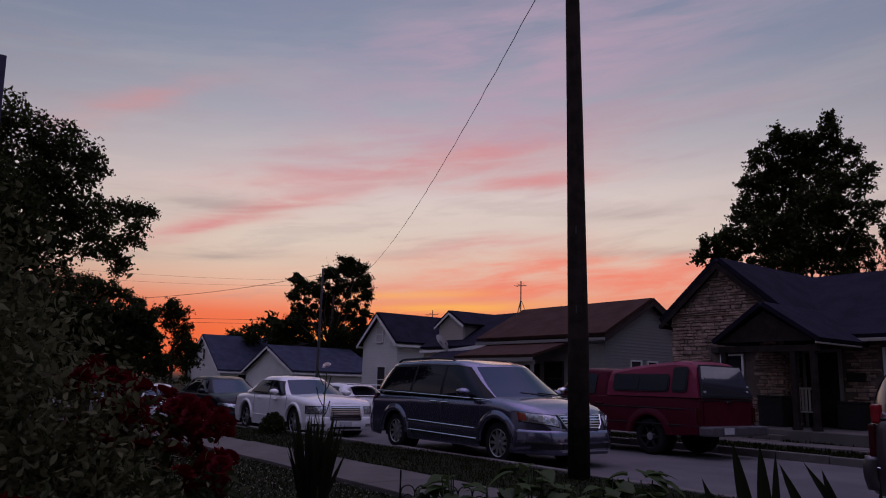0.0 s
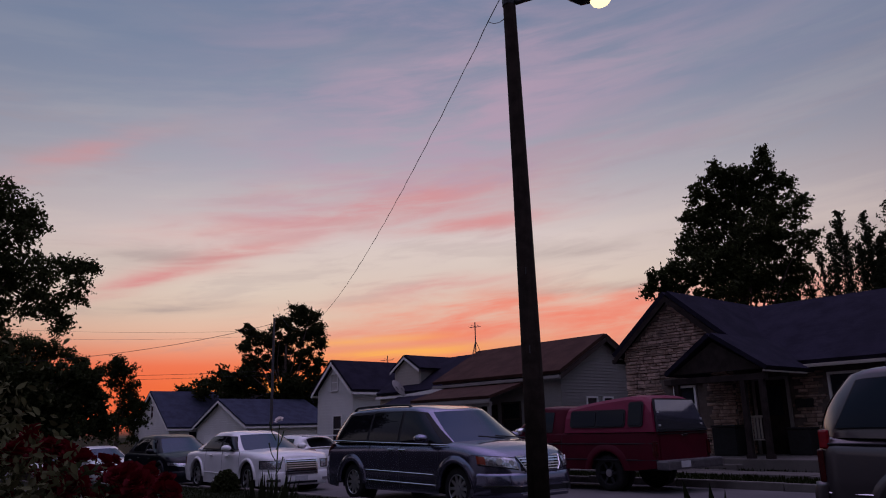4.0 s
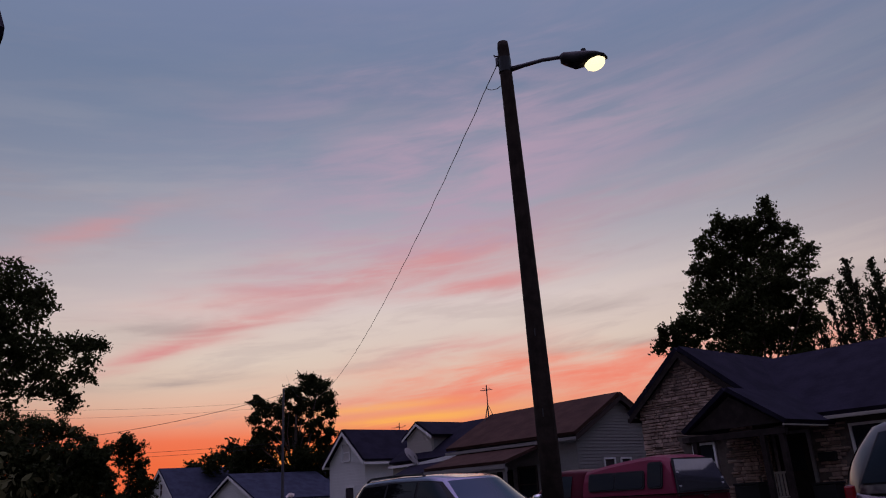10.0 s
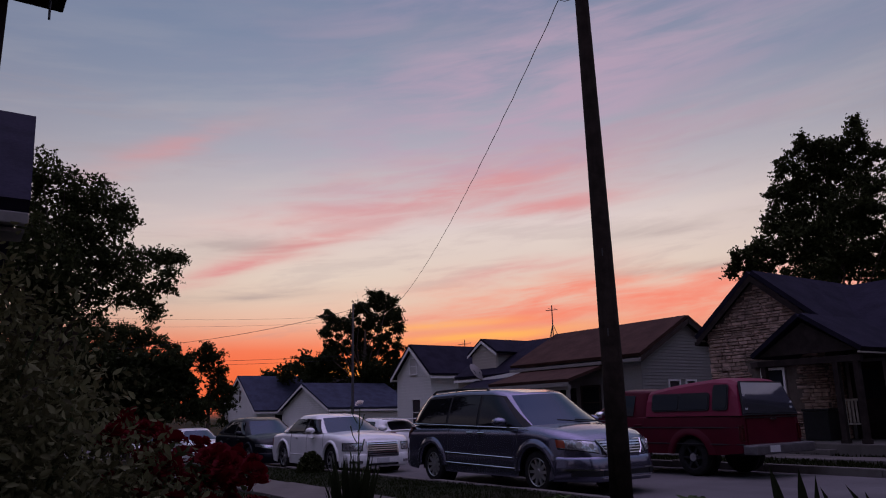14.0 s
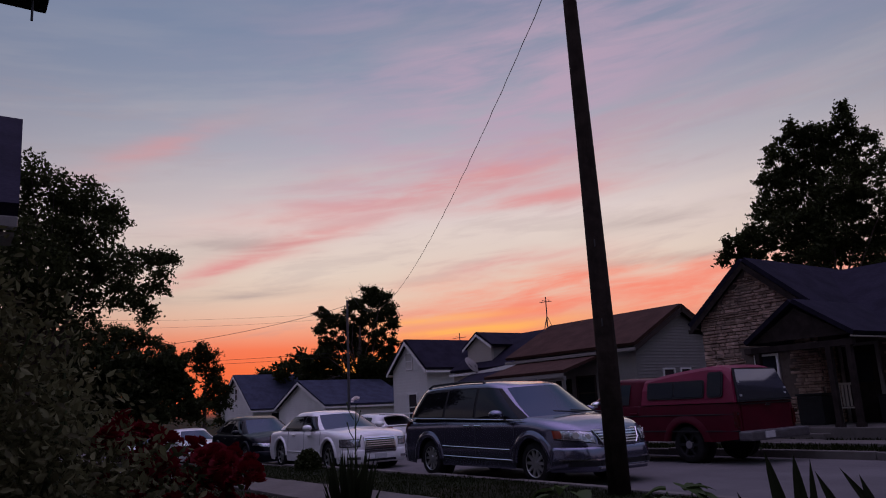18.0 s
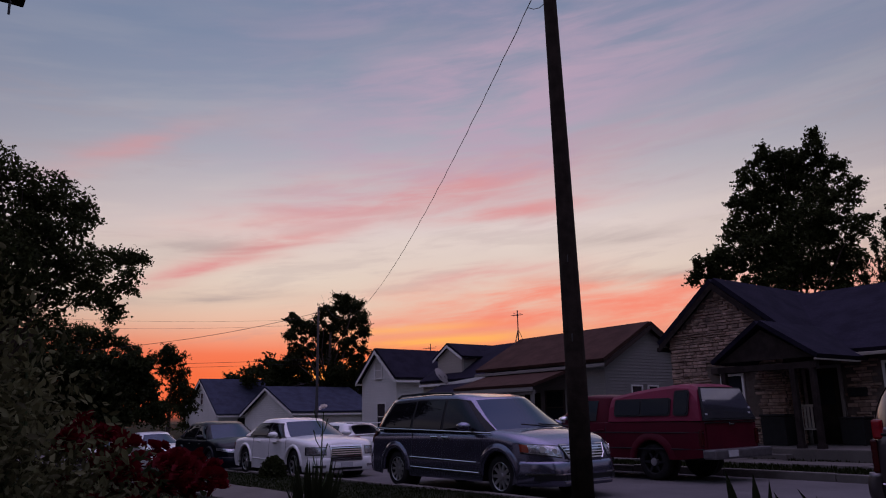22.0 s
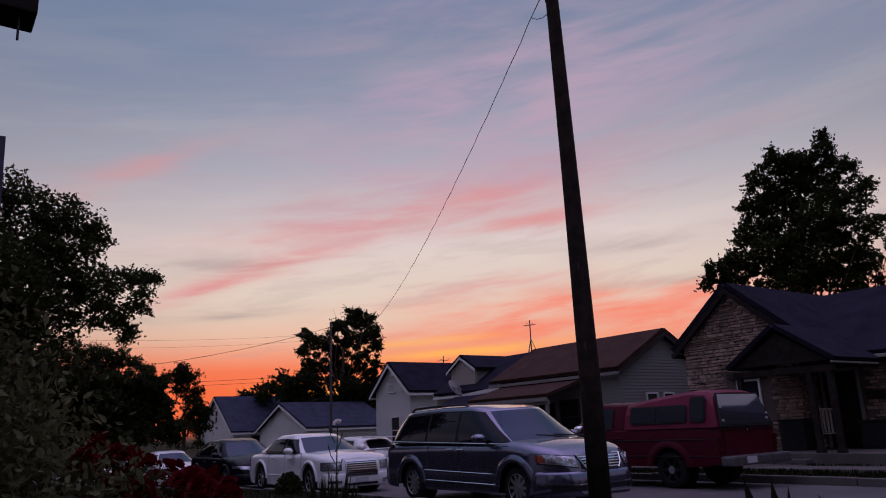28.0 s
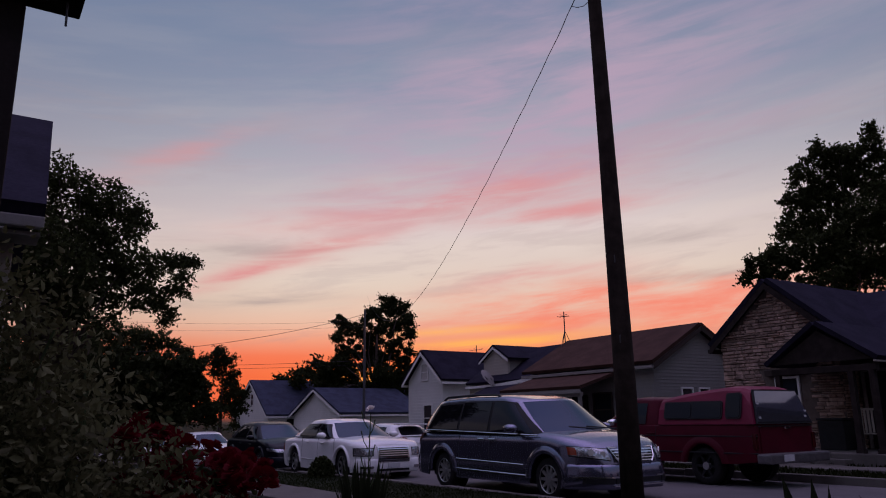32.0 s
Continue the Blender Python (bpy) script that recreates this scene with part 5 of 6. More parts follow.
sedan = Car(sedan_c)


def white_sedan():
    v = sedan.build("sedan", "white full-size sedan with a large chrome grille parked at the kerb", (-18.55, 8.95, dip(-18.5) + 0.02), 0.0)
    sedan.end_cap(v, 0.2, 0.52, True, "front_bumper", k=0.93, out=0.008)
    sedan.end_cap(v, 0.25, 0.8, False, "rear_bumper")
    g = sedan.end_patch(v, "grille", -0.40, 0.40, 0.46, 0.78, M["black_plastic"], True, 0.03)
    for i in range(6):
        sedan.end_patch(v, "grille_bar", -0.39, 0.39, 0.485 + 0.05 * i, 0.507 + 0.05 * i, M["chrome"], True, 0.05, parent=g, rows=1)
    sedan.end_patch(v, "grille_frame", -0.43, 0.43, 0.775, 0.815, M["chrome"], True, 0.045, parent=g, rows=1)
    sedan.end_patch(v, "grille_frame", -0.41, 0.41, 0.44, 0.465, M["chrome"], True, 0.045, parent=g, rows=1)
    for s in (-1, 1):
        sedan.end_patch(v, "grille_frame", s * 0.395, s * 0.43, 0.45, 0.80, M["chrome"], True, 0.045, parent=g, n=2)
        sedan.end_patch(v, "headlight_bezel", s * 0.52, s * 0.90, 0.585, 0.775, M["black_plastic"], True, 0.006, n=12)
        sedan.end_patch(v, "headlight", s * 0.535, s * 0.885, 0.60, 0.76, M["lens"], True, 0.015, n=12)
        sedan.end_patch(v, "fog_lamp", s * 0.55, s * 0.78, 0.30, 0.36, M["chrome"], True, 0.05)
        sedan.end_patch(v, "tail_lamp", s * 0.66, s * 0.9, 0.62, 0.84, M["tail"], False, 0.02)
    sedan.end_patch(v, "air_intake", -0.42, 0.42, 0.24, 0.29, M["black_plastic"], True, 0.05)
    sedan.end_patch(v, "number_plate", -0.16, 0.16, 0.30, 0.41, M["plate"], True, 0.06)


white_sedan()

dark_c = dict(sedan_c, L=4.65, W=1.85, WB=2.75, rear_axle=-1.42, R=0.345, sill=0.22, paint="navy_paint", mirror=(0.8, 1.08),
              top=[(-2.33, 0.9), (-2.2, 1.02), (-1.6, 1.06), (0.9, 1.04), (1.25, 1.03), (1.7, 0.975), (2.0, 0.90), (2.18, 0.82), (2.28, 0.70), (2.33, 0.5)],
              belt=[(-2.2, 1.06), (1.5, 0.99)], roof=[(-1.9, 1.42), (-0.9, 1.50), (-0.2, 1.51), (0.3, 1.47), (0.6, 1.42)],
              rb=-2.1, rt=-1.55, wb=1.15, wt=0.15, nose=0.3, panes=[(-1.3, -0.2, -1.15, -0.2, 0.08, 0.85), (-0.1, 0.85, -0.1, 0.25, 0.06, 0.85)], pillars=[(-1.5, 0.95, -1.3, 0.3, 0.02, 0.9)],
              seams=[(-0.8, 0.4, 1.0), (0.15, 0.25, 1.0)], strips=[], spokes=8)
dark_car = Car(dark_c)


def navy_car():
    v = dark_car.build("crossover", "black-blue car with pale headlights parked behind a white sedan", (-24.3, 8.95, dip(-24.3) + 0.02), 0.0)
    dark_car.end_cap(v, 0.2, 0.52, True, "front_bumper", k=0.93, out=0.008)
    dark_car.end_cap(v, 0.25, 0.8, False, "rear_bumper")
    for s in (-1, 1):
        dark_car.end_patch(v, "headlight", s * 0.46, s * 0.89, 0.62, 0.73, M["lens"], True, 0.015, 0.075, n=12)
    dark_car.end_patch(v, "grille", -0.36, 0.36, 0.58, 0.70, M["black_plastic"], True, 0.015)
    dark_car.end_patch(v, "badge", -0.06, 0.06, 0.61, 0.69, M["chrome"], True, 0.03)
    dark_car.end_patch(v, "number_plate", -0.16, 0.16, 0.36, 0.48, M["plate"], True, 0.07)


navy_car()

small_c = dict(sedan_c, L=4.6, W=1.78, WB=2.65, rear_axle=-1.4, R=0.32,
               top=[(-2.3, 0.84), (-2.1, 0.95), (-1.6, 1.0), (0.8, 1.0), (1.2, 0.98), (1.7, 0.92), (2.0, 0.86), (2.18, 0.78), (2.27, 0.66), (2.3, 0.5)])
small = Car(small_c)


def far_sedan(at, turn, label):
    v = small.build("sedan", label, at, turn)
    small.end_cap(v, 0.2, 0.55, True, "front_bumper")
    small.end_cap(v, 0.25, 0.8, False, "rear_bumper")
    for s in (-1, 1):
        small.end_patch(v, "headlight", s * 0.5, s * 0.82, 0.60, 0.72, M["lens"], True, 0.02)
        small.end_patch(v, "tail_lamp", s * 0.6, s * 0.82, 0.7, 0.86, M["tail"], False, 0.03)


far_sedan((-33.2, 9.2, dip(-33.2) + 0.02), 0.0, "small white sedan far down the street")
far_sedan((-47.0, 9.9, dip(-47.0) + 0.02), 0.0, "pale sedan parked at the far end of the street")

hatch_c = dict(sedan_c, L=4.45, W=1.8, WB=2.7, rear_axle=-1.35, R=0.33,
               top=[(-2.22, 0.95), (-2.0, 1.03), (-1.2, 1.03), (1.0, 0.99), (1.35, 0.97), (1.8, 0.88), (2.05, 0.80), (2.17, 0.68), (2.22, 0.5)],
               roof=[(-2.1, 1.28), (-1.3, 1.37), (-0.3, 1.41), (0.3, 1.39), (0.6, 1.36)], rb=-2.1, rt=-1.4, wb=1.15, wt=0.2, panes=[(-1.3, -0.2, -1.1, -0.2, 0.08, 0.85), (-0.1, 0.8, -0.1, 0.25, 0.06, 0.85)])
hatch = Car(hatch_c)


def white_hatch():
    v = hatch.build("hatchback", "white hatchback with black trim seen from behind across the street", (-24.6, 13.5, dip(-24.6) + 0.02), 180.0)
    hatch.end_cap(v, 0.2, 0.55, True, "front_bumper")
    hatch.end_cap(v, 0.25, 0.85, False, "rear_bumper")
    for s in (-1, 1):
        hatch.end_patch(v, "tail_lamp", s * 0.5, s * 0.9, 0.84, 0.98, M["tail"], False, 0.06, 0.04)
        hatch.end_patch(v, "vent_trim", s * 0.5, s * 0.88, 0.32, 0.55, M["black_plastic"], False, 0.06)
        hatch.end_patch(v, "headlight", s * 0.5, s * 0.82, 0.62, 0.76, M["lens"], True, 0.05)
    part("spoiler", boxes((-1.95, -1.5, -0.62, 0.62, 1.40, 1.44), bevel=0.015), M["white_paint"], v)


white_hatch()

# maroon pickup with a fibreglass cap
truck_c = dict(L=5.1, W=1.98, WB=3.35, rear_axle=-1.4, R=0.36, sill=0.42, taper=0.35, nose=0.10, tail=0.03, tread=1.68,
               top=[(-2.65, 1.14), (0.9, 1.14), (1.1, 1.14), (1.5, 1.10), (2.6, 1.02), (2.65, 0.95)], shoulder=0.03, crown=0.02,
               belt=[(-3, 1.14), (3, 1.12)], roof=[(-0.5, 1.64), (0.4, 1.68), (1.0, 1.64)], rb=-0.25, rt=-0.18, wb=1.35, wt=0.72,
               tumble=0.16, bow=0.12, paint="red_paint", kind="pickup truck", panes=[(0.05, 1.05, 0.05, 0.66, 0.06, 0.86)], pillars=[],
               seams=[(-0.22, 0.5, 1.12), (0.95, 0.5, 1.12)], strips=[(-2.6, 2.5, 0.93, 0.93, "black_plastic"), (-2.6, 2.5, 0.62, 0.62, "black_plastic")],
               handles=[(-0.1, 0.98)], mirror=(0.85, 1.2), mirror_mat="chrome", spokes=6, rim="black_plastic", arch="red_paint", flare=0.19, round=0.03)
truck = Car(truck_c)


def maroon_pickup():
    v = truck.build("pickup_truck", "faded maroon pickup truck with a matching fibreglass cap over its bed", (-11.12, 13.36, 0.02), 180.0)
    truck.end_cap(v, 0.45, 0.75, True, "front_bumper", M["chrome"])
    # tailgate, rear bumper, lamps
    part("tailgate", boxes((-2.58, -2.52, -0.80, 0.80, 0.58, 1.12), bevel=0.015), M["red_paint"], v)
    part("tailgate_trim", boxes((-2.60, -2.56, -0.86, 0.86, 1.10, 1.125)), M["chrome"], v)
    bp = part("rear_bumper", boxes((-2.84, -2.56, -0.97, 0.97, 0.44, 0.62), bevel=0.035), M["bumper"], v, "dull silver step bumper")
    part("number_plate", boxes((-2.855, -2.84, 0.25, 0.56, 0.48, 0.60)), M["plate"], v)
    for s in (-1, 1):
        part("tail_lamp", boxes((-2.575, -2.50, s * 0.97 - 0.09 if s > 0 else s * 0.97, s * 0.97 if s > 0 else s * 0.97 + 0.09, 0.68, 0.98), bevel=0.01), M["tail_dark"], v)
        truck.end_patch(v, "headlight", s * 0.55, s * 0.9, 0.75, 0.92, M["lens"], True, 0.03)
    # cap
    cap = new("bed_cap")
    cap.parent = v
    W = 0.96
    rings = []
    for x, zt, ins in ((-2.37, 1.79, 0.24), (-2.22, 1.85, 0.20), (-1.9, 1.87, 0.18), (-1.3, 1.82, 0.17), (-0.8, 1.76, 0.16), (-0.3, 1.68, 0.16)):
        lean = 0.19 if x < -2.3 else 0.0
        half = [(x - lean, W, 1.15), (x - lean * 0.5, W - ins * 0.45, lerp(1.15, zt, 0.55)), (x - lean * 0.1, W - ins, zt - 0.08), (x, W - ins - 0.08, zt - 0.015), (x, 0.4, zt + 0.015), (x, 0, zt + 0.02)]
        rings.append(half + [(a, -b, c) for a, b, c in half[::-1][1:]])
    b = bmesh.new()
    vs = [[b.verts.new(p) for p in r] for r in rings]
    for a, c in zip(vs, vs[1:]):
        for i in range(len(a) - 1):
            b.faces.new((a[i], c[i], c[i + 1], a[i + 1]))
    b.faces.new(vs[0]), b.faces.new(vs[-1][::-1])
    bmesh.ops.recalc_face_normals(b, faces=b.faces)
    part("cap_shell", b, M["cap_paint"], cap, "faded maroon fibreglass shell")
    for s in (-1, 1):
        for nm, mat, x0, x1, z0, z1, out in (("window_frame", "black_plastic", -1.88, -0.46, 1.25, 1.60, 0.008), ("cap_window", "auto_glass", -1.85, -1.17, 1.275, 1.575, 0.016), ("cap_window", "auto_glass", -1.14, -0.49, 1.275, 1.575, 0.016),
                                             ("window_frame", "black_plastic", -2.30, -1.95, 1.25, 1.74, 0.008), ("cap_window", "auto_glass", -2.27, -1.98, 1.28, 1.71, 0.016)):
            ya = lambda z: s * (W + out - 0.20 * 0.45 * (z - 1.15) / 0.38)
            r, pts = 0.06, []
            for cx, cz, a0 in ((x1 - r, z1 - r, 0), (x0 + r, z1 - r, 90), (x0 + r, z0 + r, 180), (x1 - r, z0 + r, 270)):
                pts += [(cx + r * math.cos(radians(a0 + 22.5 * k)), cz + r * math.sin(radians(a0 + 22.5 * k))) for k in range(5)]
            sl = slab(bmesh.new(), [(px, ya(pz), pz) for px, pz in pts], 0.02)
            bmesh.ops.recalc_face_normals(sl, faces=sl.faces)
            part(nm, sl, M[mat], cap)
    sl = slab(bmesh.new(), [(-2.575, -0.90, 1.15), (-2.575, 0.90, 1.15), (-2.40, 0.70, 1.79), (-2.40, -0.70, 1.79)], 0.02)
    bmesh.ops.recalc_face_normals(sl, faces=sl.faces)
    part("hatch_frame", sl, M["black_plastic"], cap)
    sl = slab(bmesh.new(), [(-2.582, -0.86, 1.185), (-2.582, 0.86, 1.185), (-2.425, 0.67, 1.765), (-2.425, -0.67, 1.765)], 0.015)
    bmesh.ops.recalc_face_normals(sl, faces=sl.faces)
    part("cap_rear_glass", sl, M["film_glass"], cap, "rear glass hatch with a few pale stickers")
    for s in (-1, 1):
        part("side_step", boxes((-0.35, 1.05, s * 0.98 - 0.09, s * 0.98 + 0.09, 0.36, 0.42), bevel=0.02), M["bumper"], v)
    for y, z in ((0.76, 1.24), (0.70, 1.50), (-0.72, 1.26), (-0.77, 1.36)):
        x = -2.584 + (z - 1.185) * 0.27
        part("sticker", boxes((x - 0.010, x + 0.004, y - 0.035, y + 0.035, z, z + 0.05)), M["plate"], cap)
    part("hatch_handle", boxes((-2.63, -2.60, -0.09, 0.09, 1.06, 1.09), bevel=0.008), M["chrome"], cap)


maroon_pickup()

# pewter minivan at the kerb, nearest the camera
near_c = dict(van_c, L=4.9, W=1.98, WB=2.95, rear_axle=-1.45, R=0.34, paint="silver_paint",
              top=[(-2.45, 1.10), (-2.3, 1.14), (-1.0, 1.10), (1.1, 1.05), (1.4, 1.03), (1.8, 0.97), (2.15, 0.87), (2.35, 0.72), (2.45, 0.5)],
              belt=[(-2.6, 1.12), (1.8, 1.04)], roof=[(-2.35, 1.74), (-1.9, 1.80), (-0.8, 1.83), (0.3, 1.80), (0.75, 1.73)],
              rb=-2.44, rt=-2.06, wb=1.5, wt=0.5, tail=0.14, rcurve=1.8,
              panes=[(-2.22, -1.60, -1.99, -1.58, 0.15, 0.87), (-1.56, -0.80, -1.54, -0.80, 0.15, 0.87), (-0.72, 0.22, -0.72, 0.22, 0.13, 0.86), (0.30, 1.1, 0.30, 0.5, 0.13, 0.86)],
              pillars=[(-2.24, 1.1, -2.01, 0.5, 0.135, 0.885)], seams=[(-0.75, 0.3, 1.05), (0.3, 0.3, 1.05), (-1.62, 0.95, 1.10)],
              strips=[(-2.3, 1.6, 1.05, 1.03, "black_plastic"), (-2.35, 2.0, 0.55, 0.53, "chrome")], spokes=5)
near_van = Car(near_c)


def pewter_van():
    v = near_van.build("minivan", "older pewter minivan with red tail lamps parked at the kerb", (-1.28, 9.25, 0.02), 0.0)
    near_van.end_cap(v, 0.22, 0.64, True, "front_bumper")
    near_van.end_cap(v, 0.32, 0.66, False, "rear_bumper", out=0.08)
    for s in (-1, 1):
        lamp_y = near_van.half_width(-2.36)
        y0, y1 = sorted((s * (lamp_y - 0.06), s * (lamp_y + 0.006)))
        part("tail_lamp", boxes((-2.395, -2.29, y0, y1, 1.0, 1.20), bevel=0.022), M["tail"], v, "red ribbed tail lamp")
        part("lamp_housing", boxes((-2.43, -2.36, y0, y1, 0.66, 0.995), bevel=0.018), M["tail_dark"], v)
        near_van.end_patch(v, "headlight", s * 0.5, s * 0.9, 0.60, 0.72, M["lens"], True, 0.02)
        part("roof_rail", tube(bmesh.new(), [(-1.7, s * 0.68, 1.85), (-1.55, s * 0.69, 1.90), (-0.6, s * 0.7, 1.92), (0.2, s * 0.69, 1.89), (0.3, s * 0.68, 1.85)], 0.02, 6), M["black_plastic"], v)


pewter_van()


# ---- trees and plants ----
rng = np.random.default_rng(7)


def leaf_cloud(name, centres, size, mat, parent, up=0.0, long=1.5, seedling=0):
    """Many small pointed leaves, one at each centre, as one part."""
    g = np.random.default_rng(seedling)
    n = len(centres)
    d = g.normal(size=(n, 3))
    d[:, 2] += up
    d /= np.linalg.norm(d, axis=1, keepdims=True)
    e = np.cross(d, g.normal(size=(n, 3)))
    e /= np.linalg.norm(e, axis=1, keepdims=True) + 1e-9
    f = np.cross(d, e)
    s = size * g.uniform(0.6, 1.35, (n, 1))
    c = np.asarray(centres)
    v = np.stack([c - d * s * long * 0.5, c + e * s * 0.42 + f * s * 0.10, c + d * s * long * 0.55, c - e * s * 0.42 + f * s * 0.10], 1).reshape(-1, 3)
    me = bpy.data.meshes.new(name)
    me.vertices.add(4 * n)
    me.vertices.foreach_set("co", v.astype(np.float32).ravel())
    me.loops.add(4 * n)
    me.loops.foreach_set("vertex_index", np.arange(4 * n, dtype=np.int32))
    me.polygons.add(n)
    me.polygons.foreach_set("loop_start", np.arange(0, 4 * n, 4, dtype=np.int32))
    me.polygons.foreach_set("loop_total", np.full(n, 4, dtype=np.int32))
    me.update(calc_edges=True)
    me.materials.append(mat)
    ob = new(name, me)
    ob.parent = parent
    return ob


def folded_leaves(name, centres, size, mat, parent, up=0.0, seedling=0):
    """Leaves near the eye: pointed ovals folded along the midrib."""
    g = np.random.default_rng(seedling)
    n = len(centres)
    d = g.normal(size=(n, 3))
    d[:, 2] += up
    d /= np.linalg.norm(d, axis=1, keepdims=True)
    e = np.cross(d, g.normal(size=(n, 3)))
    e /= np.linalg.norm(e, axis=1, keepdims=True) + 1e-9
    f = np.cross(d, e)
    s = size * g.uniform(0.55, 1.3, (n, 1))
    c = np.asarray(centres)
    shape = ((-0.75, 0, 0), (-0.35, 0.30, 0.10), (0.15, 0.34, 0.12), (0.85, 0, -0.16), (0.15, -0.34, 0.12), (-0.35, -0.30, 0.10), (0.05, 0, -0.02))
    v = np.stack([c + d * s * a + e * s * b + f * s * h for a, b, h in shape], 1).reshape(-1, 3)
    faces = [[7 * i + k for k in q] for i in range(n) for q in ((0, 6, 2, 1), (6, 3, 2), (0, 5, 4, 6), (6, 4, 3))]
    return quick(name, v.tolist(), faces, mat, parent, True)


def tree(name, label, at, trunk_h, trunk_r, blobs, leaf, mat="leaf_tree", seedling=1, turn=0.0, dense=3.0, sprigs=1.0, droop=0.25):
    """A tapered trunk, limbs into each mass of the crown, leaves filling the masses and leafy sprigs breaking their outline."""
    g = np.random.default_rng(seedling)
    t = thing(name, label, "tree", at, turn)
    bend = g.normal(size=2) * 0.02
    top = max(b[2] for b in blobs)
    pts = [(bend[0] * z * math.sin(z * 0.5), bend[1] * z, z) for z in np.linspace(-0.2, max(trunk_h, top * 0.75), 9)]
    bm = tube(bmesh.new(), pts, [trunk_r * lerp(1.15, 0.22, i / 8) for i in range(9)], 9)
    part("trunk", bm, M["bark"], t, smooth=True)
    inner, outer = [], []
    for b in blobs:
        c, r = np.array(b[:3]), np.array(b[3:6])
        start = np.array([0, 0, min(trunk_h * g.uniform(0.75, 1.0), c[2])])
        midp = (start + c) / 2 + g.normal(size=3) * 0.25
        for k in range(1 if r[0] > 0.6 else 0):
            tip = c + g.normal(size=3) * r * 0.4
            m2 = (midp + tip) / 2 + g.normal(size=3) * 0.15
            bm = tube(bmesh.new(), [start, midp, m2, tip], [trunk_r * 0.22, trunk_r * 0.15, trunk_r * 0.09, 0.010], 6)
            part("limb", bm, M["bark"], t, smooth=True)
        n = int(dense * math.pi * r[0] * r[2] / (0.32 * (1.5 * leaf) ** 2))
        u = g.normal(size=(n, 3))
        u /= np.linalg.norm(u, axis=1, keepdims=True)
        inner.append(c + u * g.uniform(0, 1, (n, 1)) ** 0.38 * r * 0.86)
        # sprigs: short drooping shoots set round the mass, each with two ranks of leaves
        n = max(10, int(sprigs * 26 * r[0] * r[2] / (leaf * 3.2)))
        u = g.normal(size=(n, 3))
        u /= np.linalg.norm(u, axis=1, keepdims=True)
        root = c + u * r * g.uniform(0.62, 0.98, (n, 1))
        aim = u + g.normal(size=(n, 3)) * 0.45 - np.array([0, 0, droop])
        aim /= np.linalg.norm(aim, axis=1, keepdims=True)
        length = leaf * g.uniform(2.0, 4.6, (n, 1))
        for q in np.linspace(0.05, 1.0, 9):
            outer.append(root + aim * length * q + g.normal(size=(n, 3)) * leaf * 0.36)
    inner, outer = np.concatenate(inner), np.concatenate(outer)
    leaf_cloud("crown", inner, leaf * 1.5, M[mat], t, -0.2, 1.3, seedling + 50)
    leaf_cloud("outer_leaves", outer, leaf, M[mat], t, -0.15, 1.35, seedling + 51)
    return t


def masses(at, d, rows, deep=0.25, seedling=5):
    """Crown masses from bearing, height angle and radius, at about one distance."""
    g = np.random.default_rng(seedling)
    main = []
    for az, el, r in rows:
        q = polar(az, el, d + g.normal() * deep * (1 + r)) - Vector(at)
        main.append((np.array(q), r))
    out = [(*q, r * 0.9, r * 0.9, r * 0.76) for q, r in main]
    for i, (q, r) in enumerate(main):
        # smaller tufts standing out of each mass
        for k in range(5):
            u = g.normal(size=3)
            u /= np.linalg.norm(u)
            e = r * g.uniform(0.22, 0.42)
            out.append((*(q + u * (r * 0.98 - e * 0.35) * np.array([1, 1, 0.85])), e * 1.15, e * 1.15, e * 0.75))
        # boughs that fill the way to the neighbouring masses
        for q2, r2 in main[:i]:
            gap = np.linalg.norm(q2 - q)
            if gap < 1.5 * (r + r2):
                e = 0.55 * min(r, r2) * g.uniform(0.7, 1.1)
                out.append((*((q + q2) / 2 + g.normal(size=3) * 0.2 * e), e, e, e * 0.8))
    return out


def blob_ring(n, cx, cy, cz, R, H, r, seedling):
    g = np.random.default_rng(seedling)
    out = []
    for i in range(n):
        a = 2 * math.pi * i / n + g.uniform(-0.3, 0.3)
        rr = R * g.uniform(0.6, 1.0)
        out.append((cx + rr * math.cos(a), cy + rr * math.sin(a), cz + H * g.uniform(-0.5, 0.5), r * g.uniform(0.75, 1.2), r * g.uniform(0.75, 1.2), r * g.uniform(0.6, 0.9)))
    return out


def ground_at(az, d):
    p = polar(az, 0, d)
    return (p.x, p.y, dip(p.x))


# tall tree behind the stone house
TALL = ground_at(-27.5, 37)
CROWN = ((-24.75, 19.0, 0.28), (-24.9, 18.0, 0.5), (-26.0, 17.6, 0.6), (-28.3, 18.2, 0.5), (-27.1, 17.3, 0.8), (-29.7, 16.9, 0.6), (-23.9, 16.6, 0.55),
         (-22.7, 15.2, 0.3), (-25.3, 15.8, 0.9), (-28.0, 15.6, 1.1), (-30.3, 15.2, 0.65), (-23.5, 14.5, 0.7), (-25.8, 13.6, 1.3), (-28.8, 13.4, 1.2),
         (-30.9, 13.0, 0.7), (-23.2, 12.4, 0.8), (-31.8, 11.5, 0.65), (-33.4, 10.8, 0.5), (-33.9, 9.8, 0.4), (-29.8, 11.0, 1.2), (-26.6, 11.0, 1.5),
         (-23.5, 10.2, 0.9), (-32.0, 9.6, 0.8), (-28.3, 9.0, 1.2), (-25.0, 8.8, 1.2))
tree("tree", "tall dense broadleaf tree dark against the dusk sky", TALL, 5.0, 0.32, masses(TALL, 37, CROWN), 0.088, "leaf_tree", 11, dense=1.7, sprigs=0.5)
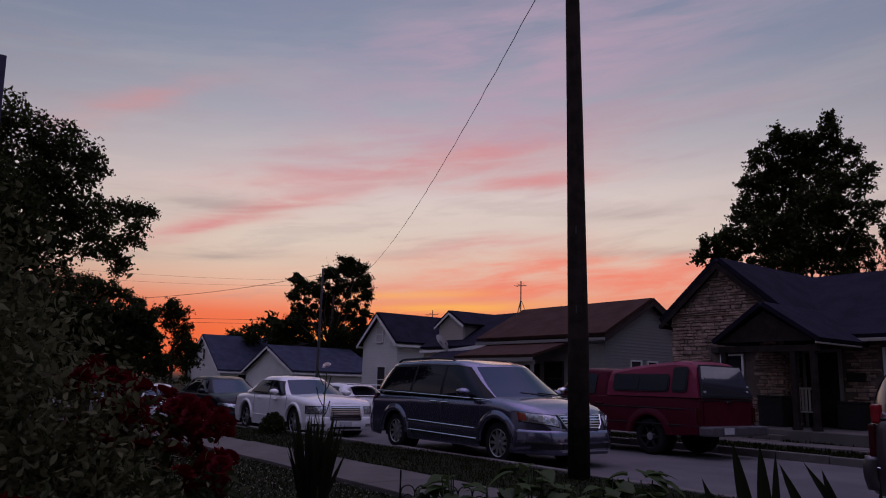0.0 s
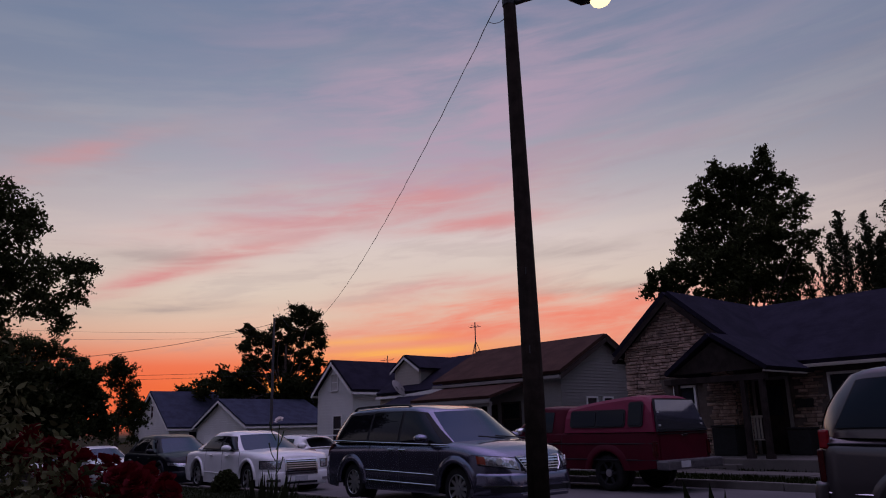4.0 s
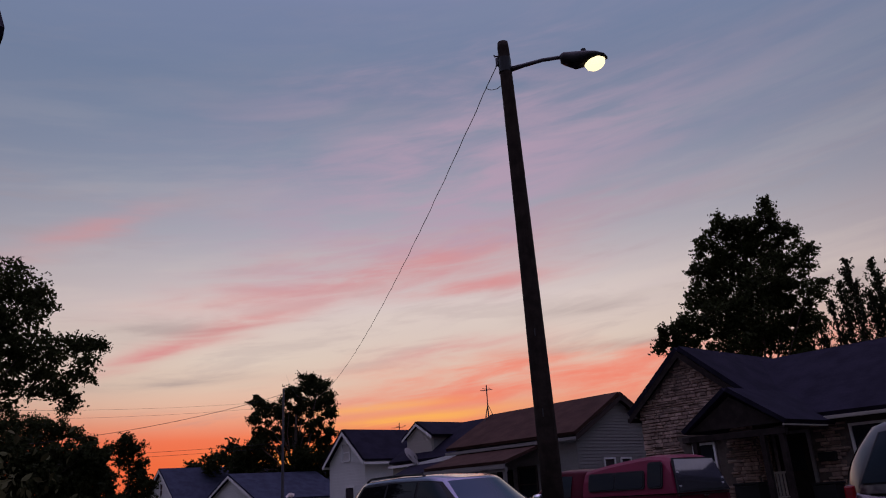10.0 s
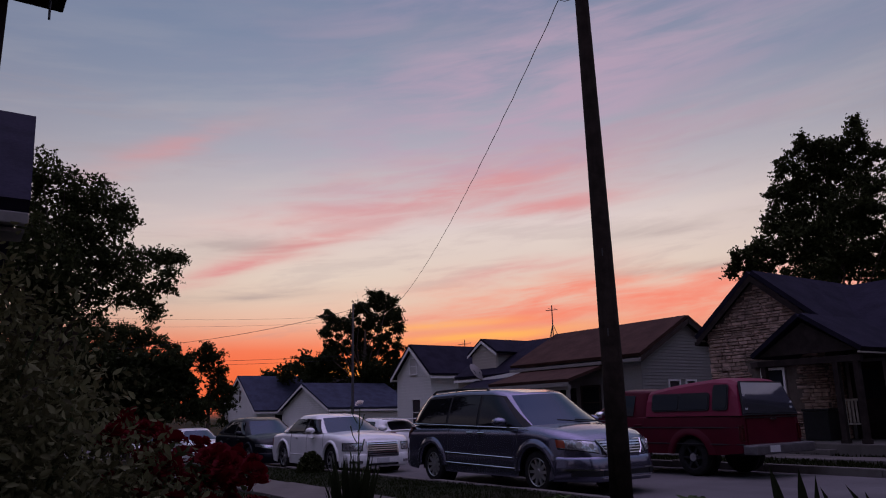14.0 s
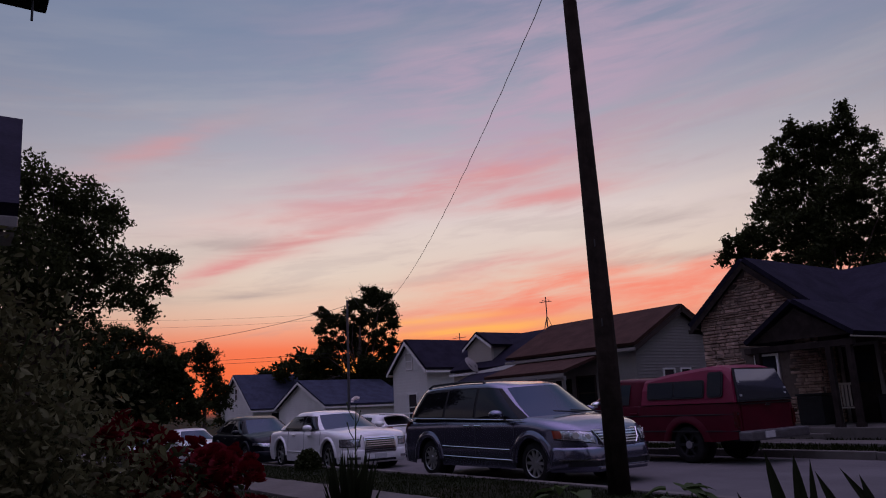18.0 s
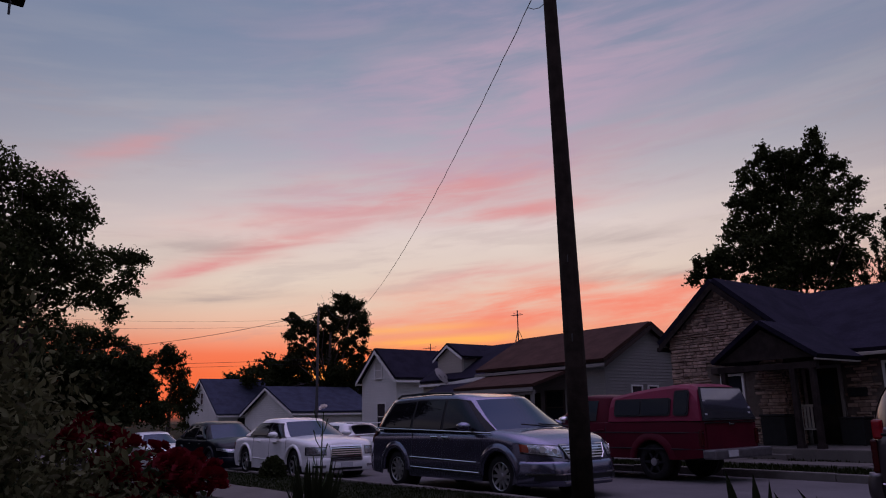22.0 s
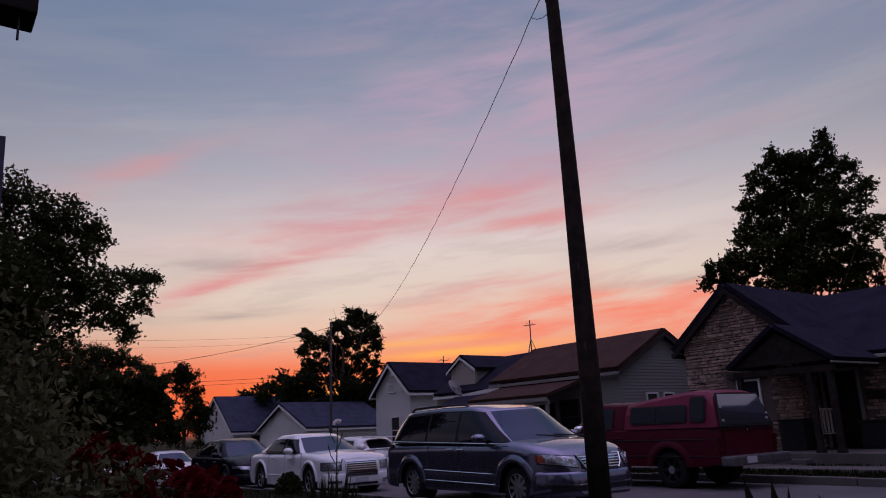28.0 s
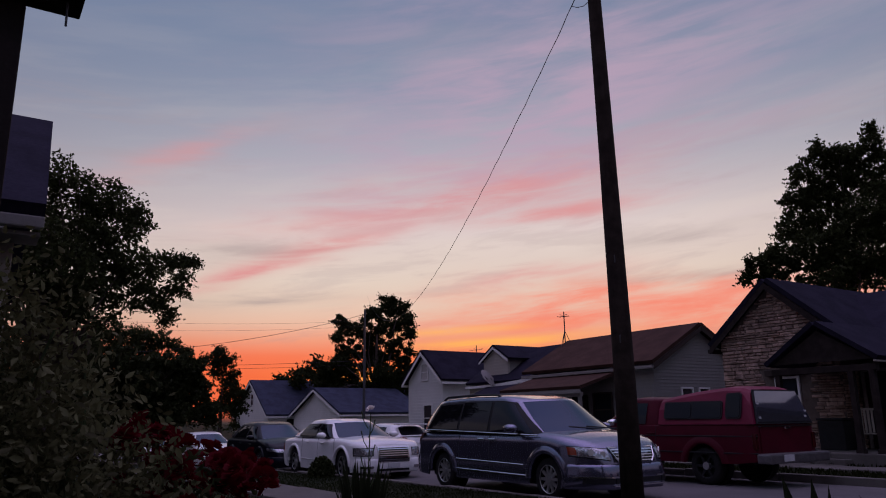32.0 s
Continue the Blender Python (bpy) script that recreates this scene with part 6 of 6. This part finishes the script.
# spired trees to the right of it
def spire(at, h, r, seedling, label):
    """A narrow tree of several upright leaders, each set with short rising sprays."""
    g = np.random.default_rng(seedling)
    t = thing("conifer_tree", label, "tree", at)
    part("trunk", tube(bmesh.new(), [(0, 0, -0.2), (0, 0, h * 0.5), (0, 0, h)], [0.2, 0.12, 0.012], 8), M["bark"], t)
    pts = []
    leaders = [(0.0, 0.0, h)] + [(r * 0.42 * g.uniform(0.5, 1.0) * math.cos(k * 2.2 + seedling), r * 0.42 * g.uniform(0.5, 1.0) * math.sin(k * 2.2 + seedling), h - g.uniform(0.5, 1.9)) for k in range(4)]
    for k, (lx, ly, lh) in enumerate(leaders):
        low = h * 0.45
        part("limb", tube(bmesh.new(), [(0, 0, low), (lx * 0.7, ly * 0.7, low + 1.2), (lx, ly, lh)], [0.06, 0.045, 0.006], 5), M["bark"], t)
        z = lh
        while z > low:
            down = lh - z
            length = min(0.22 + 0.40 * down, 1.5) * g.uniform(0.5, 1.25)
            a = g.uniform(0, 2 * math.pi)
            out = np.array([math.cos(a), math.sin(a), 0.0])
            tt = np.linspace(0.0, 1.0, 24)[:, None]
            c = np.array([lx, ly, z - 0.25 * length]) + out * tt * length * 0.72 + np.array([0, 0, 1.0]) * tt ** 1.3 * length * 0.85
            pts.append(c + g.normal(size=c.shape) * 0.045)
            z -= 0.07 + 0.022 * down
    leaf_cloud("crown", np.concatenate(pts), 0.085, M["leaf_fir"], t, 1.2, 1.9, seedling)


for k, (az, d, h, r) in enumerate(((-20.5, 40, 11.3, 2.2), (-19.0, 41, 11.3, 1.8), (-17.3, 40, 11.9, 2.2), (-16.3, 42, 11.5, 1.8), (-14.5, 41, 10.6, 2.3), (-22.0, 40, 9.4, 2.0), (-18.2, 40, 9.6, 2.0), (-12.2, 41, 11.4, 2.5), (-9.4, 42, 10.8, 2.5))):
    spire(ground_at(az, d), h, r, 30 + k, "upright pointed tree with ragged spires behind the roofs")

# round-topped tree in the middle distance
MID = ground_at(-62.3, 70)
CROWN = ((-64.9, 7.5, 0.8), (-65.2, 6.3, 0.75), (-63.7, 7.0, 1.0), (-62.5, 8.2, 0.95), (-61.3, 8.8, 1.1), (-60.2, 8.6, 0.8), (-59.9, 7.6, 0.95), (-59.6, 6.5, 0.8),
         (-61.3, 7.2, 1.2), (-62.8, 6.2, 1.15), (-64.5, 5.1, 1.05), (-60.9, 5.8, 0.75), (-59.7, 5.2, 0.6), (-62.5, 4.7, 1.25), (-64.2, 3.6, 1.2), (-62.1, 3.3, 0.9),
         (-59.7, 3.9, 0.7), (-65.9, 3.9, 0.9), (-60.6, 2.3, 0.7), (-63.4, 2.3, 1.1), (-65.3, 2.3, 1.1), (-62.9, 1.0, 1.1), (-59.2, 2.6, 0.8), (-60.1, 4.6, 0.6), (-61.7, 4.6, 0.7), (-61.0, 4.9, 0.45),
         (-61.2, 3.5, 0.95), (-60.4, 3.2, 0.8), (-61.7, 2.2, 0.95), (-66.4, 3.0, 1.0), (-65.2, 4.4, 0.9), (-60.3, 1.4, 0.8))
tree("tree", "spreading round-topped tree silhouetted against the orange afterglow", MID, 6.0, 0.4, masses(MID, 70, CROWN, 0.4), 0.115, "leaf_dark", 12, dense=2.5, sprigs=0.45)
for k, (az, d, top, r) in enumerate(((-66.7, 74, 7.6, 1.7), (-69.2, 78, 6.2, 2.0), (-65.4, 76, 6.4, 1.7), (-67.9, 76, 6.9, 1.6), (-71.4, 80, 4.6, 2.2), (-58.2, 90, 6.2, 2.2))):
    at = ground_at(az, d)
    h = top - at[2]
    b = blob_ring(8, 0, 0, h * 0.58, r * 0.75, h * 0.5, r * 0.5, 60 + k) + [(0, 0, h - r * 0.42, r * 0.5, r * 0.5, r * 0.40)]
    tree("tree", "low rounded tree at the end of the street", at, h * 0.4, 0.2, b, 0.2, "leaf_dark", 70 + k, dense=2.2)

# broad tree on this side of the street
LT = ground_at(-85.0, 30)
CROWN = ((-86.0, 17.4, 1.0), (-83.3, 16.4, 0.9), (-81.1, 15.5, 0.8), (-80.0, 14.6, 0.6), (-88.0, 15.8, 1.4), (-84.8, 14.4, 1.4), (-82.2, 13.5, 0.95), (-80.7, 11.6, 0.9),
         (-78.5, 11.3, 0.65), (-77.0, 11.6, 0.42), (-76.3, 11.8, 0.26), (-77.2, 10.2, 0.55), (-78.1, 8.9, 0.6), (-79.8, 9.5, 0.8), (-82.6, 10.6, 1.15), (-85.6, 11.2, 1.6),
         (-82.2, 8.2, 0.9), (-84.6, 8.2, 1.2), (-77.7, 7.7, 0.35), (-89.0, 11.5, 2.0), (-91.0, 15.0, 1.5))
tree("tree", "broad old shade tree with drooping branches beside the street", LT, 3.5, 0.42, masses(LT, 30, CROWN, 0.5), 0.085, "leaf_tree", 13, dense=0.85, sprigs=0.36, droop=0.35)
# slender tree and dark thicket beyond it
SLIM = ground_at(-73.6, 50)
CROWN = ((-73.9, 5.3, 0.42), (-74.3, 4.6, 0.5), (-73.3, 4.6, 0.5), (-73.8, 3.8, 0.6), (-72.9, 3.4, 0.5), (-73.2, 2.4, 0.75), (-72.4, 2.2, 0.55), (-72.7, 1.0, 0.8), (-74.0, 1.0, 0.9))
tree("tree", "slender feathery tree dark against the afterglow", SLIM, 3.0, 0.16, masses(SLIM, 50, CROWN, 0.2), 0.09, "leaf_dark", 100, dense=1.3, sprigs=0.5)
PALE = ground_at(-79.5, 46)
CROWN = ((-77.1, 5.7, 0.55), (-78.2, 6.1, 0.6), (-79.6, 6.3, 0.7), (-81.0, 6.4, 0.75), (-82.6, 6.5, 0.8), (-76.4, 4.9, 0.5), (-78.8, 5.0, 0.8), (-80.6, 5.1, 0.9), (-82.4, 5.2, 0.9))
tree("tree", "feathery small-leaved tree at the edge of the thicket", PALE, 3.0, 0.16, masses(PALE, 46, CROWN, 0.3), 0.08, "leaf_tree", 101, dense=1.5, sprigs=0.6)
DARK = ground_at(-79.0, 44)
CROWN = ((-75.4, 4.1, 0.6), (-76.6, 4.2, 0.8), (-78.3, 4.2, 1.0), (-80.3, 4.2, 1.1), (-82.4, 4.2, 1.2), (-75.2, 2.6, 0.8), (-76.8, 2.5, 1.0), (-78.8, 2.3, 1.2), (-81.0, 2.3, 1.3),
         (-83.6, 2.6, 1.5), (-74.6, 0.9, 0.9), (-76.4, 0.7, 1.0), (-78.4, 0.5, 1.2), (-80.8, 0.5, 1.3), (-83.0, 0.6, 1.4))
tree("tree", "dense dark tree in the thicket beside the street", DARK, 2.2, 0.2, masses(DARK, 44, CROWN, 0.4), 0.13, "leaf_dark", 102, dense=2.6, sprigs=0.5)
for k, (az, d, top, r) in enumerate(((-86.0, 42, 6.6, 3.0), (-90.0, 42, 6.6, 3.2))):
    at = ground_at(az, d)
    h = top - at[2]
    b = blob_ring(9, 0, 0, h * 0.48, r * 0.7, h * 0.75, r * 0.5, 96 + k) + blob_ring(8, 0, 0, h * 0.2, r * 0.9, h * 0.3, r * 0.6, 190 + k)
    tree("tree", "dense dark tree in the thicket beside the street", at, h * 0.35, 0.2, b, 0.13, "leaf_dark", 106 + k, dense=2.5)
# tall trees behind the houses on the near side, seen only as dark shapes in car windows
for k in range(8):
    g = np.random.default_rng(140 + k)
    at = (-56.0 + 11.5 * k + g.uniform(-2, 2), -21.0 + g.uniform(-3, 3), 0.0)
    h = g.uniform(7.5, 11.0)
    tree("tree", "tall dark backyard tree behind the near houses", at, 3.0, 0.25, blob_ring(7, 0, 0, h * 0.55, 3.2, h * 0.5, 2.2, 150 + k) + [(0, 0, h - 1.4, 2.0, 2.0, 1.4)], 0.5, "leaf_dark", 160 + k, dense=2.2, sprigs=0.5)
p = (-16.75, 7.40)
g0 = thing("verge_bush", "low dark rounded bush on the verge", "shrub", (p[0], p[1], dip(p[0]) + 0.1))


# near shrub with rose flowers
def shrub(name, label, at, blobs, leaf, clumps, per, mat, seedling, spread=0.1, stems=14):
    g = np.random.default_rng(seedling)
    t = thing(name, label, "shrub", at)
    cs = []
    vol = [b[3] * b[4] * b[5] for b in blobs]
    for i in range(stems):
        b = blobs[i % len(blobs)]
        tip = np.array(b[:3]) + g.normal(size=3) * np.array(b[3:6]) * 0.5
        root = np.array([g.normal() * 0.12 + b[0] * 0.3, g.normal() * 0.12 + b[1] * 0.3, -0.05])
        part("stem", tube(bmesh.new(), [root, (root + tip) / 2 + g.normal(size=3) * 0.05, tip], [0.012, 0.009, 0.004], 5), M["stem"], t)
    for b, w in zip(blobs, vol):
        n = max(4, int(clumps * w / sum(vol)))
        u = g.normal(size=(n, 3))
        u /= np.linalg.norm(u, axis=1, keepdims=True)
        cs.append(np.array(b[:3]) + u * g.uniform(0.3, 1.0, (n, 1)) ** 0.5 * np.array(b[3:6]))
    cs = np.concatenate(cs)
    pts = np.repeat(cs, per, axis=0) + g.normal(size=(len(cs) * per, 3)) * spread
    folded_leaves("foliage", pts, leaf, M[mat], t, 0.3, seedling + 5)
    return t


def rose(parent, at, r, seedling):
    """One double bloom of overlapping cupped petals."""
    g = np.random.default_rng(seedling)
    verts, faces = [], []
    for k in range(16):
        ring = k / 16
        a = k * 2.4 + g.uniform(-0.2, 0.2)
        rr, tilt = r * (0.15 + 0.75 * ring), 1.3 - 1.0 * ring
        c = Vector((math.cos(a) * rr * 0.55, math.sin(a) * rr * 0.55, r * 0.25 * (1 - ring)))
        o, s = Vector((math.cos(a), math.sin(a), 0)), Vector((-math.sin(a), math.cos(a), 0))
        upv = o * math.cos(tilt) + Vector((0, 0, math.sin(tilt)))
        w, l = r * (0.3 + 0.3 * ring), r * 0.62
        i = len(verts)
        verts += [c, c + s * w + upv * l * 0.5 - o * 0.1 * r, c + s * w * 0.6 + upv * l, c - s * w * 0.6 + upv * l, c - s * w + upv * l * 0.5 - o * 0.1 * r]
        faces.append((i, i + 1, i + 2, i + 3, i + 4))
    tl = Euler((g.uniform(-0.9, 0.9), g.uniform(-0.9, 0.9), 0)).to_matrix()
    verts = [Vector(at) + tl @ v for v in verts]
    return quick("rose_bloom", verts, faces, M["petal_red"], parent)


gq = np.random.default_rng(77)
u = gq.normal(size=(2600, 3))
u /= np.linalg.norm(u, axis=1, keepdims=True)
u[:, 2] = np.abs(u[:, 2])
leaf_cloud("foliage", u * gq.uniform(0.5, 1.0, (2600, 1)) * np.array([0.34, 0.34, 0.50]), 0.05, M["leaf_dark"], g0, 0.2, 1.5, 78)
part("stem", tube(bmesh.new(), [(0, 0, -0.05), (0.02, 0, 0.4)], [0.04, 0.02], 6), M["bark"], g0)

b = polar(-86.5, 0, 2.7)
shrub("leafy_shrub", "tall leafy green shrub crowding the corner of the yard", (b.x, b.y, 0.1),
      [(-0.05, -0.06, 1.55, 0.22, 0.16, 0.18), (0.0, 0.05, 1.28, 0.28, 0.26, 0.24), (0.05, 0.16, 1.0, 0.34, 0.3, 0.26), (0.1, 0.28, 0.68, 0.36, 0.36, 0.3), (0.05, -0.15, 1.1, 0.34, 0.3, 0.34), (0.1, 0.3, 0.36, 0.4, 0.42, 0.3)],
      0.021, 1250, 17, "leaf_bush", 201, 0.075, 24)
b = polar(-75.0, 0, 3.0)
rose_bush = shrub("rose_bush", "dark rose bush heavy with deep red double blooms", (b.x, b.y, 0.1),
                  [(-0.02, -0.15, 0.98, 0.2, 0.16, 0.16), (0.0, -0.05, 0.75, 0.3, 0.28, 0.25), (0.05, 0.2, 0.65, 0.25, 0.25, 0.2), (0.05, 0.1, 0.35, 0.4, 0.42, 0.28), (0.1, -0.1, 0.5, 0.3, 0.3, 0.3)], 0.034, 380, 10, "leaf_rose", 202, 0.055, 24)
for k in range(150):
    g = np.random.default_rng(300 + k)
    t = g.uniform()
    a, e = lerp(-80.6, -69.5, t), lerp(-0.4, -3.7, t) + g.normal() * 0.7 - 5.0 * g.uniform() ** 2.2
    q = polar(a, e, 3.0 + 0.22 * g.normal())
    rose(rose_bush, (q.x - b.x, q.y - b.y, q.z - 0.1), g.uniform(0.03, 0.05), 500 + k)


b = polar(-85.5, 0, 2.05)
low_rose = shrub("rose_bush", "low rose bush with dark red blooms", (b.x, b.y, 0.1),
                 [(0.0, 0.0, 0.72, 0.20, 0.16, 0.14), (0.02, 0.08, 0.5, 0.26, 0.24, 0.2)], 0.026, 170, 10, "leaf_rose", 203, 0.05, 10)
for k in range(26):
    g = np.random.default_rng(460 + k)
    q = polar(g.uniform(-89, -82), -8.5 - 4.5 * g.uniform(), 2.0 + 0.10 * g.normal())
    rose(low_rose, (q.x - b.x, q.y - b.y, q.z - 0.1), g.uniform(0.03, 0.045), 900 + k)


def blade(bm, root, tip, w, fold=0.15, n=6, droop=0.0, side=None, blunt=2.4, bow=0.0):
    """A long sword-shaped leaf."""
    root, tip = Vector(root), Vector(tip)
    d = tip - root
    s = d.cross(Vector((0, 0, 1)))
    s = s.normalized() if s.length > 1e-4 else Vector((1, 0, 0))
    if side is not None:
        s = Vector(side).normalized()
    rows = []
    for i in range(n + 1):
        t = i / n
        p = root + d * t - Vector((0, 0, droop * t * t)) + s * bow * math.sin(math.pi * t)
        ww = w * (1 - t ** blunt) * (0.75 + 0.5 * math.sin(min(t * 2.2, 1.57)))
        rows.append([p - s * ww, p + d.cross(s).normalized() * ww * fold, p + s * ww])
    return grid_patch(bm, rows)


def sword_clump(name, label, at, n, h, w, spread, seedling, mat="leaf_sword"):
    g = np.random.default_rng(seedling)
    t = thing(name, label, "plant", at)
    for i in range(n):
        a = g.uniform(0, 2 * math.pi)
        r0, r1 = g.uniform(0, 0.08), spread * g.uniform(0.2, 1.0)
        hh = h * g.uniform(0.55, 1.0)
        part("leaf", blade(bmesh.new(), (r0 * math.cos(a), r0 * math.sin(a), -0.03), (r1 * math.cos(a), r1 * math.sin(a), hh), w * g.uniform(0.7, 1.1), 0.25, 6, 0.12 * hh * g.uniform(0, 1) * r1 / spread, (0.6 + g.normal() * 0.5, 0.7 + g.normal() * 0.5, 0)), M[mat], t)
    return t


p = polar(-63.2, 0, 7.0)
lily = sword_clump("iris_clump", "clump of tall dark sword-leaved iris by the sidewalk", (p.x, p.y, 0.1), 80, 0.97, 0.024, 0.30, 500)
p2 = polar(-62.8, 0, 6.9)
stalk = thing("flower_stalk", "thin bare stalk with one pale bloom at its tip", "flower", (p2.x, p2.y, 0.1))
part("stem", tube(bmesh.new(), [(0, 0, 0), (0.01, 0, 0.6), (0.02, 0.01, 1.05), (0.02, 0.02, 1.30)], [0.008, 0.007, 0.006, 0.004], 5), M["stem"], stalk)
for k, (z, s) in enumerate(((0.62, 1), (0.75, -1), (0.86, 1), (0.98, -1), (1.08, 1), (1.16, -1))):
    part("side_shoot", tube(bmesh.new(), [(0.01, 0, z), (0.01 + 0.03 * s, 0.03 * s, z + 0.07), (0.01 + 0.04 * s, 0.05 * s, z + 0.16)], [0.005, 0.004, 0.006], 5), M["stem"], stalk)
bl = rose(stalk, (0.02, 0.02, 1.33), 0.045, 555)
bl.data.materials.clear()
bl.data.materials.append(M["petal_pale"])
bl.name = "bloom"

# stiff sword leaves close to the camera
p = polar(-31.0, 0, 2.3)
sword = thing("yucca_clump", "stiff dark sword leaves rising close to the camera", "plant", (p.x, p.y, 0.1))
for az, el, root in ((-35.3, -6.7, 0.30), (-33.2, -4.0, 0.16), (-31.4, -4.2, 0.04), (-30.4, -4.6, -0.03), (-30.2, -5.4, 0.36), (-28.7, -5.2, 0.55), (-27.6, -5.6, 0.24), (-29.4, -7.4, 0.2), (-24.2, -6.2, -0.05), (-25.6, -8.0, 0.3)):
    tip = polar(az, el, 2.3) - Vector((p.x, p.y, 0.1))
    rgt = Vector((math.cos(radians(31)), math.sin(radians(31)), 0.0))
    rt = Vector((tip.x, tip.y, -0.03)) + rgt * root * 0.55
    part("leaf", blade(bmesh.new(), rt, tip, 0.021 if root > 0 else 0.013, 0.3, 20, 0.0, rgt, 9.0, root * 0.22), M["leaf_sword"], sword)


# broad-leaved garden plants along the bed
def broad_leaf(bm, base, aim, w, l, droop):
    aim = Vector(aim).normalized()
    s = aim.cross(Vector((0, 0, 1))).normalized()
    rows = []
    for i in range(6):
        t = i / 5
        p = Vector(base) + aim * l * t - Vector((0, 0, droop * l * t * t))
        ww = w * math.sin(math.pi * (0.12 + 0.88 * t) ** 0.8) * 0.5
        rows.append([p - s * ww + Vector((0, 0, 0.10 * ww)), p - s * ww * 0.5, p - Vector((0, 0, 0.12 * w * (1 - t))), p + s * ww * 0.5, p + s * ww + Vector((0, 0, 0.10 * ww))])
    return grid_patch(bm, rows)


def garden_plant(az, el, d, n, size, seedling):
    g = np.random.default_rng(seedling)
    q = polar(az, el, d)
    t = thing("garden_plant", "broad-leaved green garden plant with drooping leaves", "plant", (q.x, q.y, 0.1), 0, "broad-leaved plants along the bed")
    h = q.z - 0.1
    for i in range(n):
        a = g.uniform(0, 2 * math.pi)
        z = h * g.uniform(0.35, 0.97)
        r = g.uniform(0.02, 0.12)
        base = (r * math.cos(a), r * math.sin(a), z)
        part("leaf", broad_leaf(bmesh.new(), base, (math.cos(a), math.sin(a), g.uniform(-0.1, 0.5)), size * g.uniform(0.45, 0.75), size * g.uniform(0.8, 1.2), g.uniform(0.3, 0.9)), M["leaf_pale"], t, smooth=True)
    for i in range(4):
        a = g.uniform(0, 2 * math.pi)
        part("stem", tube(bmesh.new(), [(0.02 * math.cos(a), 0.02 * math.sin(a), -0.05), (0.05 * math.cos(a), 0.05 * math.sin(a), h * 0.6), (0.08 * math.cos(a), 0.08 * math.sin(a), h * 0.93)], [0.009, 0.007, 0.004], 5), M["stem"], t)


for k, (az, el, d, n, size) in enumerate(((-52.8, -6.3, 4.3, 20, 0.17), (-54.9, -7.4, 4.4, 12, 0.15), (-47.2, -5.6, 4.2, 24, 0.17), (-49.3, -7.0, 4.0, 16, 0.15), (-44.6, -6.7, 4.1, 18, 0.15),
                                      (-41.0, -6.2, 4.3, 22, 0.17), (-39.0, -6.0, 4.4, 18, 0.16), (-43.0, -7.4, 3.8, 14, 0.14), (-37.4, -7.4, 4.2, 12, 0.13), (-51.0, -8.0, 3.8, 12, 0.14))):
    garden_plant(az, el, d, int(n * 1.7), size, 700 + k)

# wire border fence
p = polar(-53.5, 0, 5.0)
border = thing("border_fence", "low black wire border fence with looped tops", "fence", (p.x, p.y, 0.1), 53.5)
for i in range(6):
    x = -0.235 + 0.094 * i
    for rr, top in ((0.045, 0.50), (0.028, 0.46)):
        pts = [(x - rr, 0, -0.05)] + [(x - rr * math.cos(a), 0, top + rr * math.sin(a)) for a in [math.pi * k / 10 for k in range(11)]] + [(x + rr, 0, -0.05)]
        part("hoop", tube(bmesh.new(), pts, 0.0045, 5), M["iron"], border)
part("rail", tube(bmesh.new(), [(-0.29, 0, 0.2), (0.29, 0, 0.2)], 0.004, 5), M["iron"], border)
part("stake", tube(bmesh.new(), [(-0.285, 0, -0.08), (-0.285, 0, 0.64)], 0.006, 6), M["iron"], border)

# plant marker in the rose bed
p = polar(-73.0, 0, 3.1)
mk = thing("plant_marker", "small white plant marker stuck in the rose bed", "marker", (p.x, p.y, 0.1), 60)
part("stake", tube(bmesh.new(), [(0, 0, -0.05), (0, 0, 0.78)], 0.008, 6), M["stem"], mk)
part("tag", boxes((-0.022, 0.022, -0.004, 0.004, 0.58, 0.70), bevel=0.003), M["white_trim"], mk)

# lawn: blades and clover heads
gq = np.random.default_rng(91)
n = 90000
xs, yv = gq.uniform(-22, 0.5, n), gq.uniform(0.8, 7.7, n)
keep = ((yv < 4.35) | (yv > 5.66)) & (gq.uniform(size=n) < np.clip(14 / np.maximum(np.hypot(xs, yv), 4) ** 1.1, 0.2, 1))
xs, yv = xs[keep], yv[keep]
zs = np.array([0.02 + dip(x) + lawn_height(x, y) for x, y in zip(xs, yv)])
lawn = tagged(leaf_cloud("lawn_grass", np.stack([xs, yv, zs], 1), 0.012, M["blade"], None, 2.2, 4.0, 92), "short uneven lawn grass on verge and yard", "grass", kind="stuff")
n = 900
xs, yv = gq.uniform(-11.5, -6.5, n), gq.uniform(2.6, 4.3, n)
zs = np.array([0.05 + dip(x) + lawn_height(x, y) for x, y in zip(xs, yv)])
tagged(leaf_cloud("clover_flowers", np.stack([xs, yv, zs], 1), 0.018, M["clover"], None, 0.5, 1.0, 93), "white clover heads scattered in the lawn", "clover", kind="stuff")
# the same rough turf on the far verge
n = 9000
xs, yv = gq.uniform(-16, 2, n), gq.uniform(14.8, 17.8, n)
keep = (yv < 16.2) | (yv > 17.5)
xs, yv = xs[keep], yv[keep]
zs = np.array([0.03 + dip(x) + lawn_height(x, y) for x, y in zip(xs, yv)])
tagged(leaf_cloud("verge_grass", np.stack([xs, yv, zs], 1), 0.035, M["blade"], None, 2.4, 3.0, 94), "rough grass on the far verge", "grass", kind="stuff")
